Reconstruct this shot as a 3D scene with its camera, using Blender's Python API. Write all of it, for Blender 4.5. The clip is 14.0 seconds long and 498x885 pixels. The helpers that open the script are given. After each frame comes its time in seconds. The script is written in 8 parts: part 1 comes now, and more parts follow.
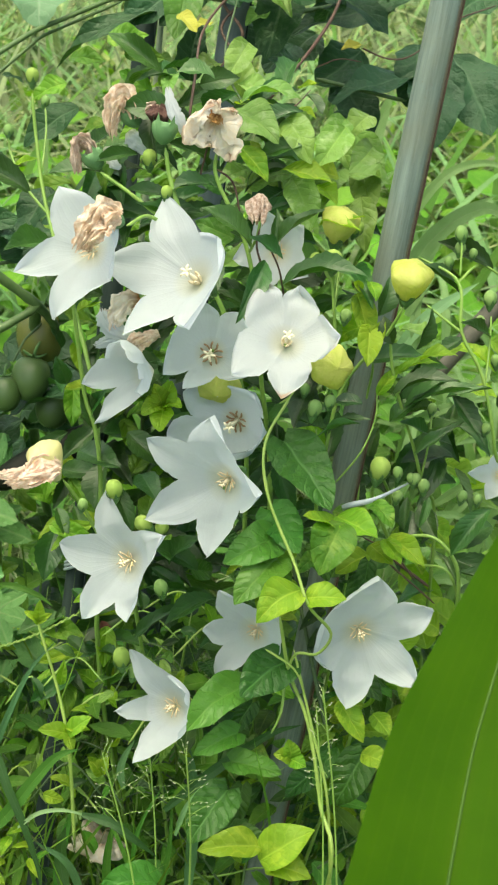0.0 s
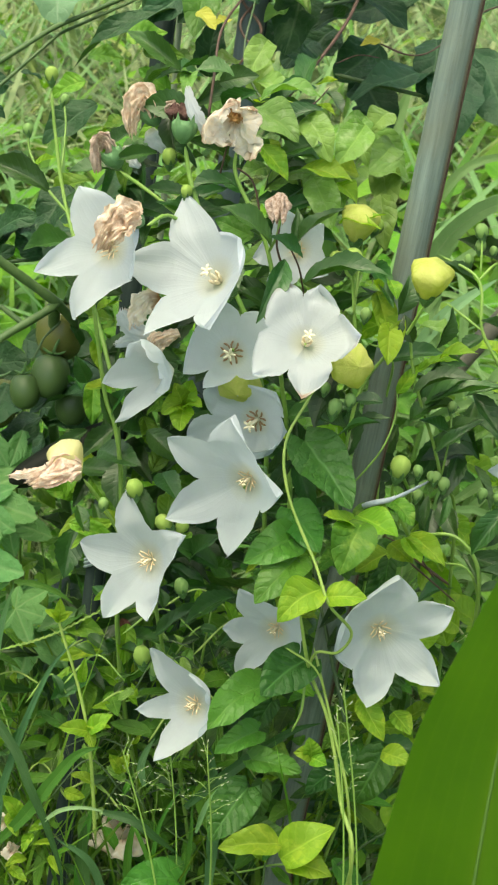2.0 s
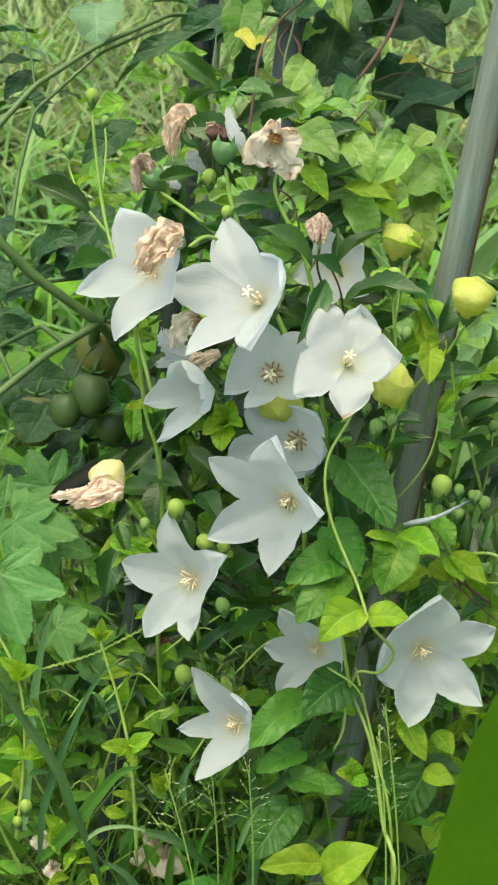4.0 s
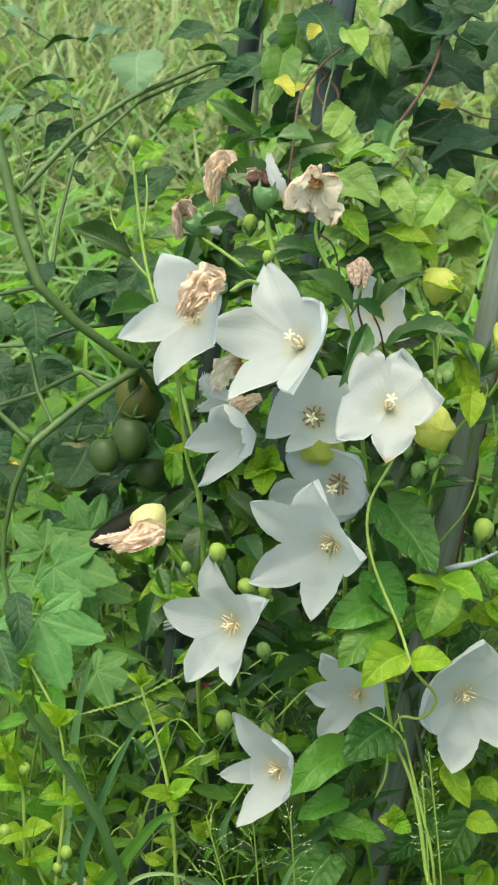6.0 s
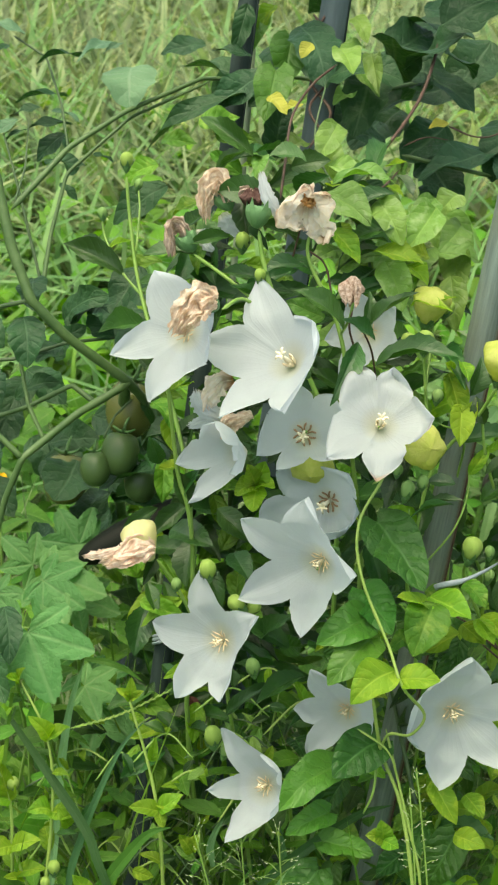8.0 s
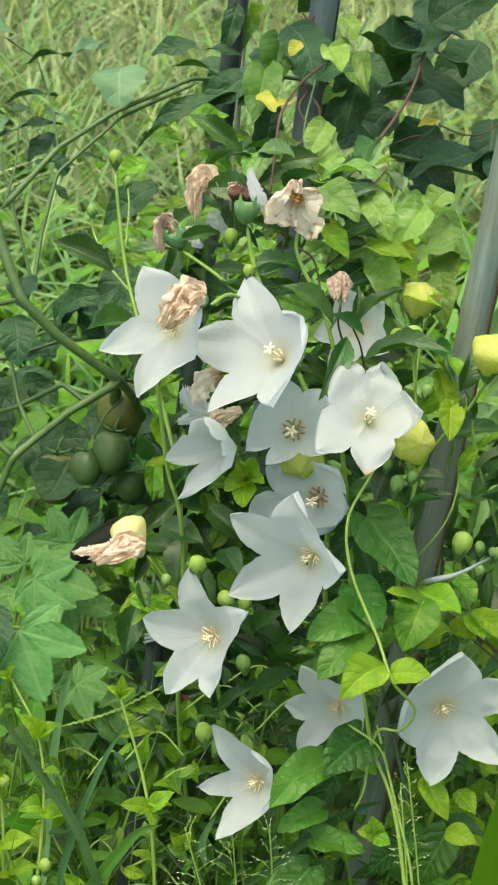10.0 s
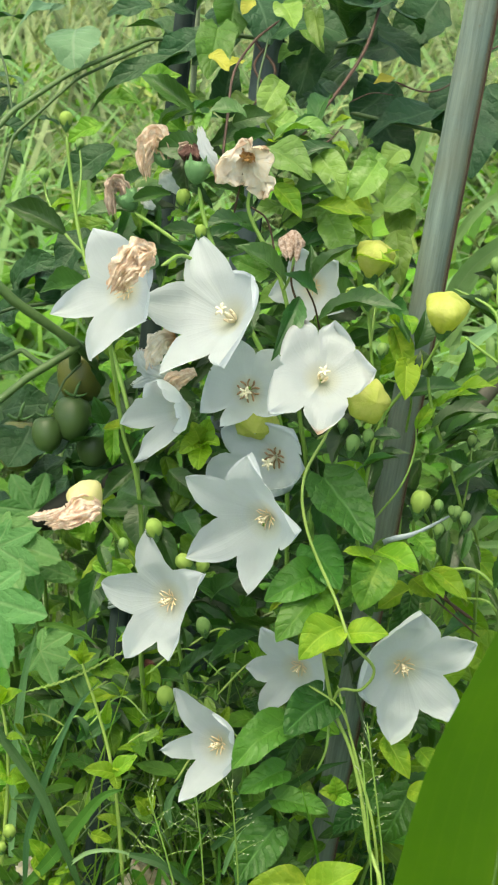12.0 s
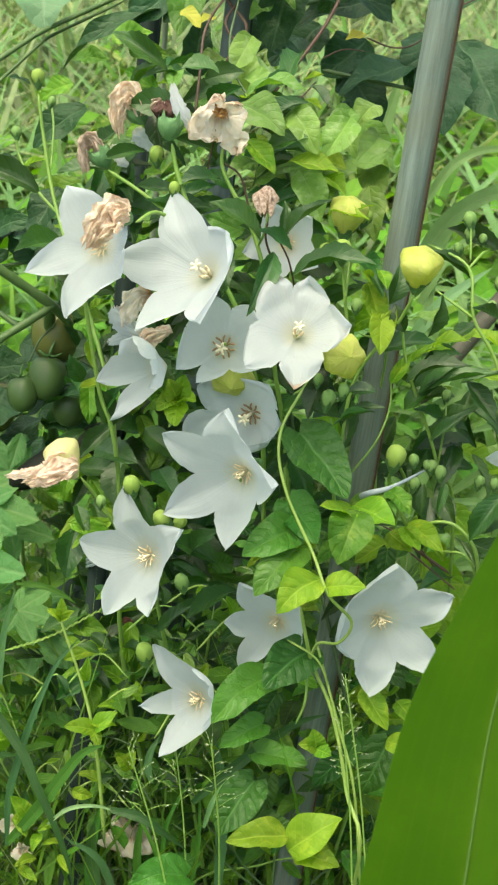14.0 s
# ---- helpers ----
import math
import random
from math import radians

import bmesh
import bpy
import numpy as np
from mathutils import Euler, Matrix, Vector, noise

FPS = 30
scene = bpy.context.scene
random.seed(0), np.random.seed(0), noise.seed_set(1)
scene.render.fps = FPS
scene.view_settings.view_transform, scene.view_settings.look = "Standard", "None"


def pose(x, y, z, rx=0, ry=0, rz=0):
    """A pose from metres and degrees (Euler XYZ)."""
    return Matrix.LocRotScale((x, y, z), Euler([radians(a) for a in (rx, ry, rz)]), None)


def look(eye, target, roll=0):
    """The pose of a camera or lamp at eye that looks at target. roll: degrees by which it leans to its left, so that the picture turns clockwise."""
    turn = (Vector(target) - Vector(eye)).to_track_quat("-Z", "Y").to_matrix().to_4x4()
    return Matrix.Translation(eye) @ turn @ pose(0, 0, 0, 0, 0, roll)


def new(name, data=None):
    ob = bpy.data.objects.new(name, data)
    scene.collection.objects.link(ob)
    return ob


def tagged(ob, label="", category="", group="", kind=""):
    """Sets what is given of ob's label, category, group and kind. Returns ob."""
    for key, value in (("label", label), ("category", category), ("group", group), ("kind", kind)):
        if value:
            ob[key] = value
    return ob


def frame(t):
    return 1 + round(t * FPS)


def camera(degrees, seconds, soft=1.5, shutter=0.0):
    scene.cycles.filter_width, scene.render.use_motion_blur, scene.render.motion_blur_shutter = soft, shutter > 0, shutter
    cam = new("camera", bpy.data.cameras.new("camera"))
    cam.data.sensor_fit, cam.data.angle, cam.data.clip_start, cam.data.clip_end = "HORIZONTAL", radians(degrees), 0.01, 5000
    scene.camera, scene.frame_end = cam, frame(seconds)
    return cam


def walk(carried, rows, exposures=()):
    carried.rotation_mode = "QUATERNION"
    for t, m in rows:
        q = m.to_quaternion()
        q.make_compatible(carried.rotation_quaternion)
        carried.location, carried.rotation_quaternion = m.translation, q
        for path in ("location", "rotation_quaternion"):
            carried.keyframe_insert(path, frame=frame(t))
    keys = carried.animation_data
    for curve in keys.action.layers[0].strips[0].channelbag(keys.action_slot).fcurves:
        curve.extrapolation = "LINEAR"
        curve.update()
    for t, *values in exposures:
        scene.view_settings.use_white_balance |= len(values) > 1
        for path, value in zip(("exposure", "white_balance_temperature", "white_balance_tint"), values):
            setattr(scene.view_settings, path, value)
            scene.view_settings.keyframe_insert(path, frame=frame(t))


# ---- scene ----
cam = camera(18.5, 14.0, soft=2.2)
PATH = [
    (0, (0.00852, -0.73236, 1.03071), (-0.00853, 1.01487, 0.05762), 3.698),
    (0.5, (0.00988, -0.72999, 1.03218), (-0.01029, 1.01259, 0.05085), 3.616),
    (1, (0.01077, -0.73036, 1.03306), (-0.02000, 1.01067, 0.04926), 3.436),
    (1.5, (0.01162, -0.73049, 1.03309), (-0.02991, 1.01011, 0.04892), 3.240),
    (2, (0.00544, -0.72959, 1.03582), (-0.03032, 1.00886, 0.04765), 3.303),
    (2.5, (0.00388, -0.72916, 1.03735), (-0.03799, 1.01062, 0.05175), 3.200),
    (3, (0.00165, -0.72811, 1.04110), (-0.04726, 1.01095, 0.05457), 3.081),
    (5.5, (0.00112, -0.72786, 1.04096), (-0.12146, 1.03313, 0.10080), 1.604),
    (6, (-0.00456, -0.72929, 1.03934), (-0.12817, 1.03884, 0.11284), 1.678),
    (6.5, (-0.00345, -0.72951, 1.04239), (-0.14048, 1.03753, 0.11568), 1.428),
    (7, (-0.00191, -0.72938, 1.04311), (-0.13482, 1.03939, 0.11911), 1.500),
    (7.5, (-0.00557, -0.72996, 1.04418), (-0.12114, 1.04204, 0.12404), 2.041),
    (8, (-0.00818, -0.72946, 1.04640), (-0.11188, 1.04329, 0.12629), 2.382),
    (10.5, (0.00126, -0.73389, 1.03777), (-0.10442, 1.04718, 0.13410), 2.078),
    (11, (0.00614, -0.73325, 1.03842), (-0.10780, 1.04084, 0.12211), 1.631),
    (11.5, (0.01129, -0.73226, 1.03474), (-0.08079, 1.03747, 0.10762), 1.631),
    (12, (0.01640, -0.72992, 1.03449), (-0.07322, 1.03178, 0.09194), 1.393),
    (12.5, (0.01865, -0.73133, 1.03052), (-0.06427, 1.02666, 0.08048), 1.283),
    (13, (0.02036, -0.73188, 1.03173), (-0.05673, 1.01772, 0.06582), 1.184),
    (13.5, (0.01645, -0.73185, 1.03156), (-0.04347, 1.01266, 0.05530), 1.353),
    (14, (0.01454, -0.73582, 1.03063), (-0.03677, 1.00746, 0.05167), 1.365),
]
walk(cam, [(t, look(eye, target, roll)) for t, eye, target, roll in PATH], exposures=[(0, 0.95, 7250, -2), (2.5, 0.82, 7250, -2), (8, 0.75, 7250, -2), (14, 0.92, 7250, -2)])
cam.data.dof.use_dof = True
cam.data.dof.focus_distance = 0.79
cam.data.dof.aperture_fstop = 60.0

# ---- light: high summer sun behind thin haze ----
SUN_EL, SUN_AZ = radians(77), radians(-125)   # azimuth from +y towards +x
world = bpy.data.worlds.new("sky")
scene.world = world
world.use_nodes = True
wn = world.node_tree.nodes
sky = wn.new("ShaderNodeTexSky")
sky.sky_type = "NISHITA"
sky.sun_disc = False
sky.sun_elevation, sky.sun_rotation = SUN_EL, SUN_AZ
sky.air_density, sky.dust_density, sky.ozone_density = 0.6, 6.0, 0.3
world.node_tree.links.new(sky.outputs[0], wn["Background"].inputs[0])
wn["Background"].inputs[1].default_value = 0.23
sun = new("sun", bpy.data.lights.new("sun", "SUN"))
sun.data.energy, sun.data.angle, sun.data.color = 0.90, radians(90), (1.0, 0.94, 0.84)
sun_from = Vector((math.sin(SUN_AZ) * math.cos(SUN_EL), math.cos(SUN_AZ) * math.cos(SUN_EL), math.sin(SUN_EL)))
sun.matrix_world = look(sun_from * 5, (0, 0, 0))


# ---- materials ----
def mat_base(name):
    m = bpy.data.materials.new(name)
    m.use_nodes = True
    nt = m.node_tree
    return m, nt, nt.nodes["Principled BSDF"], nt.nodes["Material Output"]


def math_node(nt, op, a, b=None, c=None):
    n = nt.nodes.new("ShaderNodeMath")
    n.operation = op
    for k, v in enumerate((a, b, c)):
        if v is None:
            continue
        if isinstance(v, (int, float)):
            n.inputs[k].default_value = v
        else:
            nt.links.new(v, n.inputs[k])
    return n.outputs[0]


def mix_col(nt, fac, a, b, mode="MIX"):
    n = nt.nodes.new("ShaderNodeMix")
    n.data_type, n.blend_type = "RGBA", mode
    for sock, v in ((n.inputs[0], fac), (n.inputs[6], a), (n.inputs[7], b)):
        if isinstance(v, tuple):
            sock.default_value = (*v, 1)
        elif isinstance(v, (int, float)):
            sock.default_value = v
        else:
            nt.links.new(v, sock)
    return n.outputs[2]


def noise_tex(nt, vec, scale, detail=3.0, rough=0.55, dist=0.0):
    n = nt.nodes.new("ShaderNodeTexNoise")
    n.inputs["Scale"].default_value, n.inputs["Detail"].default_value = scale, detail
    n.inputs["Roughness"].default_value, n.inputs["Distortion"].default_value = rough, dist
    nt.links.new(vec, n.inputs["Vector"])
    return n.outputs["Fac"]


def ramp(nt, fac, lo, hi):
    n = nt.nodes.new("ShaderNodeMapRange")
    n.clamp = True
    nt.links.new(fac, n.inputs[0])
    n.inputs[1].default_value, n.inputs[2].default_value = lo, hi
    return n.outputs[0]


def bump(nt, height, strength, dist, bsdf):
    n = nt.nodes.new("ShaderNodeBump")
    n.inputs["Strength"].default_value, n.inputs["Distance"].default_value = strength, dist
    nt.links.new(height, n.inputs["Height"])
    nt.links.new(n.outputs[0], bsdf.inputs["Normal"])
    return n.outputs[0]


def leaf_mat(name, light, dark, vein=(0.2, 0.32, 0.09), ribs=7.0, slant=2.2, rough=0.42, through_light=0.38, glow=None, vary=0.35, island=False, vein_amount=0.32, blot=None, straight=False, pucker_amount=0.8, relief=1.0, spec=0.24, quilt=0.5):
    """A leaf with a midrib, side veins, blotches and light that comes through from behind."""
    light, dark = [(c[0] * 0.92, c[1], c[2] * 0.58) for c in (light, dark)]
    m, nt, bsdf, out = mat_base(name)
    uv = nt.nodes.new("ShaderNodeUVMap")
    sep = nt.nodes.new("ShaderNodeSeparateXYZ")
    nt.links.new(uv.outputs[0], sep.inputs[0])
    u = math_node(nt, "ABSOLUTE", math_node(nt, "SUBTRACT", sep.outputs[0], 0.5))
    v = sep.outputs[1]
    mid = math_node(nt, "SUBTRACT", 1.0, ramp(nt, u, 0.012, 0.045))
    geo = nt.nodes.new("ShaderNodeNewGeometry")
    big = noise_tex(nt, geo.outputs["Position"], 45.0, 3.0)
    wob = math_node(nt, "MULTIPLY", noise_tex(nt, geo.outputs["Position"], 160.0, 2.0), 0.9)
    phase = math_node(nt, "MULTIPLY", u, 11.0) if straight else math_node(nt, "MULTIPLY", math_node(nt, "SUBTRACT", v, math_node(nt, "MULTIPLY", u, 1.0 / slant)), ribs)
    if not straight:
        phase = math_node(nt, "ADD", phase, wob)
    tooth = math_node(nt, "ABSOLUTE", math_node(nt, "SUBTRACT", math_node(nt, "FRACT", phase), 0.5))
    side = math_node(nt, "SUBTRACT", 1.0, ramp(nt, tooth, 0.02, 0.14))
    veins = math_node(nt, "MAXIMUM", mid, math_node(nt, "MULTIPLY", side, 0.34))
    if island:
        rnd = nt.nodes.new("ShaderNodeNewGeometry").outputs["Random Per Island"]
    else:
        rnd = nt.nodes.new("ShaderNodeObjectInfo").outputs["Random"]
    fine = noise_tex(nt, geo.outputs["Position"], 600.0, 3.0)
    tone = math_node(nt, "ADD", math_node(nt, "MULTIPLY", ramp(nt, big, 0.35, 0.65), 0.45), math_node(nt, "MULTIPLY", rnd, 0.55))
    col = mix_col(nt, tone, dark, light)
    if blot:
        col = mix_col(nt, math_node(nt, "MULTIPLY", ramp(nt, noise_tex(nt, geo.outputs["Position"], 110.0, 4.0, 0.6, 0.5), 0.52, 0.68), 0.8), col, blot)
    col = mix_col(nt, math_node(nt, "MULTIPLY", veins, vein_amount), col, vein)
    hsv = nt.nodes.new("ShaderNodeHueSaturation")
    nt.links.new(col, hsv.inputs["Color"])
    nt.links.new(math_node(nt, "ADD", 1.0 - vary / 2, math_node(nt, "MULTIPLY", math_node(nt, "FRACT", math_node(nt, "MULTIPLY", rnd, 7.31)), vary)), hsv.inputs["Value"])
    nt.links.new(math_node(nt, "ADD", 0.485, math_node(nt, "MULTIPLY", math_node(nt, "FRACT", math_node(nt, "MULTIPLY", rnd, 3.77)), 0.03)), hsv.inputs["Hue"])
    nt.links.new(hsv.outputs[0], bsdf.inputs["Base Color"])
    nt.links.new(math_node(nt, "ADD", rough + 0.02, math_node(nt, "MULTIPLY", fine, 0.2)), bsdf.inputs["Roughness"])
    bsdf.inputs["Specular IOR Level"].default_value = spec
    pucker = noise_tex(nt, geo.outputs["Position"], 170.0, 2.0)
    height = math_node(nt, "ADD", math_node(nt, "MULTIPLY", veins, -0.4), math_node(nt, "ADD", math_node(nt, "MULTIPLY", fine, 0.3), math_node(nt, "ADD", big, math_node(nt, "MULTIPLY", pucker, pucker_amount))))
    if not straight:
        swell = math_node(nt, "MULTIPLY", math_node(nt, "POWER", math_node(nt, "MULTIPLY", tooth, 2.0), 0.6), ramp(nt, u, 0.0, 0.12))
        height = math_node(nt, "ADD", height, math_node(nt, "MULTIPLY", swell, quilt))
    nrm = bump(nt, height, 0.6, 0.0010 * relief, bsdf)
    tr = nt.nodes.new("ShaderNodeBsdfTranslucent")
    nt.links.new(mix_col(nt, 1.0, hsv.outputs[0], glow or (1.6, 1.75, 0.55), "MULTIPLY"), tr.inputs[0])
    nt.links.new(nrm, tr.inputs["Normal"])
    mx = nt.nodes.new("ShaderNodeMixShader")
    mx.inputs[0].default_value = through_light
    nt.links.new(bsdf.outputs[0], mx.inputs[1])
    nt.links.new(tr.outputs[0], mx.inputs[2])
    nt.links.new(mx.outputs[0], out.inputs[0])
    return m


def petal_mat(name, col_a, col_b, scale, through_light, rough=0.55, tint=(1, 1, 1), crease=0.3, edge=None, throat=None):
    m, nt, bsdf, out = mat_base(name)
    geo = nt.nodes.new("ShaderNodeNewGeometry")
    n1 = noise_tex(nt, geo.outputs["Position"], scale, 4.0, 0.6)
    n2 = noise_tex(nt, geo.outputs["Position"], 900.0, 2.0)
    col = mix_col(nt, ramp(nt, n1, 0.38, 0.66), col_a, col_b)
    uv = nt.nodes.new("ShaderNodeUVMap")
    sep = nt.nodes.new("ShaderNodeSeparateXYZ")
    nt.links.new(uv.outputs[0], sep.inputs[0])
    ray = math_node(nt, "ABSOLUTE", math_node(nt, "SUBTRACT", math_node(nt, "FRACT", math_node(nt, "MULTIPLY", sep.outputs[0], 9.0)), 0.5))
    vein = math_node(nt, "SUBTRACT", 1.0, ramp(nt, ray, 0.02, 0.2))
    if edge:
        col = mix_col(nt, math_node(nt, "MULTIPLY", math_node(nt, "MULTIPLY", ramp(nt, math_node(nt, "ADD", sep.outputs[1], math_node(nt, "MULTIPLY", n1, 0.25)), 1.0, 1.16), ramp(nt, noise_tex(nt, geo.outputs["Position"], 38.0, 1.0), 0.46, 0.56)) if crease < 0.6 else ramp(nt, math_node(nt, "ADD", sep.outputs[1], math_node(nt, "MULTIPLY", n1, 0.25)), 1.0, 1.16), 0.85), col, edge)
    if throat:
        col = mix_col(nt, math_node(nt, "SUBTRACT", 1.0, ramp(nt, sep.outputs[1], 0.02, 0.30)), col, throat)
    nt.links.new(col, bsdf.inputs["Base Color"])
    bsdf.inputs["Roughness"].default_value = rough
    bsdf.inputs["Specular IOR Level"].default_value = 0.12
    height = math_node(nt, "ADD", math_node(nt, "MULTIPLY", vein, -0.16), math_node(nt, "ADD", n1, math_node(nt, "MULTIPLY", n2, 0.3)))
    nrm = bump(nt, height, crease, 0.0012, bsdf)
    tr = nt.nodes.new("ShaderNodeBsdfTranslucent")
    nt.links.new(mix_col(nt, 1.0, col, tint, "MULTIPLY"), tr.inputs[0])
    nt.links.new(nrm, tr.inputs["Normal"])
    mx = nt.nodes.new("ShaderNodeMixShader")
    mx.inputs[0].default_value = through_light
    nt.links.new(bsdf.outputs[0], mx.inputs[1])
    nt.links.new(tr.outputs[0], mx.inputs[2])
    nt.links.new(mx.outputs[0], out.inputs[0])
    return m


def plain_mat(name, a, b, scale=60.0, rough=0.55, metal=0.0, bump_amount=0.4, stretch=(1, 1, 1), vary=0.0, spec=0.4):
    m, nt, bsdf, out = mat_base(name)
    tc = nt.nodes.new("ShaderNodeTexCoord")
    mp = nt.nodes.new("ShaderNodeMapping")
    mp.inputs["Scale"].default_value = stretch
    nt.links.new(tc.outputs["Object"], mp.inputs[0])
    n1 = noise_tex(nt, mp.outputs[0], scale, 5.0, 0.62)
    n2 = noise_tex(nt, mp.outputs[0], scale * 9, 3.0)
    col = mix_col(nt, ramp(nt, n1, 0.36, 0.64), a, b)
    col = mix_col(nt, math_node(nt, "MULTIPLY", n2, 0.4 if bump_amount > 0.2 else 0.12), col, tuple(x * 0.55 for x in a))
    if vary:
        hsv = nt.nodes.new("ShaderNodeHueSaturation")
        nt.links.new(col, hsv.inputs["Color"])
        oi = nt.nodes.new("ShaderNodeObjectInfo")
        nt.links.new(math_node(nt, "ADD", 1 - vary / 2, math_node(nt, "MULTIPLY", oi.outputs["Random"], vary)), hsv.inputs["Value"])
        col = hsv.outputs[0]
    nt.links.new(col, bsdf.inputs["Base Color"])
    nt.links.new(math_node(nt, "ADD", rough - 0.1, math_node(nt, "MULTIPLY", n2, 0.2)), bsdf.inputs["Roughness"])
    bsdf.inputs["Metallic"].default_value = metal
    bsdf.inputs["Specular IOR Level"].default_value = spec
    bump(nt, math_node(nt, "ADD", n1, math_node(nt, "MULTIPLY", n2, 0.4)), bump_amount, 0.001, bsdf)
    return m


def pipe_mat(name, a, b, rust, rust_side):
    """Weathered steel: long streaks down the tube, rust along one side."""
    m, nt, bsdf, out = mat_base(name)
    tc = nt.nodes.new("ShaderNodeTexCoord")
    mp = nt.nodes.new("ShaderNodeMapping")
    mp.inputs["Scale"].default_value = (1, 1, 0.05)
    nt.links.new(tc.outputs["Object"], mp.inputs[0])
    streak = noise_tex(nt, mp.outputs[0], 700.0, 4.0, 0.6)
    wide = noise_tex(nt, mp.outputs[0], 160.0, 3.0, 0.6)
    speck = noise_tex(nt, tc.outputs["Object"], 500.0, 4.0, 0.7)
    col = mix_col(nt, ramp(nt, streak, 0.3, 0.7), a, b)
    col = mix_col(nt, math_node(nt, "MULTIPLY", ramp(nt, wide, 0.45, 0.7), 0.5), col, tuple(x * 1.5 for x in b))
    sep = nt.nodes.new("ShaderNodeSeparateXYZ")
    nt.links.new(tc.outputs["Object"], sep.inputs[0])
    side = math_node(nt, "ADD", sep.outputs[0], math_node(nt, "MULTIPLY", math_node(nt, "SUBTRACT", speck, 0.5), 0.0025))
    col = mix_col(nt, math_node(nt, "MULTIPLY", ramp(nt, side, rust_side, rust_side + 0.0012), 0.9), col, rust)
    col = mix_col(nt, math_node(nt, "MULTIPLY", ramp(nt, speck, 0.62, 0.72), 0.5), col, rust)
    stain = math_node(nt, "MULTIPLY", ramp(nt, noise_tex(nt, tc.outputs["Object"], 14.0, 4.0, 0.6), 0.42, 0.62), 0.5)
    col = mix_col(nt, stain, col, (0.135, 0.150, 0.098))
    nt.links.new(col, bsdf.inputs["Base Color"])
    bsdf.inputs["Metallic"].default_value = 0.1
    nt.links.new(math_node(nt, "ADD", 0.42, math_node(nt, "MULTIPLY", speck, 0.3)), bsdf.inputs["Roughness"])
    bump(nt, math_node(nt, "ADD", streak, math_node(nt, "MULTIPLY", speck, 0.5)), 0.5, 0.0008, bsdf)
    return m


M_FLOWER_LEAF = leaf_mat("balloon_flower_leaf", (0.038, 0.108, 0.026), (0.013, 0.050, 0.014), vein=(0.09, 0.19, 0.053), ribs=9, through_light=0.16, rough=0.28, vein_amount=0.14, spec=0.5, quilt=0.10, relief=0.9, vary=0.7)
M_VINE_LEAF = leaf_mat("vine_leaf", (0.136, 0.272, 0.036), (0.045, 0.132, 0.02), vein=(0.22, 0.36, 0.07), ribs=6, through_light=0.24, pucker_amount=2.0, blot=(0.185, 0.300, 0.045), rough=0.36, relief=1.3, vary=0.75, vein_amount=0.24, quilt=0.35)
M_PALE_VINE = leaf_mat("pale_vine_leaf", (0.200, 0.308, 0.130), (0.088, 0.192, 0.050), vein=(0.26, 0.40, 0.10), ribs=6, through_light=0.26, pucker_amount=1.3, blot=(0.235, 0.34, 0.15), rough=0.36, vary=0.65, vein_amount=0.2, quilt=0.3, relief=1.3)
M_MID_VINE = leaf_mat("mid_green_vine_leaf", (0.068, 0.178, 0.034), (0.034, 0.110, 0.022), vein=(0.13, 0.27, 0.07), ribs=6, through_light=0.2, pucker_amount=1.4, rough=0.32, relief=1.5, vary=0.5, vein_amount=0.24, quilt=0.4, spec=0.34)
# vine leaf again, with the shade inside the clump put into a darker green
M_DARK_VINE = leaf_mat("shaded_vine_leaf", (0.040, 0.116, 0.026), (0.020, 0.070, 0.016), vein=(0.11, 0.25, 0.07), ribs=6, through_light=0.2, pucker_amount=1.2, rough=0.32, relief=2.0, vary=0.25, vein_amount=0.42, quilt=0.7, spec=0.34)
M_YOUNG_LEAF = leaf_mat("young_leaf", (0.225, 0.345, 0.050), (0.115, 0.245, 0.030), vein=(0.36, 0.5, 0.08), ribs=6, through_light=0.42, vein_amount=0.4, blot=(0.29, 0.41, 0.045), pucker_amount=1.3, rough=0.36, relief=1.1, quilt=0.4)
M_TOMATO_LEAF = leaf_mat("tomato_leaf", (0.036, 0.096, 0.058), (0.015, 0.050, 0.030), quilt=0.3, pucker_amount=1.6, vein=(0.13, 0.22, 0.12), ribs=6, through_light=0.15, rough=0.36, relief=1.8, vein_amount=0.28)
M_PALM_LEAF = leaf_mat("mallow_leaf", (0.145, 0.29, 0.165), (0.070, 0.195, 0.085), vein=(0.26, 0.38, 0.18), glow=(1.5, 1.7, 0.9), ribs=6, through_light=0.32, vein_amount=0.26, pucker_amount=2.0, relief=1.2, quilt=0.4)
M_GRASS = leaf_mat("grass_blade", (0.085, 0.205, 0.05), (0.045, 0.135, 0.03), vein=(0.16, 0.27, 0.056), through_light=0.3, straight=True, vein_amount=0.25)
M_FIELD = leaf_mat("field_grass", (0.32, 0.355, 0.32), (0.062, 0.118, 0.070), vein=(0.36, 0.42, 0.24), glow=(1.55, 1.65, 1.0), through_light=0.34, straight=True, vary=0.9, island=True, vein_amount=0.2)
# near weeds: greens darkened to carry the shade of the gaps
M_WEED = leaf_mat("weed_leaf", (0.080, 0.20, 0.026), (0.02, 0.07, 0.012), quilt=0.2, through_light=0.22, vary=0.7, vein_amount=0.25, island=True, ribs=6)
M_BIG_LEAF = leaf_mat("broad_blade", (0.046, 0.134, 0.003), (0.030, 0.104, 0.002), glow=(1.45, 1.75, 0.4), vein=(0.070, 0.150, 0.008), pucker_amount=0.25, through_light=0.5, straight=True, vein_amount=0.26, vary=0.05, rough=0.55, relief=0.3, spec=0.12)
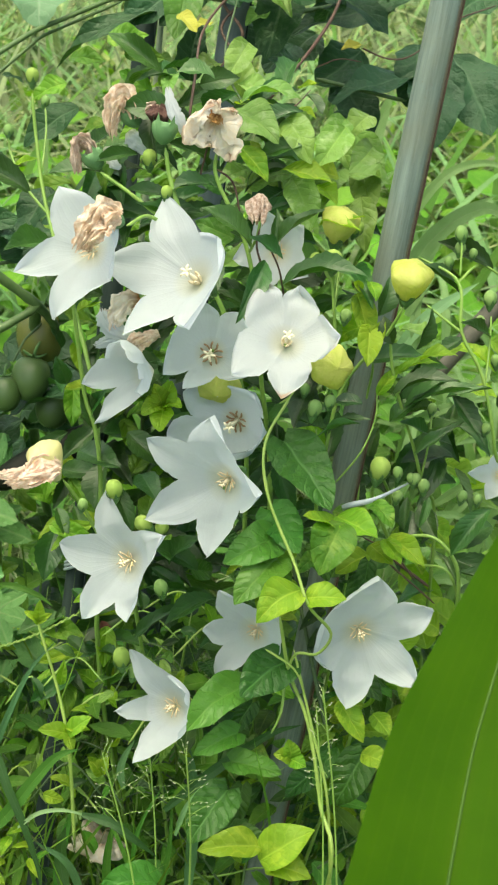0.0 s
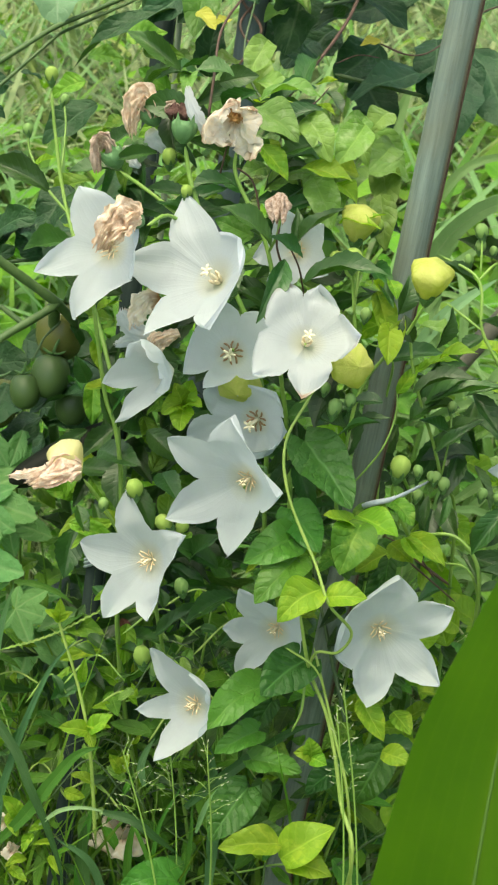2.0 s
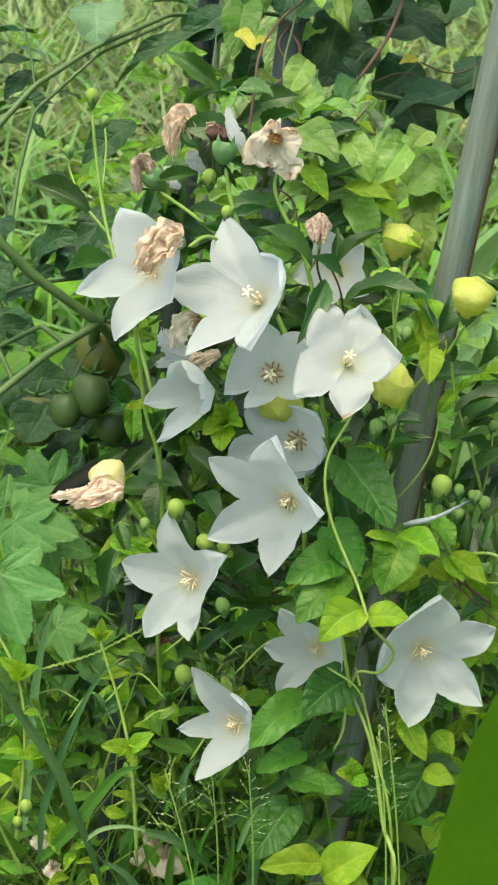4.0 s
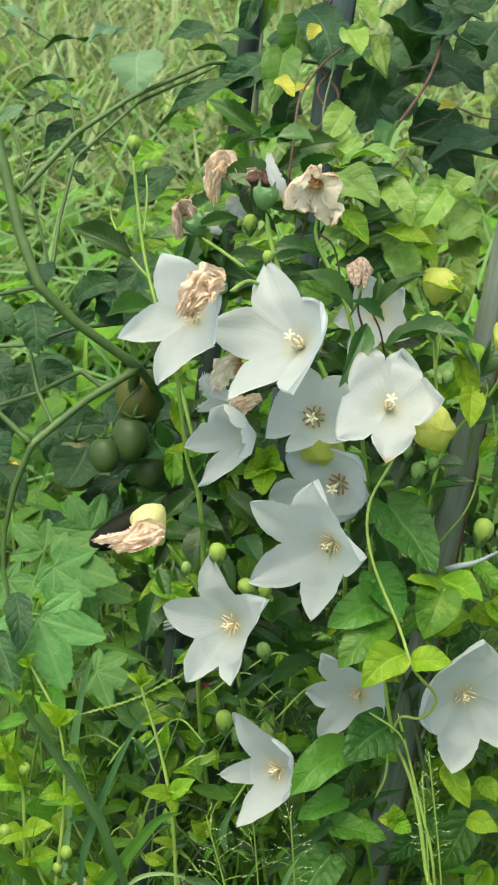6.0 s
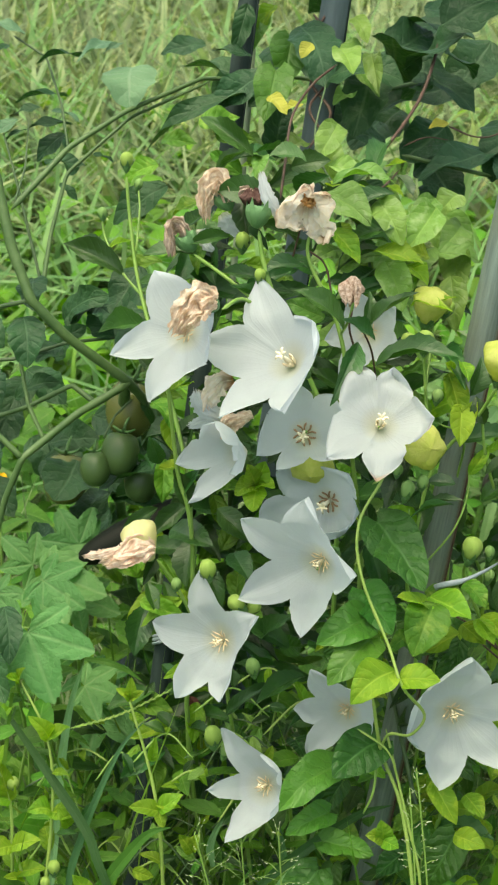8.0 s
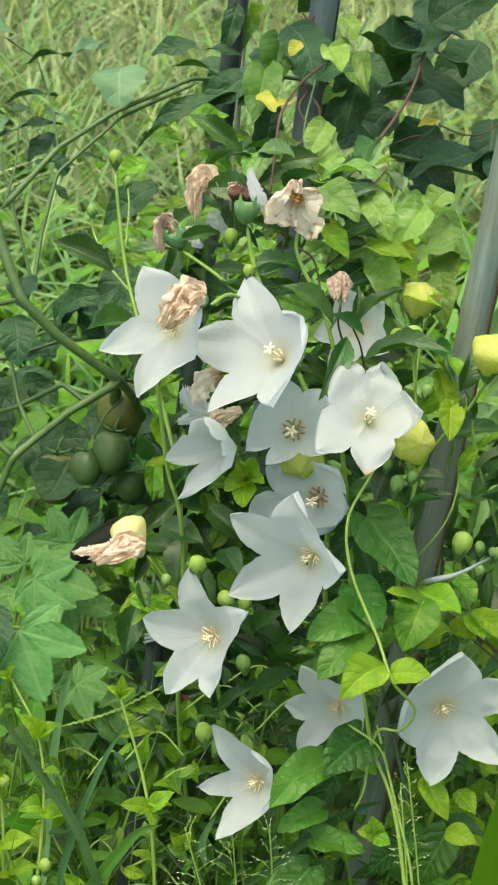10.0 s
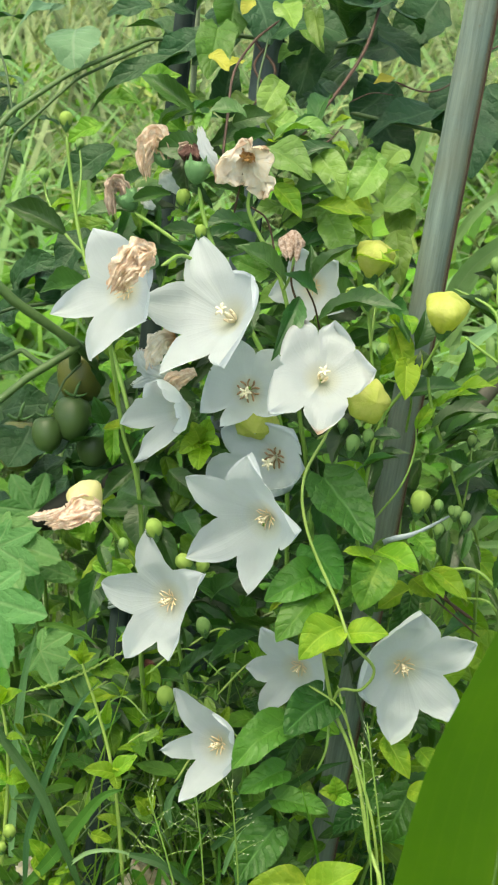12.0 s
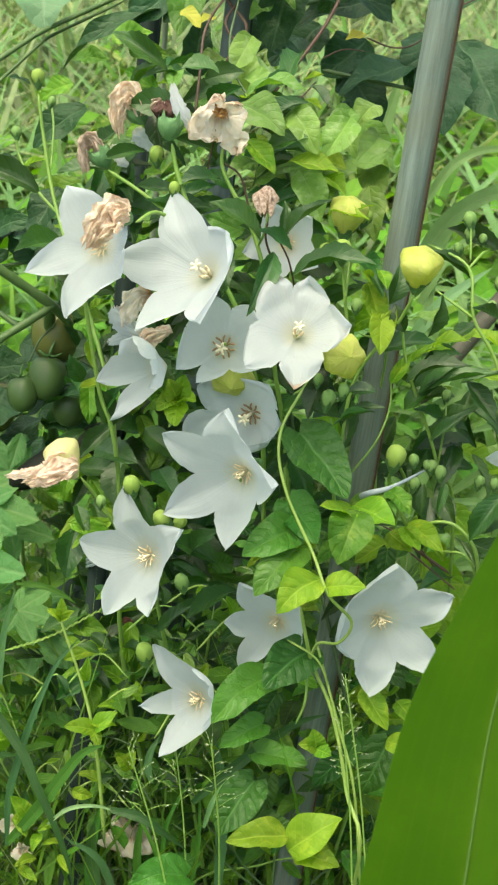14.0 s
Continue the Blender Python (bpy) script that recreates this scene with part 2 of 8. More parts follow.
M_PETAL = petal_mat("white_petal", (0.640, 0.712, 0.760), (0.615, 0.682, 0.73), 55.0, 0.62, crease=0.2, rough=0.6, throat=(0.64, 0.65, 0.52))
M_PETAL_WORN = petal_mat("browned_petal", (0.640, 0.700, 0.735), (0.615, 0.67, 0.705), 55.0, 0.62, edge=(0.50, 0.27, 0.12), crease=0.32, rough=0.6, throat=(0.64, 0.65, 0.52))
M_DRY = petal_mat("dried_petal", (0.69, 0.51, 0.36), (0.90, 0.80, 0.67), 420.0, 0.42, rough=0.8, crease=0.7, edge=(0.36, 0.17, 0.06))
M_DRY_PINK = petal_mat("pinkish_dried_petal", (0.78, 0.58, 0.45), (0.93, 0.82, 0.71), 420.0, 0.45, rough=0.8, crease=0.6)
M_DRY_PALE = petal_mat("fading_petal", (0.93, 0.84, 0.70), (0.95, 0.91, 0.84), 330.0, 0.55, rough=0.8, crease=0.8, edge=(0.42, 0.2, 0.07), throat=(0.36, 0.18, 0.06))
M_DRY_BROWN = petal_mat("brown_heart", (0.42, 0.23, 0.08), (0.62, 0.40, 0.18), 500.0, 0.3, rough=0.8, crease=0.8)
M_DRY_MOTTLED = petal_mat("mottled_petal", (0.33, 0.24, 0.18), (0.62, 0.52, 0.44), 600.0, 0.4, rough=0.8, crease=1.0)
M_DRY_DARK = petal_mat("blackened_petal", (0.075, 0.040, 0.034), (0.14, 0.085, 0.07), 420.0, 0.2, rough=0.8, crease=1.0)
M_DRY_GREY = petal_mat("withered_petal", (0.48, 0.36, 0.28), (0.72, 0.61, 0.52), 330.0, 0.36, rough=0.8, crease=1.0, edge=(0.2, 0.1, 0.05))
M_CREAM = plain_mat("cream_anther", (0.72, 0.68, 0.48), (0.76, 0.73, 0.55), 900, 0.6, bump_amount=0.15)
M_TAN = plain_mat("tan_anther", (0.70, 0.61, 0.40), (0.74, 0.66, 0.47), 900, 0.7, bump_amount=0.15)
M_GOLD = plain_mat("golden_anther", (0.72, 0.55, 0.31), (0.78, 0.64, 0.42), 900, 0.7, bump_amount=0.15)
M_SPENT = plain_mat("spent_anther", (0.27, 0.17, 0.09), (0.40, 0.27, 0.15), 900, 0.8)
M_BUD = petal_mat("green_bud", (0.20, 0.36, 0.11), (0.27, 0.42, 0.14), 70.0, 0.25, rough=0.45)
M_BUD_YELLOW = petal_mat("yellow_bud", (0.58, 0.62, 0.19), (0.48, 0.56, 0.12), 130.0, 0.42, rough=0.45, tint=(1.1, 1.1, 0.5), crease=0.8)
M_BUD_CREAM = petal_mat("cream_bud", (0.74, 0.72, 0.40), (0.68, 0.68, 0.32), 130.0, 0.45, rough=0.5, crease=0.6)
M_BUD_LIME = petal_mat("lime_bud", (0.27, 0.42, 0.09), (0.34, 0.48, 0.12), 60.0, 0.3, rough=0.5)
M_CALYX = plain_mat("calyx", (0.065, 0.17, 0.048), (0.11, 0.235, 0.07), 300, 0.4)
M_POD = plain_mat("pale_green_pod", (0.095, 0.235, 0.085), (0.150, 0.300, 0.120), 200, 0.45)
M_STEM = plain_mat("green_stem", (0.17, 0.32, 0.06), (0.24, 0.39, 0.085), 120, 0.45, vary=0.3)
M_STEM_DARK = plain_mat("dark_stem", (0.04, 0.09, 0.03), (0.07, 0.12, 0.045), 120, 0.5)
M_STEM_LIME = plain_mat("lime_stem", (0.24, 0.38, 0.08), (0.32, 0.45, 0.11), 120, 0.45)
M_TOMATO_STEM = plain_mat("tomato_stem", (0.058, 0.122, 0.036), (0.095, 0.168, 0.052), 90, 0.5)
M_BROWN = plain_mat("brown_vine", (0.056, 0.034, 0.023), (0.105, 0.062, 0.043), 150, 0.6)
M_TOMATO = plain_mat("green_tomato", (0.045, 0.090, 0.026), (0.068, 0.125, 0.038), 40, 0.35, bump_amount=0.1)
M_TOMATO_RIPE = plain_mat("turning_tomato", (0.14, 0.13, 0.035), (0.10, 0.15, 0.04), 40, 0.25, bump_amount=0.1)
M_PIPE = pipe_mat("weathered_steel", (0.066, 0.100, 0.086), (0.138, 0.192, 0.166), (0.105, 0.080, 0.050), 0.0058)
M_POST = plain_mat("grey_coated_post", (0.020, 0.034, 0.030), (0.034, 0.054, 0.048), 60, 0.75, spec=0.12, stretch=(1, 1, 0.1))
M_POST_BLUE = plain_mat("blue_grey_post", (0.056, 0.086, 0.094), (0.094, 0.136, 0.144), 60, 0.6, spec=0.3, stretch=(1, 1, 0.1))
M_TIE = plain_mat("white_plastic_tie", (0.26, 0.33, 0.36), (0.36, 0.43, 0.46), 200, 0.35)
def soil_mat():
    """Bare dug soil in the bed, short turf and moss all round it."""
    m = plain_mat("soil_and_turf", (0.055, 0.038, 0.024), (0.11, 0.08, 0.052), 18, 0.9, bump_amount=1.0)
    nt = m.node_tree
    bsdf = nt.nodes["Principled BSDF"]
    earth = bsdf.inputs["Base Color"].links[0].from_socket
    pos = nt.nodes.new("ShaderNodeNewGeometry").outputs["Position"]
    away = nt.nodes.new("ShaderNodeVectorMath")
    away.operation = "LENGTH"
    nt.links.new(pos, away.inputs[0])
    edge = math_node(nt, "ADD", away.outputs["Value"], math_node(nt, "MULTIPLY", noise_tex(nt, pos, 4.0), 0.5))
    turf = mix_col(nt, ramp(nt, noise_tex(nt, pos, 9.0, 5.0), 0.35, 0.65), (0.06, 0.10, 0.025), (0.115, 0.165, 0.045))
    nt.links.new(mix_col(nt, ramp(nt, edge, 0.6, 0.95), earth, turf), bsdf.inputs["Base Color"])
    return m


M_SOIL = soil_mat()
M_STONE = plain_mat("pale_stone", (0.42, 0.32, 0.24), (0.55, 0.45, 0.36), 60, 0.8, bump_amount=0.8)
M_RED = plain_mat("rusty_red_leaf", (0.060, 0.018, 0.010), (0.095, 0.030, 0.014), 200, 0.6)
M_YELLOW = petal_mat("yellow_petal", (0.85, 0.55, 0.02), (0.8, 0.45, 0.02), 200, 0.3)
M_YELLOW_LEAF = leaf_mat("yellowed_leaf", (0.53, 0.46, 0.16), (0.42, 0.40, 0.11), vein=(0.5, 0.5, 0.15), through_light=0.35)
M_STRAW = leaf_mat("straw_blade", (0.46, 0.46, 0.36), (0.30, 0.33, 0.22), glow=(1.5, 1.55, 1.1), vein=(0.5, 0.48, 0.25), through_light=0.3, straight=True, vary=0.5, island=True, vein_amount=0.1)
M_BLUE_BLADE = leaf_mat("blue_green_blade", (0.065, 0.155, 0.10), (0.045, 0.115, 0.07), vein=(0.11, 0.21, 0.11), through_light=0.2, straight=True, vein_amount=0.3, rough=0.36)
M_DARK_BLADE = leaf_mat("dark_blade", (0.030, 0.085, 0.034), (0.018, 0.058, 0.022), vein=(0.06, 0.13, 0.06), through_light=0.18, straight=True, vein_amount=0.3, rough=0.34)
M_PALE_BLADE = leaf_mat("pale_blade", (0.20, 0.32, 0.26), (0.15, 0.26, 0.19), vein=(0.26, 0.38, 0.22), through_light=0.25, straight=True, vein_amount=0.35)
M_TOMATO_PALE = leaf_mat("pale_tomato_leaf", (0.115, 0.20, 0.19), (0.075, 0.15, 0.135), quilt=0.3, pucker_amount=1.6, vein=(0.2, 0.3, 0.19), ribs=6, through_light=0.15, rough=0.45)
# the weed leaf in brighter greens, sunlight put into its colour
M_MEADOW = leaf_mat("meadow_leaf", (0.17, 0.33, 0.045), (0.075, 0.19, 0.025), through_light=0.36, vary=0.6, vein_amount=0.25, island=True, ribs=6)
M_TALL = leaf_mat("tall_blade", (0.22, 0.355, 0.24), (0.12, 0.235, 0.12), vein=(0.3, 0.38, 0.2), glow=(1.55, 1.7, 0.9), through_light=0.34, straight=True, vary=0.5, island=True, vein_amount=0.25)
M_AUBERGINE = plain_mat("aubergine_skin", (0.006, 0.009, 0.006), (0.011, 0.014, 0.009), 50, 0.5, bump_amount=0.1, spec=0.1)
M_THIN = leaf_mat("thin_blade", (0.17, 0.30, 0.06), (0.06, 0.15, 0.03), vein=(0.2, 0.3, 0.09), through_light=0.3, straight=True, vary=0.6, island=True, vein_amount=0.15)
M_COVER = leaf_mat("cover_leaf", (0.118, 0.275, 0.040), (0.010, 0.046, 0.010), quilt=0.2, through_light=0.22, vary=0.9, vein_amount=0.25, island=True, ribs=6)
M_SEED = plain_mat("grass_seed", (0.38, 0.45, 0.28), (0.50, 0.55, 0.38), 900, 0.6)


# ---- helpers for building ----
RNG = random.Random(7)
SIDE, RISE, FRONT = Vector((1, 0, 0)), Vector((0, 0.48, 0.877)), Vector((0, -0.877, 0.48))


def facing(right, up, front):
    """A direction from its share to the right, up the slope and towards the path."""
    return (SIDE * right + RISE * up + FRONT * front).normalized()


def mesh_of(name, verts, faces, mat, uvs=None, smooth=True):
    me = bpy.data.meshes.new(name)
    me.from_pydata([tuple(v) for v in verts], [], faces)
    if uvs is not None:
        layer = me.uv_layers.new(name="UVMap")
        idx = np.empty(len(me.loops), dtype=np.int32)
        me.loops.foreach_get("vertex_index", idx)
        layer.data.foreach_set("uv", np.asarray(uvs, dtype=np.float32)[idx].ravel())
    me.polygons.foreach_set("use_smooth", [smooth] * len(me.polygons))
    me.materials.append(mat)
    me.update()
    return me


def thing(name, base, label, category, group="", kind=""):
    ob = new(name)
    ob.empty_display_size = 0.02
    ob.location = base
    return tagged(ob, label, category, group, kind)


def put(name, me, parent, m=None, label=""):
    """One mesh under a thing, with its pose given in the world."""
    ob = new(name, me)
    if parent is not None:
        ob.parent = parent
        ob.matrix_parent_inverse = Matrix.Translation(-Vector(parent.location))
    if m is not None:
        ob.matrix_basis = m
    if label:
        tagged(ob, label)
    return ob


def sub(name, me, parent, m=None, label=""):
    """One mesh under a part, posed in the part's own axes."""
    ob = new(name, me)
    ob.parent = parent
    if m is not None:
        ob.matrix_basis = m
    if label:
        tagged(ob, label)
    return ob


def curve_points(pts, steps=6):
    """A smooth line through points."""
    p = [Vector(q) for q in pts]
    if len(p) == 2:
        return [p[0].lerp(p[1], k / steps) for k in range(steps + 1)]
    p = [p[0] * 2 - p[1], *p, p[-1] * 2 - p[-2]]
    out = []
    for i in range(1, len(p) - 2):
        a, b, c, d = p[i - 1 : i + 3]
        for k in range(steps):
            t = k / steps
            out.append(0.5 * (2 * b + (c - a) * t + (2 * a - 5 * b + 4 * c - d) * t * t + (3 * b - a - 3 * c + d) * t ** 3))
    return [*out, p[-2]]


def tube_mesh(name, pts, r0, r1, mat, sides=8, steps=6, knots=0.0):
    line = curve_points(pts, steps)
    verts, faces, n = [], [], len(line)
    up = Vector((0.3, -0.9, 0.2))
    for i, c in enumerate(line):
        d = (line[min(i + 1, n - 1)] - line[max(i - 1, 0)]).normalized()
        a = d.cross(up).normalized()
        b = d.cross(a)
        r = r0 + (r1 - r0) * i / (n - 1)
        r *= (1 + knots * (noise.noise(c * 140))) * (0.35 if i in (0, n - 1) else 1.0)
        for k in range(sides):
            w = 2 * math.pi * k / sides
            verts.append(c + (a * math.cos(w) + b * math.sin(w)) * r)
    for i in range(n - 1):
        for k in range(sides):
            k2 = (k + 1) % sides
            faces.append((i * sides + k, i * sides + k2, (i + 1) * sides + k2, (i + 1) * sides + k))
    faces += [tuple(range(sides))[::-1], tuple(range((n - 1) * sides, n * sides))]
    return mesh_of(name, verts, faces, mat)


def stem(parent, pts, r0, r1, mat=None, name="stem", knots=0.12, label=""):
    return put(name, tube_mesh(name, pts, r0, r1, mat or M_STEM, knots=knots), parent, label=label)


def outline(kind, t):
    """Half the width of a leaf of length 1 at t along it."""
    if kind == "ovate":
        return 1.278 * t ** 0.55 * (1 - t) ** 0.85
    if kind == "round":
        return 0.5 * math.sin(math.pi * t ** 0.8) ** 0.62
    if kind == "lance":
        return 0.5 * math.sin(math.pi * t ** 0.85) ** 0.9
    if kind == "heart":
        return 0.5 * (1 - t) ** 0.75 * (0.55 + 1.35 * t ** 0.6) * min(1.0, 0.55 + t * 6)
    if kind == "blade":
        return 0.5 * min(1, 0.5 + t * 3) * (1 - t ** 2.2)
    if kind == "lobed":
        return 1.12 * t ** 0.5 * (1 - t) ** 0.75 * (0.94 + 0.06 * math.cos(t * 2 * math.pi * 3.5))
    return 0.5 * math.sin(math.pi * t)


def leaf_mesh(kind, mat, seed, fold=0.25, arch=0.12, wave=0.05, twist=0.2, across=6, along=10, teeth=0.0, puck=0.0):
    """A leaf of length 1 along y and width 1 along x, its upper side to +z."""
    rng = random.Random(seed)
    verts, uvs, faces = [], [], []
    ph, side = rng.uniform(0, 6), rng.uniform(-1, 1)
    for j in range(along + 1):
        t = j / along
        tt = min(max(t, 0.004), 0.996)
        w = outline(kind, tt)
        for i in range(across + 1):
            a = i / across * 2 - 1
            edge = abs(a) ** 3
            wj = w * (1 + teeth * edge * (1 if j % 2 else -1))
            x = a * wj
            y = t - (0.13 * abs(a) * (1 - t) ** 6 if kind == "heart" else 0)
            z = fold * abs(x) + arch * 4 * t * (1 - t) + wave * math.sin(9 * t + ph + (2.2 if a > 0 else 0)) * abs(a) ** 1.5 * min(1, w * 4)
            z += twist * side * x * t + 0.035 * noise.noise(Vector((x * 5 + seed, y * 5, seed * 1.7)))
            z += 0.35 * puck * w * abs(math.sin(math.pi * 5 * (t + 0.02 - 0.22 * abs(a)))) * math.sin(math.pi * abs(a)) ** 0.7
            z += puck * 0.22 * noise.noise(Vector((x * 9, y * 9 + seed, 4.0)))
            x += 0.10 * side * math.sin(math.pi * t) * 0.6
            verts.append((x, y, z))
            uvs.append((i / across, t))
    k = across + 1
    for j in range(along):
        for i in range(across):
            faces.append((j * k + i, j * k + i + 1, (j + 1) * k + i + 1, (j + 1) * k + i))
    return mesh_of("leaf", verts, faces, mat, uvs)


def palm_mesh(mat, seed, teeth=0.045):
    """A hand-shaped leaf of radius 1, its stalk at the origin, the middle of five pointed lobes along y."""
    rng = random.Random(seed)
    lobes = [(k * rng.uniform(50, 58), (1.0, 0.86, 0.60)[abs(k)] * rng.uniform(0.92, 1.06), (0.30, 0.28, 0.25)[abs(k)]) for k in (-2, -1, 0, 1, 2)]
    rings, spokes = 7, 150
    verts, uvs, faces = [(0, 0, 0)], [(0.5, 0.5)], []
    for s in range(spokes + 1):
        ang = -148 + 296 * s / spokes
        best, across = 0.16, 0.0
        for mid, ln, half in lobes:
            dev = radians(ang - mid)
            if abs(dev) > 1.2:
                continue
            for k in range(60, 5, -1):
                t = k / 60
                w = half * ln * 2.3 * (t + 0.06) ** 0.75 * (1 - t) ** 0.72
                if t * ln * abs(math.tan(dev)) <= w:
                    if t * ln / math.cos(dev) > best:
                        best, across = t * ln / math.cos(dev), dev
                    break
        best *= 1 + teeth * (((s * 0.37) % 1) - 0.5) * min(1, abs(across) * 12)
        for r in range(1, rings + 1):
            q = r / rings
            z = -0.16 * (q * best) ** 2 + 0.10 * abs(across) * q * best * 2 + 0.05 * noise.noise(Vector((ang * 0.03, q * 3, seed)))
            verts.append((best * q * math.sin(radians(ang)), best * q * math.cos(radians(ang)), z))
            uvs.append((0.5 + max(-0.5, min(0.5, across * q)), q))
    k = rings
    for s in range(spokes):
        a = 1 + s * k
        faces.append((0, a + k, a))
        for r in range(rings - 1):
            faces.append((a + r, a + k + r, a + k + r + 1, a + r + 1))
    return mesh_of("leaf", verts, faces, mat, uvs)


def leaf_pose(base, tip, normal, width):
    b, t = Vector(base), Vector(tip)
    y = (t - b)
    ln = y.length
    y.normalize()
    z = (normal - y * normal.dot(y)).normalized()
    x = y.cross(z)
    rot = Matrix((x, y, z)).transposed().to_4x4()
    return Matrix.Translation(b) @ rot @ Matrix.Diagonal((width, ln, ln * 0.8 + width * 0.2, 1))


FAMILY = {}


def family(key, kind, mat, n=4, **kw):
    FAMILY[key] = [leaf_mesh(kind, mat, 11 * len(FAMILY) + k, **{**kw, "arch": kw.get("arch", 0.1) * (0.4 + 0.5 * k)}) for k in range(n)]


family("flower_leaf", "lance", M_FLOWER_LEAF, fold=0.35, arch=0.08, wave=0.04, teeth=0.05, along=16)
family("vine", "ovate", M_VINE_LEAF, fold=0.26, arch=0.10, wave=0.07, twist=0.3, puck=0.09, across=10, along=20)
family("heart", "heart", M_VINE_LEAF, fold=0.2, arch=0.1, wave=0.06, puck=0.09, across=10, along=20)
family("young", "ovate", M_YOUNG_LEAF, fold=0.3, arch=0.10, wave=0.05, puck=0.09, across=10, along=20)
family("rounded", "round", M_YOUNG_LEAF, fold=0.25, arch=0.12, wave=0.08, puck=0.09, across=10, along=16)
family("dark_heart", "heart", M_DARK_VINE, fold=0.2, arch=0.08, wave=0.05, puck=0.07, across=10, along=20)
family("mid_heart", "heart", M_MID_VINE, fold=0.2, arch=0.1, wave=0.06, puck=0.08, across=10, along=20)
family("pale_vine", "ovate", M_PALE_VINE, fold=0.24, arch=0.10, wave=0.07, twist=0.3, puck=0.09, across=10, along=20)
family("tomato", "lobed", M_TOMATO_LEAF, fold=0.16, arch=0.10, wave=0.07, twist=0.3, along=22, across=8)
family("tomato_pale", "lobed", M_TOMATO_PALE, fold=0.14, arch=0.08, wave=0.06, twist=0.3, along=22, across=8)
family("grass", "blade", M_GRASS, fold=0.5, arch=0.05, wave=0.02, along=14, across=4)
family("yellowed", "ovate", M_YELLOW_LEAF, fold=0.3, arch=0.1, wave=0.08)
PALMS = [palm_mesh(M_PALM_LEAF, s) for s in (1, 2, 3)]


def leaf(parent, key, base, tip, width, normal=(0, 0.35, 0.9), name="leaf", label=""):
    me = FAMILY[key][RNG.randrange(len(FAMILY[key]))]
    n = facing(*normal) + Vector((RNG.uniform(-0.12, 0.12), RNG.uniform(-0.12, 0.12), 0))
    return put(name, me, parent, leaf_pose(base, tip, n, width), label)


def palm(parent, hub, tip, normal=(0, 0.3, 0.9)):
    ln = (Vector(tip) - Vector(hub)).length
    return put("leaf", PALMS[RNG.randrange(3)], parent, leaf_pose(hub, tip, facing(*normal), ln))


def axis_pose(at, axis, spin=0.0, size=1.0):
    """+z along the axis, turned about it."""
    z = axis.normalized()
    x = (SIDE - z * SIDE.dot(z)).normalized()
    y = z.cross(x)
    return Matrix.Translation(at) @ Matrix((x, y, z)).transposed().to_4x4() @ Matrix.Rotation(radians(spin), 4, "Z") @ Matrix.Scale(size, 4)


EVEN = ((0, 1.0), (72, 1.0), (144, 1.0), (216, 1.0), (288, 1.0))


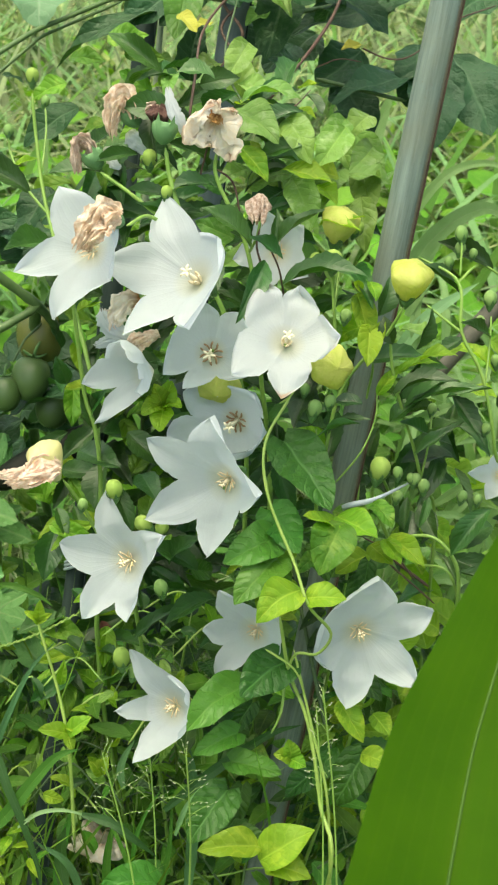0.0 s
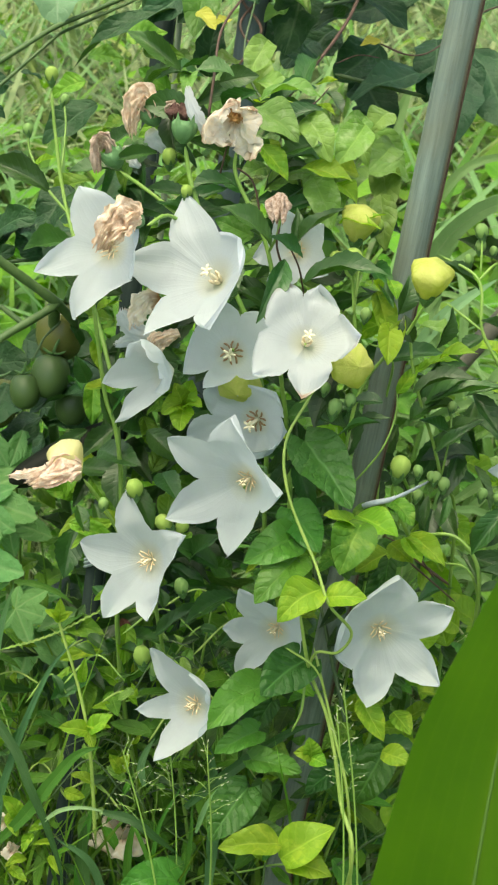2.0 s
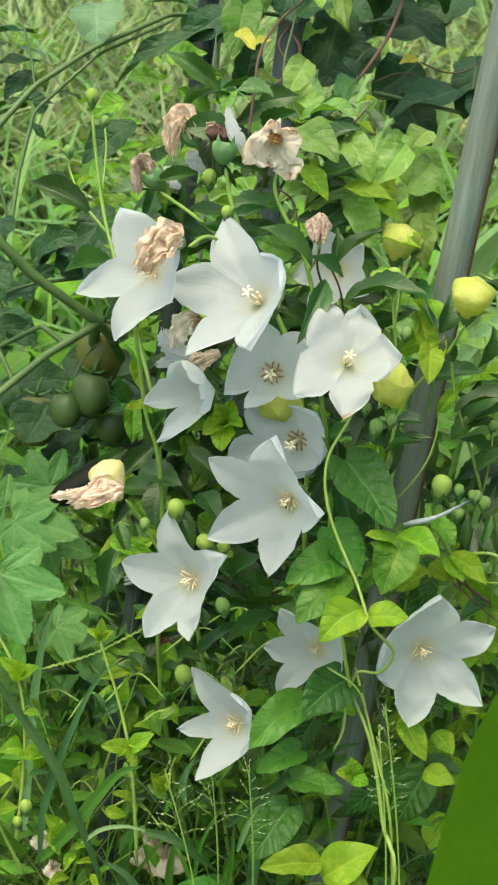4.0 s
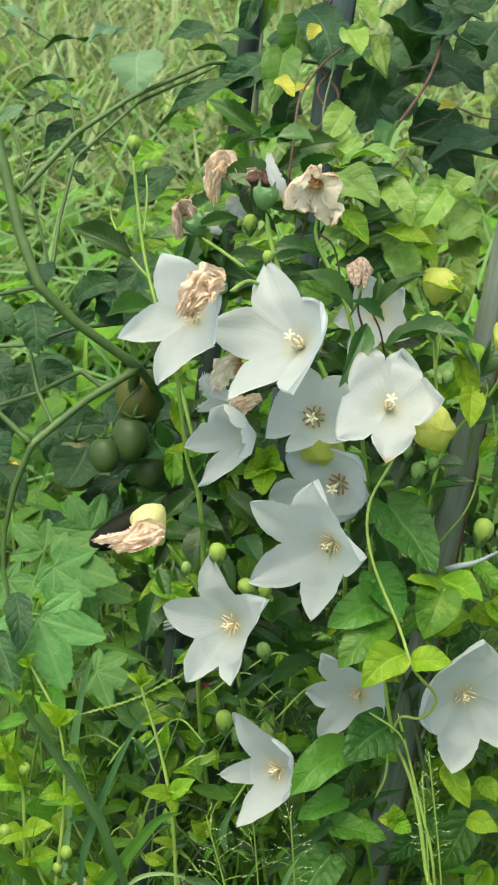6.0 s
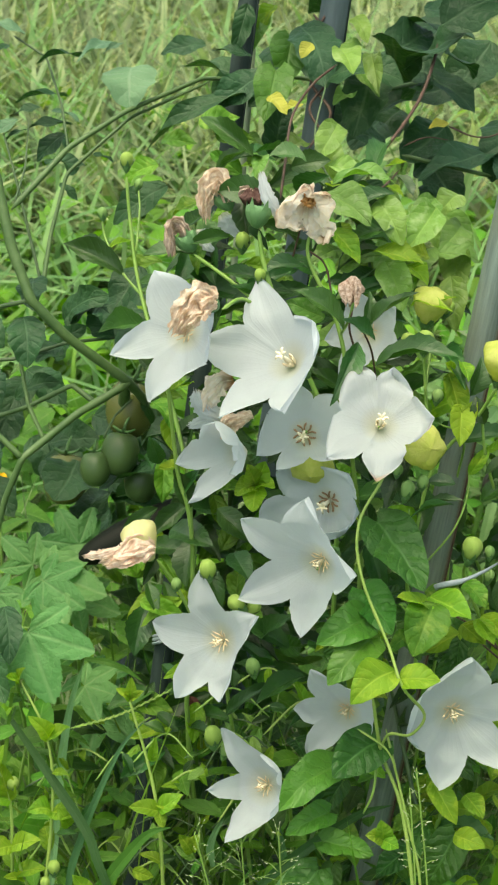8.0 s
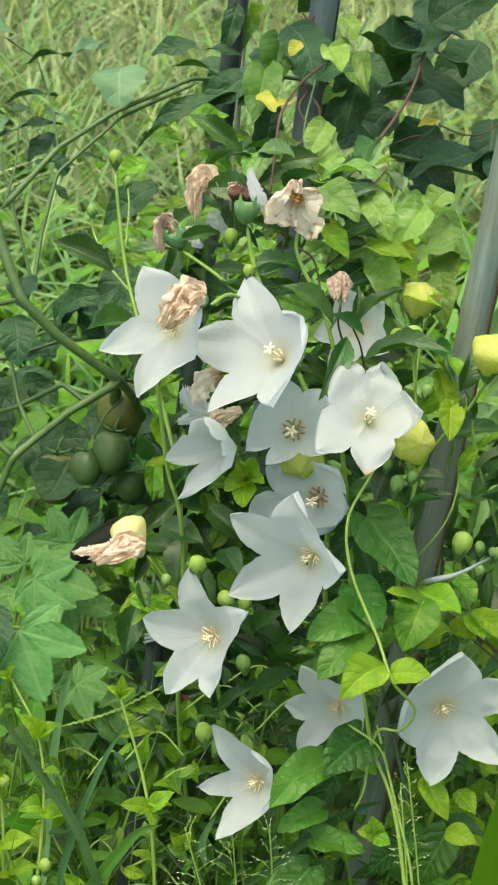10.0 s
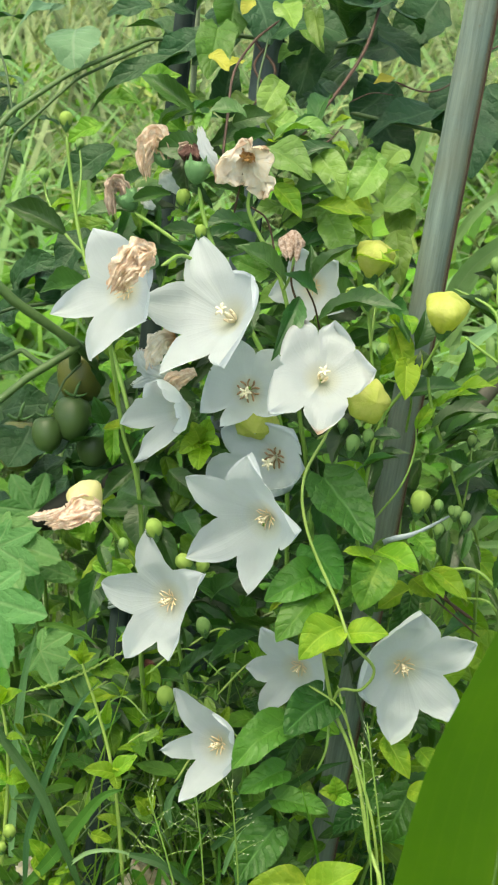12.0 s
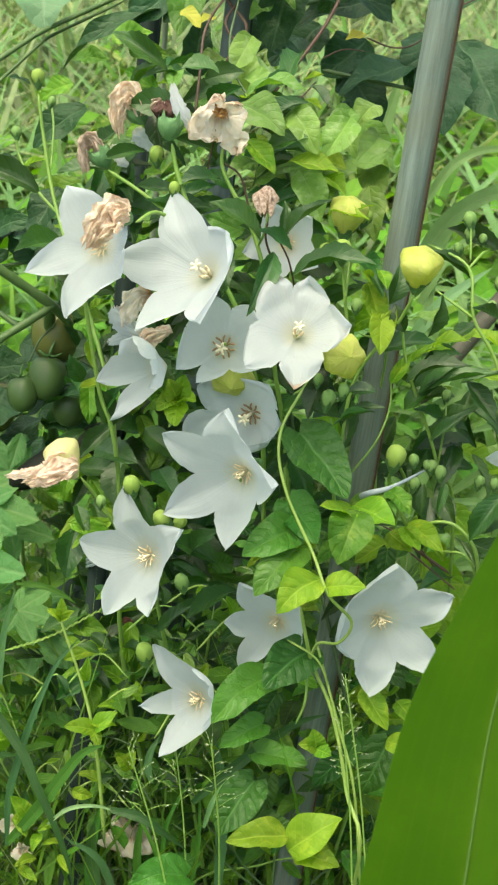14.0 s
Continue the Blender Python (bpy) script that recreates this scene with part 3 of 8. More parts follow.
def corolla_mesh(seed, cup=0.55, reflex=0.15, mat=None, wide=1.0, ruffle=0.05, lobes=EVEN, join=0.5, point=0.9):
    """Five pointed lobes grown together into a wide bell; the radius is 1, the throat at the origin.
    lobes: the angle in degrees and the reach of each; also how far its tip bends forward and how far it is grown together with the next."""
    rng = random.Random(seed)
    verts, uvs, faces = [], [], []
    na, nj, nq = 14, 8, 14
    lobes = sorted((v[0] % 360, v[1], v[2] if len(v) > 2 else 0.0, v[3] if len(v) > 3 else join) for v in lobes)
    for p, (ang, reach, lift, next_join) in enumerate(lobes):
        base = len(verts)
        last_join = lobes[p - 1][3]
        left = (ang - lobes[p - 1][0]) % 360 / 2
        right = (lobes[(p + 1) % 5][0] - ang) % 360 / 2
        tilt, roll_over, keel = rng.uniform(-0.05, 0.06), rng.uniform(-0.10, 0.14), rng.uniform(0.004, 0.012)
        mid = radians(ang)
        for j in range(nj + nq + 1):
            for i in range(na + 1):
                a = i / na * 2 - 1
                side = next_join if a > 0 else last_join
                grown = (next_join + last_join) / 2 * (1 - abs(a)) + side * abs(a)
                rj = 0.03 + 0.97 * grown ** 0.92
                s = min(1.0, grown * j / nj if j <= nj else grown + (1 - grown) * (j - nj) / nq)
                q = min(1.0, max(0.0, (s - grown) / (1 - grown)))
                th = mid + radians(left if a < 0 else right) * a
                r = 0.03 + 0.97 * s ** 0.92
                h = cup * (1 - (1 - s) ** 1.3) - reflex * s ** 3
                if q == 0:
                    x, y = r * math.cos(th), r * math.sin(th)
                    h += 0.05 * a * a * s
                else:
                    c = rj + (reach - rj) * q
                    w = (1 + 0.8 * q) * (1 - q) ** point * (1 + (wide - 1) * min(1, 3 * q)) * (1 + 0.09 * min(1, 4 * q) * noise.noise(Vector((q * 7, seed * 1.7 + (2.3 if a > 0 else 0), p * 4.1))))
                    x = c * math.cos(mid) + w * rj * (math.cos(th) - math.cos(mid))
                    y = c * math.sin(mid) + w * rj * (math.sin(th) - math.sin(mid))
                    h += 0.05 * a * a * s * (1 - q) + (0.09 + roll_over) * q * (1 - q) * a * a - tilt * q * q + lift * q ** 1.4
                h -= keel * math.exp(-((a / 0.16) ** 2)) * min(1, 2 * s)
                h += ruffle * 2.4 * noise.noise(Vector((s * 3 + seed, a * 1.4 * s, p * 3.1))) * s * ((1 - a * a) if q == 0 else min(1, (1 - a * a) + q * 3))
                verts.append((x, y, h))
                uvs.append((i / na, s))
        k = na + 1
        for j in range(nj + nq):
            for i in range(na):
                faces.append((base + j * k + i, base + j * k + i + 1, base + (j + 1) * k + i + 1, base + (j + 1) * k + i))
    o = len(verts)
    verts.append((0, 0, 0.0))
    uvs.append((0.5, 0.0))
    for k in range(15):
        verts.append(ring(0.034, 0.004, 2 * math.pi * k / 15))
        uvs.append((0.5, 0.0))
    faces += [(o, o + 1 + k, o + 1 + (k + 1) % 15) for k in range(15)]
    me = mesh_of("flower", verts, faces, mat or M_PETAL, uvs)
    bm = bmesh.new()
    bm.from_mesh(me)
    bmesh.ops.remove_doubles(bm, verts=bm.verts, dist=0.004)
    bm.to_mesh(me)
    bm.free()
    return me


def join_tubes(name, lines, mat, sides=6):
    verts, faces = [], []
    for pts, r0, r1 in lines:
        me = tube_mesh("tmp", pts, r0, r1, mat, sides=sides, steps=3)
        o = len(verts)
        verts += [v.co.copy() for v in me.vertices]
        faces += [tuple(o + i for i in f.vertices) for f in me.polygons]
        bpy.data.meshes.remove(me)
    return mesh_of(name, verts, faces, mat)


def ring(r, h, ang):
    return (r * math.cos(ang), r * math.sin(ang), h)


PISTIL = join_tubes("pistil", [([(0, 0, 0.0), (0, 0, 0.30)], 0.036, 0.03)] + [([(0, 0, 0.28), ring(0.06, 0.35, a), ring(0.11, 0.345, a)], 0.026, 0.02) for a in [2 * math.pi * k / 5 for k in range(5)]], M_CREAM)
PISTIL_SOFT = join_tubes("pistil", [([(0, 0, 0.0), (0, 0, 0.26)], 0.04, 0.035)] + [([(0, 0, 0.25), ring(0.05, 0.30, a), ring(0.08, 0.28, a)], 0.022, 0.02) for a in [2 * math.pi * k / 5 for k in range(5)]], M_TAN)
STAMEN = join_tubes("stamen", [([ring(0.05, 0.0, d), ring(0.13, 0.09, d * 0.7), ring(0.24, 0.17 + 0.05 * d, d * 1.4)], 0.009, 0.014) for d in (-0.35, 0.3)], M_GOLD)
STAMEN_SPENT = join_tubes("stamen", [([ring(0.05, 0.0, d), ring(0.16, 0.06, d * 0.7), ring(0.26, 0.10, d * 1.4)], 0.016, 0.026) for d in (-0.3, 0.3)], M_SPENT)
STAMEN_FRESH = join_tubes("stamen", [([ring(0.05, 0.0, d), ring(0.10, 0.12, d), ring(0.12, 0.22, d * 1.6)], 0.020, 0.022) for d in (-0.4, 0.35)], M_TAN)


def stamens(ob, fresh, spent=False):
    for k in range(5):
        sub("stamen", STAMEN_SPENT if spent else STAMEN_FRESH if fresh else STAMEN, ob, Matrix.Translation((0, 0, 0.02)) @ Matrix.Rotation(2 * math.pi * (k + 0.5) / 5, 4, "Z") @ Matrix.Scale(0.9 if spent else 0.72, 4))


def sepals_mesh(n=5):
    verts, faces = [], []
    for k in range(n):
        a = 2 * math.pi * k / n
        pts = [(0.38, 0.0, -0.2), (0.70, 0.0, 0.12), (0.80, 0, 0.62)]
        o = len(verts)
        for j, (r, _, h) in enumerate(pts):
            w = (0.26, 0.2, 0.02)[j]
            for sgn, dz in ((-1, 0), (0, 0.06), (1, 0)):
                x, y = r + dz, sgn * w
                verts.append((x * math.cos(a) - y * math.sin(a), x * math.sin(a) + y * math.cos(a), h))
        for j in range(2):
            for i in range(2):
                q = o + j * 3 + i
                faces.append((q, q + 1, q + 4, q + 3))
    # the ovary under them
    o = len(verts)
    prof = [(0.10, -0.90), (0.27, -0.66), (0.45, -0.34), (0.52, -0.04), (0.38, 0.06)]
    for r, h in prof:
        for k in range(10):
            g = r * (1 + 0.06 * math.cos(2 * math.pi * k / 2))
            verts.append(ring(g, h, 2 * math.pi * k / 10))
    for j in range(len(prof) - 1):
        for k in range(10):
            faces.append((o + j * 10 + k, o + j * 10 + (k + 1) % 10, o + (j + 1) * 10 + (k + 1) % 10, o + (j + 1) * 10 + k))
    return mesh_of("calyx", verts, faces, M_CALYX)


CALYX = sepals_mesh()


def flower(plant, at, axis, size, cup=0.5, lobes=EVEN, reflex=0.10, seed=1, worn=False, fresh=False, wide=1.0, ruffle=0.05, join=0.5, point=0.9, spent=False, label=""):
    me = corolla_mesh(seed, cup, reflex, M_PETAL_WORN if worn else M_PETAL, wide, ruffle, lobes, join, point)
    ob = put("flower", me, plant, axis_pose(at, axis, 0, size), label)
    sub("pistil", PISTIL if fresh or spent else PISTIL_SOFT, ob, Matrix.Translation((0, 0, 0.02)) @ Matrix.Scale(1.2 if spent else 0.92 if fresh else 0.7, 4))
    stamens(ob, fresh, spent)
    sub("calyx", CALYX, ob, Matrix.Translation((0, 0, -0.17)) @ Matrix.Scale(0.22, 4))
    return ob


def bud_mesh(mat, seed, tall=1.1, star=0.10, point=0.25, taper=0.0, pear=0.0):
    verts, faces, uvs = [], [], []
    nr, ns = 9, 20
    for j in range(nr + 1):
        f = j / nr
        pol = math.pi * f
        for k in range(ns):
            a = 2 * math.pi * k / ns
            r = math.sin(pol) ** 0.85 * (1 + star * math.cos(5 * a) * f ** 0.7) + 0.02 * noise.noise(Vector((a, f * 4, seed)))
            if taper:
                g = min(int(f * 9), 8)
                edge = (0.22, 0.42, 0.60, 0.74, 0.86, 0.95, 1.0, 0.93, 0.62, 0.03)
                r = edge[g] + (edge[g + 1] - edge[g]) * (f * 9 - g)
                r *= 1 + star * math.cos(5 * a) * f
                verts.append(ring(r, (-1 + 2 * min(1, f * 1.08) ** 0.9) * tall + (0.10 if j == nr else 0), a))
                uvs.append((k / ns, f * 0.7))
                continue
            r *= 1 - pear * (1 - f) ** 1.2
            h = -math.cos(pol) * tall + (point * max(0, f - 0.8) * 5 * 0.3)
            verts.append(ring(max(r, 0.015), h, a))
            uvs.append((k / ns, f * 0.7))
    for j in range(nr):
        for k in range(ns):
            faces.append((j * ns + k, j * ns + (k + 1) % ns, (j + 1) * ns + (k + 1) % ns, (j + 1) * ns + k))
    return mesh_of("bud", verts, faces, mat, uvs)


BUDS = {"green": bud_mesh(M_BUD, 1, 1.12, 0.08, 0.3, pear=0.3), "lime": bud_mesh(M_BUD_LIME, 2, 1.05, 0.09, 0.2, pear=0.42), "yellow": bud_mesh(M_BUD_YELLOW, 3, 1.05, 0.14, 0.5, 0.5), "cream": bud_mesh(M_BUD_CREAM, 3, 1.15, 0.12, 0.5, 0.4)}


def bud(plant, at, axis, size, kind="green", spin=0.0, label=""):
    ob = put("bud", BUDS[kind], plant, axis_pose(at, axis, spin, size), label)
    sub("calyx", CALYX, ob, Matrix.Translation((0, 0, -0.66)) @ Matrix.Scale({"green": 1.22, "lime": 1.12, "yellow": 0.85, "cream": 0.7}[kind], 4))
    return ob


def dried_mesh(seed, mat, profile, rough=0.3):
    """A collapsed, crumpled bell of length 1 along z, ragged at its mouth."""
    verts, faces, uvs = [], [], []
    ns, nr = 60, 20
    for j in range(nr + 1):
        f = j / nr
        x = f * (len(profile) - 1)
        i = min(int(x), len(profile) - 2)
        r0 = profile[i] + (profile[i + 1] - profile[i]) * (x - i)
        for k in range(ns):
            a = 2 * math.pi * k / ns
            ca, sa = math.cos(a), math.sin(a)
            n1 = noise.noise(Vector((ca * 1.6 + seed, sa * 1.6, f * 2.0)))
            n2 = abs(noise.noise(Vector((ca * 3.6, sa * 3.6 + seed, f * 1.3 + seed))))
            n3 = abs(noise.noise(Vector((ca * 8, sa * 8 + seed, f * 5))))
            lobe = abs(math.sin(2.5 * a + seed + 1.2 * f))
            r = r0 * (0.62 + rough * (2.0 * n1 + 2.6 * n2 + 0.9 * n3) + 0.35 * lobe * f)
            h = f * (0.72 + 0.4 * lobe) + 0.35 * rough * f * n1 + 0.3 * rough * n3
            verts.append((r * ca + 0.25 * f * f * math.sin(seed), r * sa, h))
            uvs.append((k / ns, f))
    for j in range(nr):
        for k in range(ns):
            faces.append((j * ns + k, j * ns + (k + 1) % ns, (j + 1) * ns + (k + 1) % ns, (j + 1) * ns + k))
    return mesh_of("dried_flower", verts, faces, mat, uvs)


def dried(plant, at, axis, length, mat, profile, seed, rough=0.3, flat=1.0, calyx=0.0, label=""):
    ob = put("dried_flower", dried_mesh(seed, mat, profile, rough), plant, axis_pose(at, axis, seed * 40.0, length) @ Matrix.Diagonal((1, flat, 1, 1)), label)
    if calyx:
        sub("calyx", CALYX, ob, Matrix.Scale(calyx, 4))
    return ob


def pod_mesh():
    verts, faces, ns = [], [], 30
    prof = ((0.14, -1.15), (0.42, -0.98), (0.72, -0.62), (0.90, -0.18), (0.94, 0.18), (0.84, 0.42), (0.62, 0.50), (0.30, 0.42), (0.05, 0.36))
    for r, h in prof:
        for k in range(ns):
            a = 2 * math.pi * k / ns
            verts.append(ring(r * (1 + 0.05 * math.cos(10 * a)), h, a))
    for j in range(len(prof) - 1):
        for k in range(ns):
            faces.append((j * ns + k, j * ns + (k + 1) % ns, (j + 1) * ns + (k + 1) % ns, (j + 1) * ns + k))
    for k in range(5):   # short pointed sepals round the rim
        a, o = 2 * math.pi * k / 5, len(verts)
        for da, r, h in ((-0.34, 0.90, 0.22), (0.0, 1.0, 0.18), (0.34, 0.90, 0.22), (-0.14, 0.92, 0.72), (0.14, 0.92, 0.72), (0.0, 0.98, 1.10)):
            verts.append(ring(r, h, a + da))
        faces += [(o, o + 1, o + 3), (o + 1, o + 4, o + 3), (o + 1, o + 2, o + 4), (o + 3, o + 4, o + 5)]
    return mesh_of("seed_pod", verts, faces, M_POD)


POD = pod_mesh()


def seed_pod(plant, at, axis, size):
    """A green ribbed cup with five pointed sepals, left when the bloom has gone."""
    return put("seed_pod", POD, plant, axis_pose(at, axis, 20, size))


def wilted(plant, at, axis, size, cup, lobes, mat, seed, reflex=0.3, ruffle=0.3, limp=1.0, label=""):
    """A bloom gone limp, its lobes hanging and creased."""
    me = corolla_mesh(seed, cup, reflex, mat, 1.2, ruffle, lobes, 0.62, 0.6)
    for v in me.vertices:
        p = v.co.copy()
        v.co += (noise.noise_vector(p * 2.3 + Vector((seed, 0, 0))) * 0.22 + noise.noise_vector(p * 7 + Vector((0, seed, 0))) * 0.10) * min(1, p.length * 1.6) * limp
    ob = put("dried_flower", me, plant, axis_pose(at, axis, 0, size), label)
    stamens(ob, False)
    return ob


def shred(plant, pts, width, mat, seed, crumple=0.5, name="dried_flower", label=""):
    """A withered, folded strip of petal along a line."""
    line = curve_points(pts, 16)
    n, na = len(line), 26
    verts, faces, uvs = [], [], []
    for i, c in enumerate(line):
        t = i / (n - 1)
        d = (line[min(i + 1, n - 1)] - line[max(i - 1, 0)]).normalized()
        s = d.cross(FRONT).normalized()
        k = s.cross(d)
        w = width * 0.46 * (0.45 + 0.75 * math.sin(math.pi * min(1, t * 0.9 + 0.08))) * (1 + 0.35 * noise.noise(Vector((t * 6, seed, 0))))
        for a in range(na + 1):
            f = a / na * 2 - 1
            fold = noise.noise(Vector((f * 2.2 + seed + t * 1.5, t * 3.4, 0))) * 1.2 + noise.noise(Vector((f * 4.5 + seed - t * 2, t * 7, 2))) * 0.7
            crimp = abs(noise.noise(Vector((f * 5 + seed, t * 2.2, 7)))) - abs(noise.noise(Vector((f * 11 + seed, t * 6, 9)))) * 0.6
            rag = width * 0.5 * (noise.noise(Vector((f * 4, seed, 5))) + 0.5 * noise.noise(Vector((f * 13, seed, 5)))) * max(0, t - 0.65) * 2.4
            e = abs(f) ** 4 * 0.3 * noise.noise(Vector((t * 16, seed + (3 if f > 0 else 0), 1)))
            verts.append(c + s * (w * (f * (1 + e) + crumple * 0.35 * noise.noise(Vector((f * 3, t * 7, seed))))) - k * (w * (crumple * (1.35 * fold + 0.45 * crimp) + 0.5 * f * f)) + d * rag)
            uvs.append((a / na, t * 0.95))
    for i in range(n - 1):
        for a in range(na):
            q = i * (na + 1) + a
            faces.append((q, q + 1, q + na + 2, q + na + 1))
    return put(name, mesh_of(name, verts, faces, mat, uvs), plant, label=label)


def leaves_along(plant, pts, key, step, length, ratio, seed, start=0.25):
    """Leaves growing out of a stem at even steps."""
    rng = random.Random(seed)
    line = curve_points(pts, 8)
    gone, nxt, total = 0.0, step, sum((line[i + 1] - line[i]).length for i in range(len(line) - 1))
    for i in range(len(line) - 1):
        gone += (line[i + 1] - line[i]).length
        if gone > nxt and start * total < gone < 0.82 * total:
            nxt = gone + step * rng.uniform(0.6, 1.3)
            a = rng.uniform(0, 2 * math.pi)
            ln = rng.uniform(*length)
            out = Vector((math.cos(a), 0.7 * math.sin(a), rng.uniform(-0.25, 0.6))).normalized()
            leaf(plant, key, line[i], line[i] + out * ln, ln * rng.uniform(*ratio), (rng.uniform(-0.4, 0.4), rng.uniform(0.3, 0.8), 0.7))


# ---- ground, field and undergrowth ----
def ground_mesh():
    xs = [-250, -60, -15, -5, *[k * 0.08 for k in range(-25, 26)], 5, 15, 60, 250]
    ys = [-250, -60, -15, -4, *[-1.5 + k * 0.1 for k in range(0, 70)], 9, 20, 60, 250]
    verts = [(x, y, 0.02 * noise.noise(Vector((x * 5, y * 5, 0))) + 0.008 * noise.noise(Vector((x * 25, y * 25, 3))) if abs(x) < 4 else 0.0) for y in ys for x in xs]
    k = len(xs)
    faces = [(j * k + i, j * k + i + 1, (j + 1) * k + i + 1, (j + 1) * k + i) for j in range(len(ys) - 1) for i in range(k - 1)]
    return mesh_of("ground", verts, faces, M_SOIL)


tagged(new("ground", ground_mesh()), "dark brown garden soil with green turf round the bed", "ground", kind="structure")


def scatter_blades(name, mat, count, region, height, width, lean, seed, bend=0.6):
    """Many thin bent blades in one mesh. region gives x, y, z of each root."""
    rng = np.random.RandomState(seed)
    segs = 5
    root = region(rng, count)
    h = rng.uniform(*height, count)
    w = rng.uniform(*width, count)
    az = rng.uniform(0, 2 * np.pi, count)
    ln = rng.uniform(*lean, count)
    face = az + np.pi / 2 + rng.uniform(-0.5, 0.5, count)
    verts = np.zeros((count, segs + 1, 2, 3))
    uvs = np.zeros((count, segs + 1, 2, 2))
    for j in range(segs + 1):
        t = j / segs
        out = ln * h * t ** (1 + bend)
        up = h * (t - 0.35 * ln * t ** 2.4)
        c = root + np.stack([np.cos(az) * out, np.sin(az) * out, up], 1)
        half = (w * (0.55 + 0.45 * min(1, t * 4)) * (1 - t ** 2.5) / 2)[:, None] * np.stack([np.cos(face), np.sin(face), 0.25 * np.sin(az * 3)], 1)
        verts[:, j, 0], verts[:, j, 1] = c - half, c + half
        uvs[:, j, 0], uvs[:, j, 1] = (0, t), (1, t)
    k = (segs + 1) * 2
    base = np.arange(count)[:, None] * k
    quad = np.concatenate([base + [2 * j, 2 * j + 1, 2 * j + 3, 2 * j + 2] for j in range(segs)], 1).reshape(-1, 4)
    me = mesh_of(name, verts.reshape(-1, 3).tolist(), quad.tolist(), mat, uvs.reshape(-1, 2))
    return tagged(new(name, me), kind="stuff")


def scatter_leaves(name, mat, count, region, length, ratio, seed, tilt=0.6):
    """Many small pointed leaves in one mesh."""
    rng = random.Random(seed)
    nrng = np.random.RandomState(seed)
    pts = region(nrng, count)
    verts, faces, uvs = [], [], []
    rows = 5
    for p in pts:
        ln, wd = rng.uniform(*length), rng.uniform(*ratio)
        az = rng.uniform(0, 2 * math.pi)
        pit = rng.uniform(-0.5, 0.6)
        y = Vector((math.cos(az) * math.cos(pit), math.sin(az) * math.cos(pit), math.sin(pit)))
        z = Vector((rng.uniform(-tilt, tilt), rng.uniform(-tilt, tilt) - 0.25, 1))
        z = (z - y * z.dot(y)).normalized()
        x = y.cross(z)
        o, c = len(verts), Vector(p)
        droop = rng.uniform(0.05, 0.35)
        for j in range(rows + 1):
            t = j / rows
            w = outline("ovate", min(max(t, 0.01), 0.99)) * ln * wd
            for i in (-1, 0, 1):
                q = c + y * (t * ln) + x * (i * w) + z * ((abs(i) * w * 0.35) - droop * ln * t * t)
                verts.append(q)
                uvs.append((0.5 + i * 0.5, t))
        for j in range(rows):
            for i in (0, 1):
                a = o + j * 3 + i
                faces.append((a, a + 1, a + 4, a + 3))
    me = mesh_of(name, verts, faces, mat, uvs)
    return tagged(new(name, me), kind="stuff")


def wedge(y0, y1, z0, z1, half=0.34, power=1.0):
    """Roots over a strip that widens away from the path."""
    def region(rng, n):
        y = y0 + (y1 - y0) * rng.uniform(0, 1, n) ** power
        x = rng.uniform(-1, 1, n) * (0.16 + half * (y + 0.73))
        return np.stack([x, y, rng.uniform(z0, z1, n)], 1)
    return region


tagged(scatter_blades("field_grass", M_FIELD, 11000, wedge(1.3, 5.5, 0.0, 0.02, 0.32, 1.3), (0.2, 0.55), (0.008, 0.028), (0.3, 1.3), 3), "tall yellow-green meadow grass bending in all directions", "grass")
def around(rng, n):
    """Roots all round the bed, outside the strip before the path."""
    p = np.stack([rng.uniform(-6, 6, n), rng.uniform(-5, 10, n), 0 * rng.uniform(0, 1, n)], 1)
    near = (np.hypot(p[:, 0], p[:, 1] + 0.35) < 0.95) | ((np.abs(p[:, 0]) < 0.18 + 0.33 * (p[:, 1] + 0.73)) & (p[:, 1] > 0) & (p[:, 1] < 5.4))
    p[near] += np.stack([np.sign(p[near, 0]) * (1.2 + 0.33 * np.maximum(p[near, 1], 0)), 0 * p[near, 0], 0 * p[near, 0]], 1)
    return p


tagged(scatter_blades("meadow_grass", M_FIELD, 42000, around, (0.14, 0.42), (0.008, 0.024), (0.3, 1.3), 31), "rough green meadow grass all round the garden bed", "grass")
tagged(scatter_blades("dry_grass", M_STRAW, 2600, wedge(1.5, 5.5, 0.0, 0.05, 0.32, 1.3), (0.25, 0.55), (0.003, 0.009), (0.4, 1.5), 13), "straw-coloured dry grass stalks in the meadow", "grass")
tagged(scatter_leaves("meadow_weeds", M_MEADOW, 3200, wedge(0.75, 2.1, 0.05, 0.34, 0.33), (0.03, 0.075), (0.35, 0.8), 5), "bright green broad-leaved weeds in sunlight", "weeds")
tagged(scatter_blades("tall_grass", M_TALL, 1500, wedge(0.7, 2.6, 0.0, 0.05, 0.33), (0.3, 0.62), (0.007, 0.018), (0.3, 1.2), 23), "pale green long-bladed grass arching behind the plants", "grass")
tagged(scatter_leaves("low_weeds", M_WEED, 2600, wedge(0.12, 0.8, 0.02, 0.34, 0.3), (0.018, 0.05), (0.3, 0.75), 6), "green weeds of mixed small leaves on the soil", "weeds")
tagged(scatter_leaves("ground_cover", M_COVER, 1700, lambda rng, n: np.stack([rng.uniform(-0.30, 0.22, n), rng.uniform(-0.05, 0.22, n), rng.uniform(0.08, 0.46, n)], 1), (0.012, 0.034), (0.2, 0.55), 16), "small-leaved green weeds crowding round the stems", "weeds")
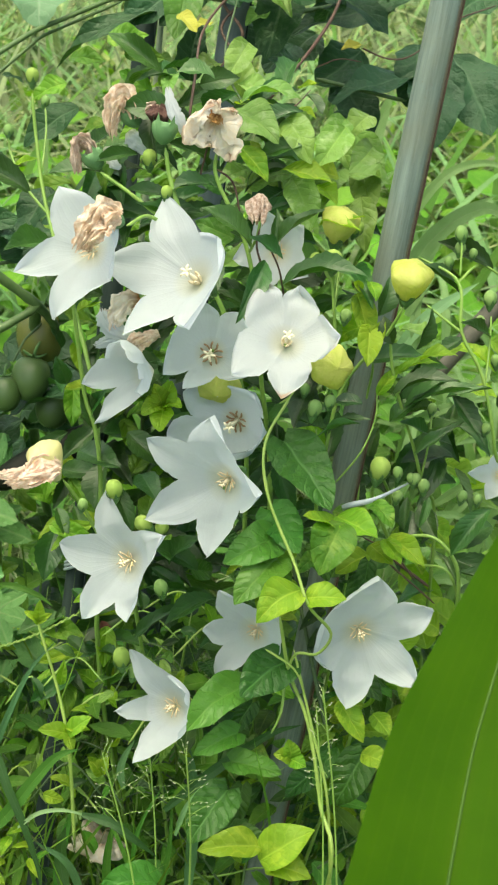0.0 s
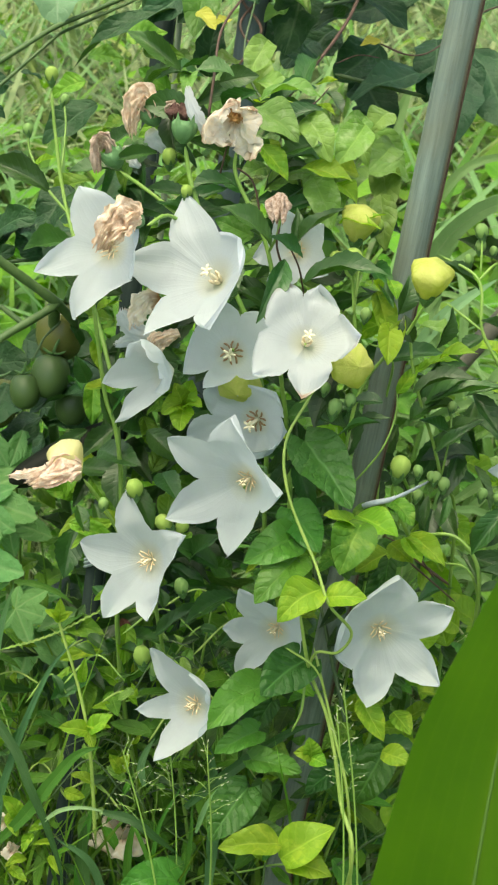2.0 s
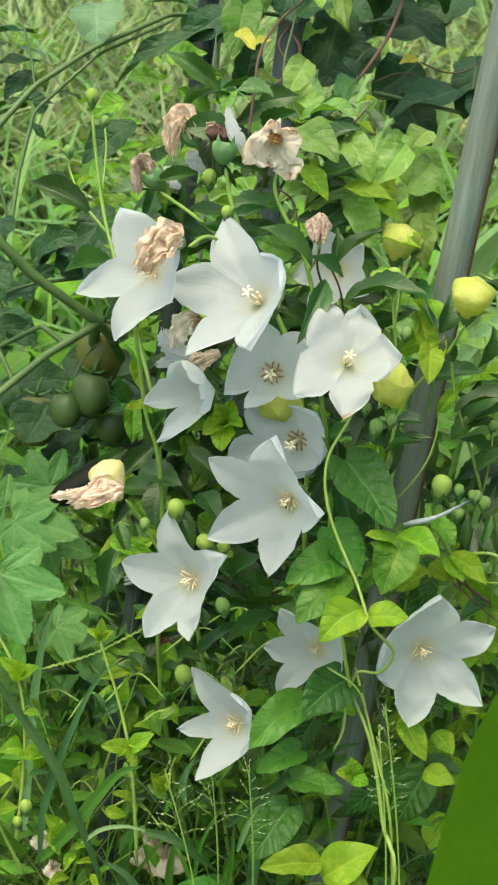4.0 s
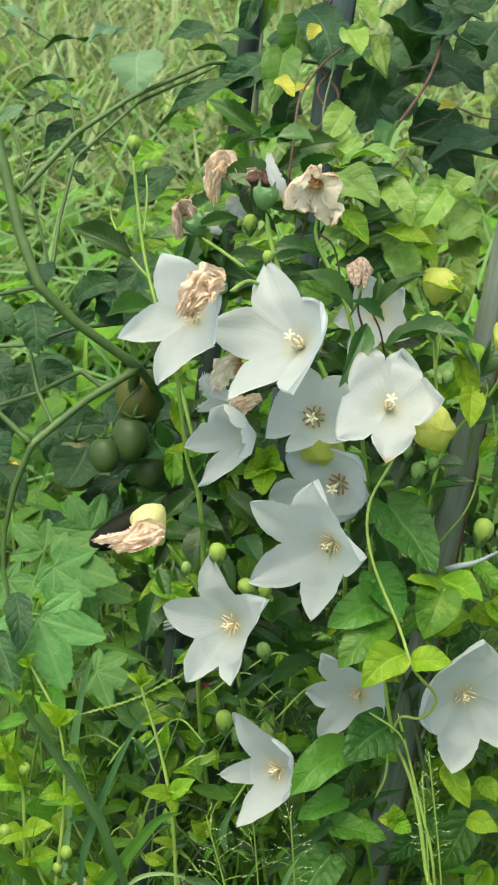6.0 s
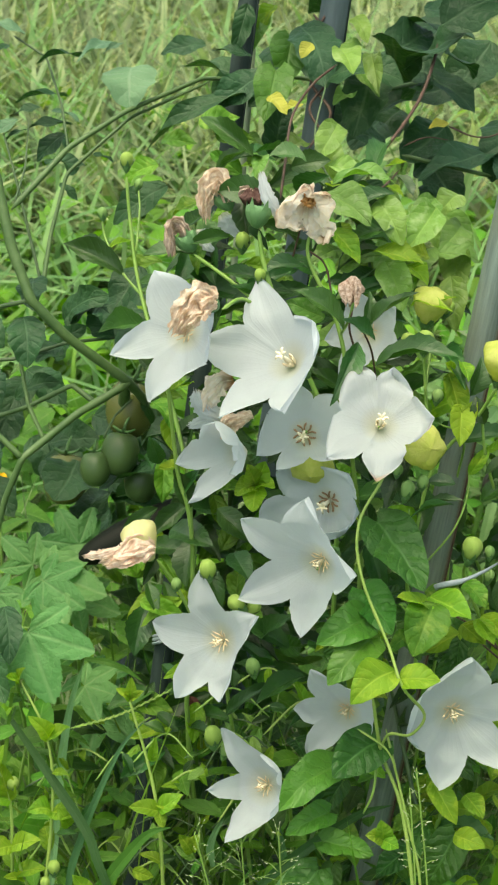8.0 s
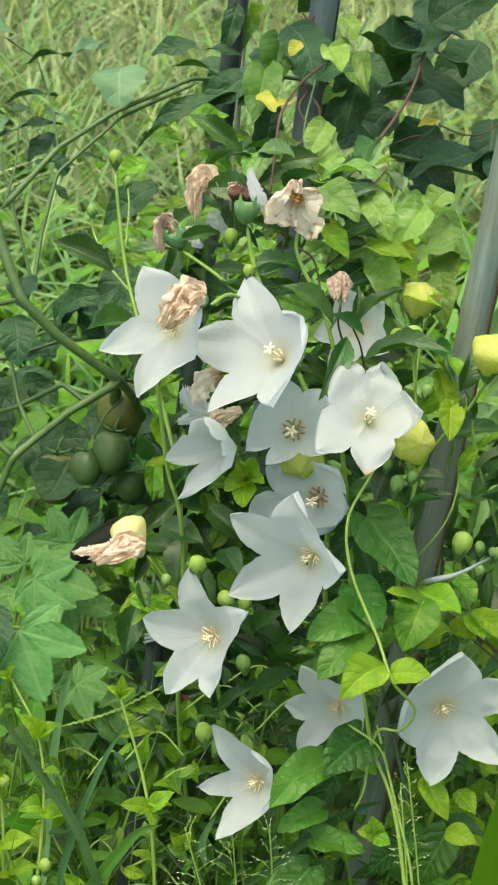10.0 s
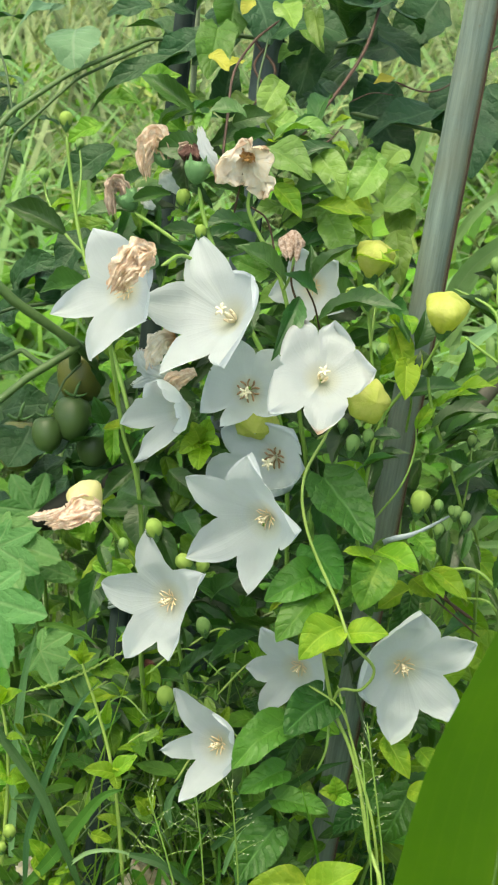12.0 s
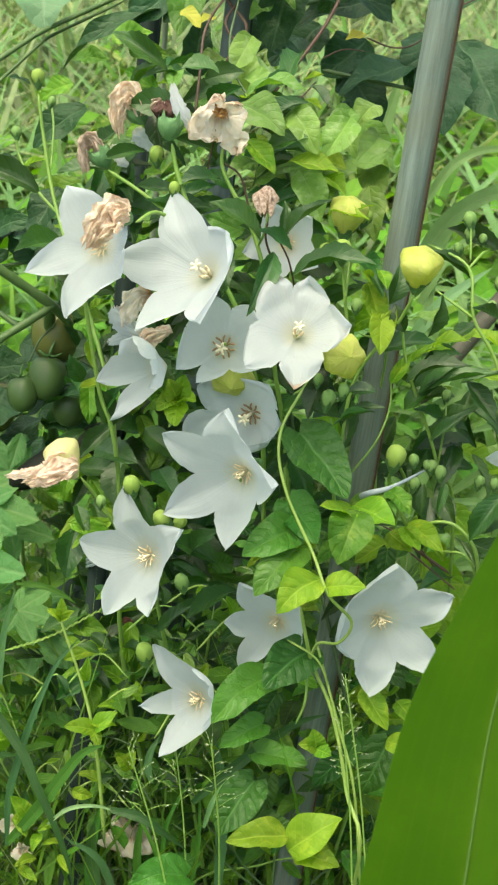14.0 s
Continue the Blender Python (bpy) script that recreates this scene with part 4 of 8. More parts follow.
tagged(scatter_blades("fine_grass", M_FIELD, 900, lambda rng, n: np.stack([rng.uniform(-0.30, 0.12, n), rng.uniform(-0.08, 0.2, n), 0 * rng.uniform(0, 1, n)], 1), (0.18, 0.5), (0.0015, 0.0045), (0.2, 0.9), 18), "thin bright grass among the weed stems", "grass")
tagged(scatter_blades("wild_grass", M_THIN, 420, lambda rng, n: np.stack([rng.uniform(-0.30, 0.06, n), rng.uniform(-0.09, 0.06, n), 0 * rng.uniform(0, 1, n)], 1), (0.34, 0.58), (0.002, 0.0055), (0.15, 0.75), 19), "tangled thin grass standing before the weeds", "grass")
tagged(scatter_blades("low_grass", M_FIELD, 1500, wedge(0.1, 0.9, 0.0, 0.05, 0.3), (0.12, 0.4), (0.002, 0.006), (0.2, 1.0), 8), "thin green grass among the weeds", "grass")


# ---- stakes ----
def stake(name, a, b, radius, mat, label, seam, up=0.5):
    """A straight tube through a and b, down into the soil."""
    a, b = Vector(a), Vector(b)
    d = (a - b).normalized()
    foot = b - d * ((b.z + 0.05) / d.z)
    top = a + d * up
    ln = (top - foot).length
    verts, faces, ns = [], [], 36
    prof = [(radius, 0), (radius, ln - 0.002), (radius * 0.93, ln), (radius * 0.8, ln), (radius * 0.8, ln - 0.05)]
    for r, h in prof:
        for k in range(ns):
            verts.append(ring(r * (1 + (0.012 if k % 3 == 0 else 0)), h, 2 * math.pi * k / ns))
    for j in range(len(prof) - 1):
        for k in range(ns):
            faces.append((j * ns + k, j * ns + (k + 1) % ns, (j + 1) * ns + (k + 1) % ns, (j + 1) * ns + k))
    ob = thing(name, foot, label, "stake")
    m = axis_pose(foot, d)
    put("tube", mesh_of("tube", verts, faces, mat), ob, m)
    if seam:
        put("seam", tube_mesh("seam", [(0.0083 * radius / 0.0086, -0.0026, 0.0), (0.0083 * radius / 0.0086, -0.0026, ln - 0.01)], 0.0009, 0.0009, seam, steps=12), ob, m, "raised weld seam along the tube")
    return ob


stake("garden_stake", (0.0789, 0.0683, 0.7612), (0.0449, 0.0206, 0.4706), 0.0086, M_PIPE, "weathered grey steel tube stake with rust down one edge", M_BROWN)
stake("garden_stake", (-0.0833, 0.2211, 0.7713), (-0.1095, 0.0370, 0.4000), 0.0064, M_POST, "dark grey coated steel post behind the flowers", M_POST)
stake("garden_stake", (-0.0278, 0.2557, 0.7913), (-0.0627, 0.1734, 0.3974), 0.0092, M_POST_BLUE, "blue-grey post wound with brown vines", M_POST)


cane = new("plant_cane", tube_mesh("plant_cane", [(-0.0835, 0.1753, 0.5744), (-0.0767, 0.2319, 0.7246), (-0.0749, 0.2990, 0.8525)], 0.0023, 0.0019, plain_mat("pale_cane", (0.20, 0.27, 0.16), (0.30, 0.36, 0.24), 90, 0.6), sides=12))
tagged(cane, "pale green dry stalk standing beside the dark post", "stalk")


# ---- balloon flower plants ----
plant = thing("balloon_flower_plant", (0.0, 0.03, 0.0), "balloon flower plant with open white star flowers, buds and withered blooms", "flower")
ROOT = Vector((0.0, 0.03, 0.0))

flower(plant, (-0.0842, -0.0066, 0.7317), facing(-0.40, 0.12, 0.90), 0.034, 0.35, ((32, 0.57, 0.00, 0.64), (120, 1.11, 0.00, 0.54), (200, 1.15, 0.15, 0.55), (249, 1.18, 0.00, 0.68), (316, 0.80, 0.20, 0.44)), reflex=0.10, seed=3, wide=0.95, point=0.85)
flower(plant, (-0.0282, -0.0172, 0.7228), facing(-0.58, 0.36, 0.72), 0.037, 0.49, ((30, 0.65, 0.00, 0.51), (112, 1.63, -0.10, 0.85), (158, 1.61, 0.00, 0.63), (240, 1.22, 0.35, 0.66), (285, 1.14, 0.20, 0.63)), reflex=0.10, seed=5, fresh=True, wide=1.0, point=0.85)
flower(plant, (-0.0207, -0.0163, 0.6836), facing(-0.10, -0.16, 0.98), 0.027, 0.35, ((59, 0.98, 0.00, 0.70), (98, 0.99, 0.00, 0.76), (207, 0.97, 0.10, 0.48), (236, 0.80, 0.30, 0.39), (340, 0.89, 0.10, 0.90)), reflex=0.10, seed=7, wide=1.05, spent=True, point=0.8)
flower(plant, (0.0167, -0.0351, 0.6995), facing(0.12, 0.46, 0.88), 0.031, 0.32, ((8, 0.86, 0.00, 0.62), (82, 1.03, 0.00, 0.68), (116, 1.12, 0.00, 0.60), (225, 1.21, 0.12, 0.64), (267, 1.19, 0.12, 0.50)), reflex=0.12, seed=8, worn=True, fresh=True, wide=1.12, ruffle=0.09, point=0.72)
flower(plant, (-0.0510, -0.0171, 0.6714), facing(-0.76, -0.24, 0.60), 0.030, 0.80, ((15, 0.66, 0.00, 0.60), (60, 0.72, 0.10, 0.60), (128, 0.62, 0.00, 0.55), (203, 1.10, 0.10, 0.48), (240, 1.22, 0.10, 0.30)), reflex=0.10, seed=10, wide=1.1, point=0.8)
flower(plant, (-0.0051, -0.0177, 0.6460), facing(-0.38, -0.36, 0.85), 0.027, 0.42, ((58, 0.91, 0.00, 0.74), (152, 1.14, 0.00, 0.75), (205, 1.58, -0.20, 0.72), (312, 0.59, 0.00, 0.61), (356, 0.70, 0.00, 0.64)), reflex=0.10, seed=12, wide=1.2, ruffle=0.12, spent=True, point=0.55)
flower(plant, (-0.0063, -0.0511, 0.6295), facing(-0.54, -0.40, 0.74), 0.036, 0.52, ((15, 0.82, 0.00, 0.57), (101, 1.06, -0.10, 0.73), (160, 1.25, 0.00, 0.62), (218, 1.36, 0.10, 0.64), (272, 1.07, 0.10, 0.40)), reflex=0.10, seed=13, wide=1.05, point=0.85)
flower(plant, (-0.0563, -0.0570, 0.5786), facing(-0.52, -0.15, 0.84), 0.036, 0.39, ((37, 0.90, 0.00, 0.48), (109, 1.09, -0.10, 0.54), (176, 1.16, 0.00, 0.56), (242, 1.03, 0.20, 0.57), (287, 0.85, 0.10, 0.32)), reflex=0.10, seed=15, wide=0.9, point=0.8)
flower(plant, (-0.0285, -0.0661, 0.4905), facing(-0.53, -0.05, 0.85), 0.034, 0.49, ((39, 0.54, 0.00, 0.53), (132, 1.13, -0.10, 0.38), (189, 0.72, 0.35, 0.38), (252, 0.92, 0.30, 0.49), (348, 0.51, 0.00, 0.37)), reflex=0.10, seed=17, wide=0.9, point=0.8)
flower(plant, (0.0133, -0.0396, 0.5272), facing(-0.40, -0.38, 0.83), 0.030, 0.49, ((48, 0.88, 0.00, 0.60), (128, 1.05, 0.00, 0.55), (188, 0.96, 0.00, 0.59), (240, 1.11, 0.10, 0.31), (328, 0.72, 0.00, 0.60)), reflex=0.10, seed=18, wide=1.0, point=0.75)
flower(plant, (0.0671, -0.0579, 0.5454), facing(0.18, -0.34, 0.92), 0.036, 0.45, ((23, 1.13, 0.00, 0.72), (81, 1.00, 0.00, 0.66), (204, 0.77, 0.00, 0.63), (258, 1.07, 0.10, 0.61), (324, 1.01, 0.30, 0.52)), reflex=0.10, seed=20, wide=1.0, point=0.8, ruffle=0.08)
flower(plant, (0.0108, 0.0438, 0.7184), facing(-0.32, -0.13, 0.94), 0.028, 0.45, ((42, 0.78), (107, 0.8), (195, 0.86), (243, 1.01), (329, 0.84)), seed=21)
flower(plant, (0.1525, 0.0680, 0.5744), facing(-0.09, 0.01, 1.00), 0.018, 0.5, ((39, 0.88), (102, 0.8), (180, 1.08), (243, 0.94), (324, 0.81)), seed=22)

# withered blooms
wilted(plant, (-0.0277, 0.0477, 0.7878), facing(-0.01, -0.60, 0.80), 0.0175, 0.75, ((35, 0.75), (92, 0.70), (205, 0.85), (258, 0.72), (298, 1.15)), M_DRY_PALE, 2, limp=1.25, label="cream faded bloom with a brown heart")
shred(plant, [(-0.0703, 0.0609, 0.7812), (-0.0725, 0.0645, 0.7877), (-0.0782, 0.0667, 0.7919), (-0.0819, 0.0608, 0.7893), (-0.0836, 0.0599, 0.7799), (-0.0825, 0.0595, 0.7711)], 0.0115, M_DRY, 3, 0.8, label="salmon-brown bloom arching down from its pod")
shred(plant, [(-0.0913, 0.0531, 0.7584), (-0.0952, 0.0543, 0.7679), (-0.0997, 0.0548, 0.7689), (-0.1016, 0.0519, 0.7637), (-0.1000, 0.0498, 0.7525)], 0.008, M_DRY_GREY, 4, 0.9)
shred(plant, [(-0.0687, -0.0195, 0.7561), (-0.0767, -0.0228, 0.7606), (-0.0837, -0.0267, 0.7539), (-0.0899, -0.0279, 0.7414)], 0.0135, M_DRY, 5, 0.6, label="crumpled light brown bloom hanging before a white flower")
shred(plant, [(-0.0694, -0.0208, 0.7580), (-0.0745, -0.0292, 0.7573), (-0.0804, -0.0303, 0.7514), (-0.0861, -0.0290, 0.7415)], 0.0105, M_DRY, 15, 0.7)
dried(plant, (-0.0010, 0.0202, 0.7583), facing(-0.05, -0.9, 0.4), 0.0165, M_DRY_MOTTLED, (0.14, 0.28, 0.32, 0.30, 0.26, 0.14), 6, 0.24)
shred(plant, [(-0.0955, -0.0438, 0.6246), (-0.1046, -0.0481, 0.6274), (-0.1130, -0.0510, 0.6213), (-0.1245, -0.0484, 0.6165)], 0.0115, M_DRY_PINK, 7, 0.5, label="light brown shrivelled bloom with ragged tip")
shred(plant, [(-0.0957, -0.0487, 0.6261), (-0.1021, -0.0545, 0.6262), (-0.1107, -0.0562, 0.6231), (-0.1200, -0.0540, 0.6170)], 0.0085, M_DRY_PINK, 17, 0.6)
bud(plant, (-0.1034, -0.0365, 0.6229), facing(-0.45, 0.8, 0.35), 0.0098, "cream", 20, label="cream-yellow bud with a withered bloom hanging from it")
shred(plant, [(-0.1137, -0.0484, 0.6250), (-0.1197, -0.0517, 0.6237), (-0.1260, -0.0536, 0.6230), (-0.1318, -0.0543, 0.6222)], 0.0048, M_DRY_PINK, 27, 0.4)
shred(plant, [(-0.0604, 0.0009, 0.7042), (-0.0676, -0.0032, 0.7032), (-0.0724, -0.0042, 0.6952), (-0.0737, -0.0052, 0.6874)], 0.012, M_DRY_PALE, 8, 0.5)
shred(plant, [(-0.0491, -0.0076, 0.6888), (-0.0586, -0.0126, 0.6862), (-0.0636, -0.0149, 0.6820), (-0.0622, -0.0154, 0.6751)], 0.009, M_DRY, 9, 0.5)
shred(plant, [(-0.0617, -0.0050, 0.6834), (-0.0722, -0.0051, 0.6875), (-0.0785, -0.0025, 0.6924), (-0.0800, 0.0018, 0.6959)], 0.010, M_PETAL_WORN, 10, 0.12)
shred(plant, [(-0.0636, -0.0013, 0.6798), (-0.0738, -0.0032, 0.6806), (-0.0834, -0.0031, 0.6769)], 0.007, M_PETAL_WORN, 11, 0.12)
dried(plant, (-0.0568, 0.0500, 0.7821), facing(0.0, 0.95, 0.2), 0.0095, M_DRY_DARK, (0.3, 0.4, 0.5, 0.55, 0.35, 0.1), 10, 0.35)
shred(plant, [(-0.0407, 0.0432, 0.7798), (-0.0460, 0.0436, 0.7869), (-0.0503, 0.0470, 0.7931), (-0.0536, 0.0549, 0.8011)], 0.007, M_PETAL_WORN, 12, 0.12)
shred(plant, [(-0.0651, 0.0577, 0.7858), (-0.0620, 0.0564, 0.7895), (-0.0569, 0.0559, 0.7885)], 0.006, M_DRY_GREY, 13, 0.6)
shred(plant, [(-0.0754, 0.0721, 0.7707), (-0.0712, 0.0679, 0.7673), (-0.0642, 0.0669, 0.7611)], 0.010, M_PETAL_WORN, 14, 0.15)
shred(plant, [(-0.0888, 0.0666, 0.7611), (-0.0830, 0.0646, 0.7615), (-0.0777, 0.0666, 0.7609)], 0.005, M_PETAL_WORN, 16, 0.15)
shred(plant, [(-0.0860, 0.0645, 0.7572), (-0.0819, 0.0612, 0.7554), (-0.0783, 0.0621, 0.7528)], 0.005, M_PETAL_WORN, 18, 0.15)

shred(plant, [(-0.0305, 0.0420, 0.7935), (-0.0270, 0.0395, 0.7925), (-0.0245, 0.0385, 0.7890)], 0.0075, M_DRY_BROWN, 23, 0.8)

# seed pods and buds
seed_pod(plant, (-0.0536, 0.0444, 0.7822), facing(0.1, 0.95, 0.25), 0.0074)
seed_pod(plant, (-0.0925, 0.0549, 0.7606), facing(-0.5, 0.75, 0.4), 0.0066)
seed_pod(plant, (-0.0737, 0.0664, 0.7810), facing(-0.6, 0.75, 0.2), 0.0062)
seed_pod(plant, (-0.0737, -0.0126, 0.7522), facing(-0.85, 0.3, 0.4), 0.0056)
for at, ax, s, k in (
    ((-0.0622, 0.0557, 0.7615), (0.0, 0.8, 0.5), 0.0056, "lime"),
    ((-0.0504, 0.0281, 0.7529), (0.0, 0.9, 0.4), 0.0042, "lime"),
    ((-0.1314, 0.0942, 0.7908), (0.0, 0.95, 0.3), 0.0050, "lime"),
    ((-0.1459, 0.0984, 0.7575), (-0.1, 0.95, 0.2), 0.0036, "green"),
    ((-0.1265, 0.1073, 0.7731), (0.3, 0.9, 0.2), 0.0032, "green"),
    ((-0.0670, -0.0484, 0.6159), (-0.1, 0.85, 0.5), 0.0062, "lime"),
    ((-0.0513, -0.0437, 0.5932), (-0.7, 0.5, 0.5), 0.0058, "lime"),
    ((-0.0424, -0.0403, 0.5890), (0.5, 0.6, 0.5), 0.0050, "lime"),
    ((-0.0841, -0.0443, 0.6029), (0.1, 0.9, 0.4), 0.0036, "green"),
    ((-0.0612, -0.0508, 0.5086), (-0.1, 0.9, 0.4), 0.0068, "lime"),
    ((-0.0414, -0.0393, 0.5495), (-0.2, 0.9, 0.4), 0.0052, "green"),
    ((-0.0536, -0.0462, 0.4963), (0.3, 0.9, 0.3), 0.0050, "green"),
):
    bud(plant, at, facing(*ax), s * 0.86, k)
for at, ax, s, k in (
    ((0.0792, 0.0057, 0.7208), (0.05, 0.75, 0.6), 0.0112, "yellow"),
    ((0.0393, -0.0123, 0.6788), (0.4, -0.1, 0.8), 0.0115, "yellow"),
    ((-0.0164, -0.0130, 0.6682), (0.0, -0.8, 0.6), 0.0115, "yellow"),
    ((0.0418, 0.0526, 0.7306), (0.1, 0.8, 0.5), 0.0105, "yellow"),
    ((0.0523, 0.0609, 0.7279), (0.3, 0.8, 0.4), 0.0050, "lime"),
    ((0.0396, 0.0285, 0.7212), (0.0, 0.85, 0.5), 0.0066, "lime"),
    ((0.0317, 0.0417, 0.7142), (-0.2, 0.8, 0.5), 0.0060, "lime"),
    ((0.0344, -0.0236, 0.6586), (0.15, 0.95, 0.3), 0.0052, "green"),
    ((0.0424, -0.0214, 0.6624), (0.1, 0.9, 0.4), 0.0040, "green"),
    ((0.0290, -0.0188, 0.6673), (0.1, 0.9, 0.4), 0.0036, "green"),
    ((0.0485, 0.0190, 0.6938), (0.1, 0.9, 0.4), 0.0040, "green"),
):
    bud(plant, at, facing(*ax), s if k == "yellow" else s * 0.86, k)

# stems of the clump
for pts, r0, r1 in (
    ([ROOT, (-0.0749, 0.0062, 0.4057), (-0.0788, -0.0103, 0.6023), (-0.0881, -0.0073, 0.6490), (-0.0939, -0.0051, 0.6940), (-0.0980, -0.0016, 0.7209)], 0.0026, 0.0014),
    ([(-0.0788, -0.0103, 0.6023), (-0.0871, 0.0076, 0.6552), (-0.1182, 0.0624, 0.7232), (-0.1273, 0.0818, 0.7582), (-0.1308, 0.0897, 0.7827)], 0.0022, 0.0013),
    ([(-0.1182, 0.0624, 0.7232), (-0.1326, 0.0742, 0.7344), (-0.1434, 0.0918, 0.7457), (-0.1456, 0.0964, 0.7539)], 0.0014, 0.0009),
    ([(-0.1231, 0.0744, 0.7448), (-0.1240, 0.0947, 0.7608), (-0.1262, 0.1057, 0.7703)], 0.0012, 0.0008),
    ([ROOT, (0.0020, 0.0440, 0.5133), (-0.0082, 0.0229, 0.6606), (-0.0342, 0.0272, 0.7202), (-0.0484, 0.0394, 0.7527), (-0.0530, 0.0443, 0.7719)], 0.0028, 0.0017),
    ([(-0.0342, 0.0272, 0.7202), (-0.0560, 0.0122, 0.7450), (-0.0669, -0.0093, 0.7478)], 0.0016, 0.0016),
    ([(-0.0329, 0.0287, 0.7229), (-0.0683, 0.0452, 0.7429), (-0.0880, 0.0511, 0.7537)], 0.0017, 0.0015),
    ([ROOT, (0.0169, 0.0362, 0.4991), (0.0041, 0.0234, 0.6613), (-0.0058, 0.0330, 0.7199), (-0.0247, 0.0419, 0.7567), (-0.0261, 0.0443, 0.7713)], 0.0028, 0.0014),
    ([(-0.0058, 0.0330, 0.7199), (-0.0016, 0.0188, 0.7355), (-0.0002, 0.0192, 0.7464)], 0.0013, 0.0013),
    ([ROOT, (-0.0422, -0.0010, 0.3922), (-0.0567, -0.0211, 0.5209), (-0.0592, -0.0504, 0.5710)], 0.0024, 0.0016),
    ([(-0.0567, -0.0211, 0.5209), (-0.0816, -0.0310, 0.5857), (-0.0952, -0.0383, 0.6138)], 0.0018, 0.0014),
    ([ROOT, (-0.0139, -0.0076, 0.4005), (-0.0260, -0.0606, 0.4700), (-0.0318, -0.0672, 0.4890)], 0.0024, 0.0014),
    ([ROOT, (0.0501, 0.0208, 0.4709), (0.0414, 0.0026, 0.5823), (0.0365, -0.0242, 0.6473)], 0.0024, 0.0016),
    ([(0.0414, 0.0026, 0.5823), (0.0488, 0.0161, 0.6475), (0.0699, 0.0140, 0.6844), (0.0776, 0.0041, 0.7076)], 0.0018, 0.0014),
    ([(0.0488, 0.0161, 0.6475), (0.0414, 0.0339, 0.7000), (0.0401, 0.0312, 0.7159)], 0.0016, 0.0012),
    ([(0.0423, 0.0279, 0.6893), (0.0449, 0.0538, 0.7152), (0.0428, 0.0496, 0.7283)], 0.0014, 0.0012),
    ([ROOT, (0.0791, -0.0026, 0.4489), (0.0723, -0.0348, 0.5145), (0.0669, -0.0540, 0.5417)], 0.0022, 0.0014),
    ([ROOT, (0.0766, 0.0387, 0.5231), (0.0835, 0.0129, 0.5794), (0.0749, -0.0083, 0.6135)], 0.0020, 0.0013),
    ([(-0.0032, 0.0179, 0.5693), (-0.0086, -0.0463, 0.6186), (-0.0104, -0.0554, 0.6290)], 0.0016, 0.0014),
    ([(-0.0082, 0.0229, 0.6606), (-0.0195, -0.0114, 0.6814), (-0.0202, -0.0180, 0.6861)], 0.0016, 0.0014),
    ([(0.0041, 0.0234, 0.6613), (0.0156, -0.0273, 0.6933), (0.0167, -0.0377, 0.7015)], 0.0016, 0.0014),
    ([(-0.0803, -0.0011, 0.6394), (-0.0682, -0.0094, 0.6550), (-0.0606, -0.0130, 0.6691)], 0.0016, 0.0014),
):
    stem(plant, pts, r0 * 0.60, r1 * 0.66)
    if len(pts) > 3:
        leaves_along(plant, pts, "flower_leaf", 0.017, (0.022, 0.040), (0.26, 0.38), int(r0 * 1e5) + len(pts))
        leaves_along(plant, pts, "young", 0.040, (0.012, 0.022), (0.35, 0.5), int(r1 * 1e5) + len(pts))

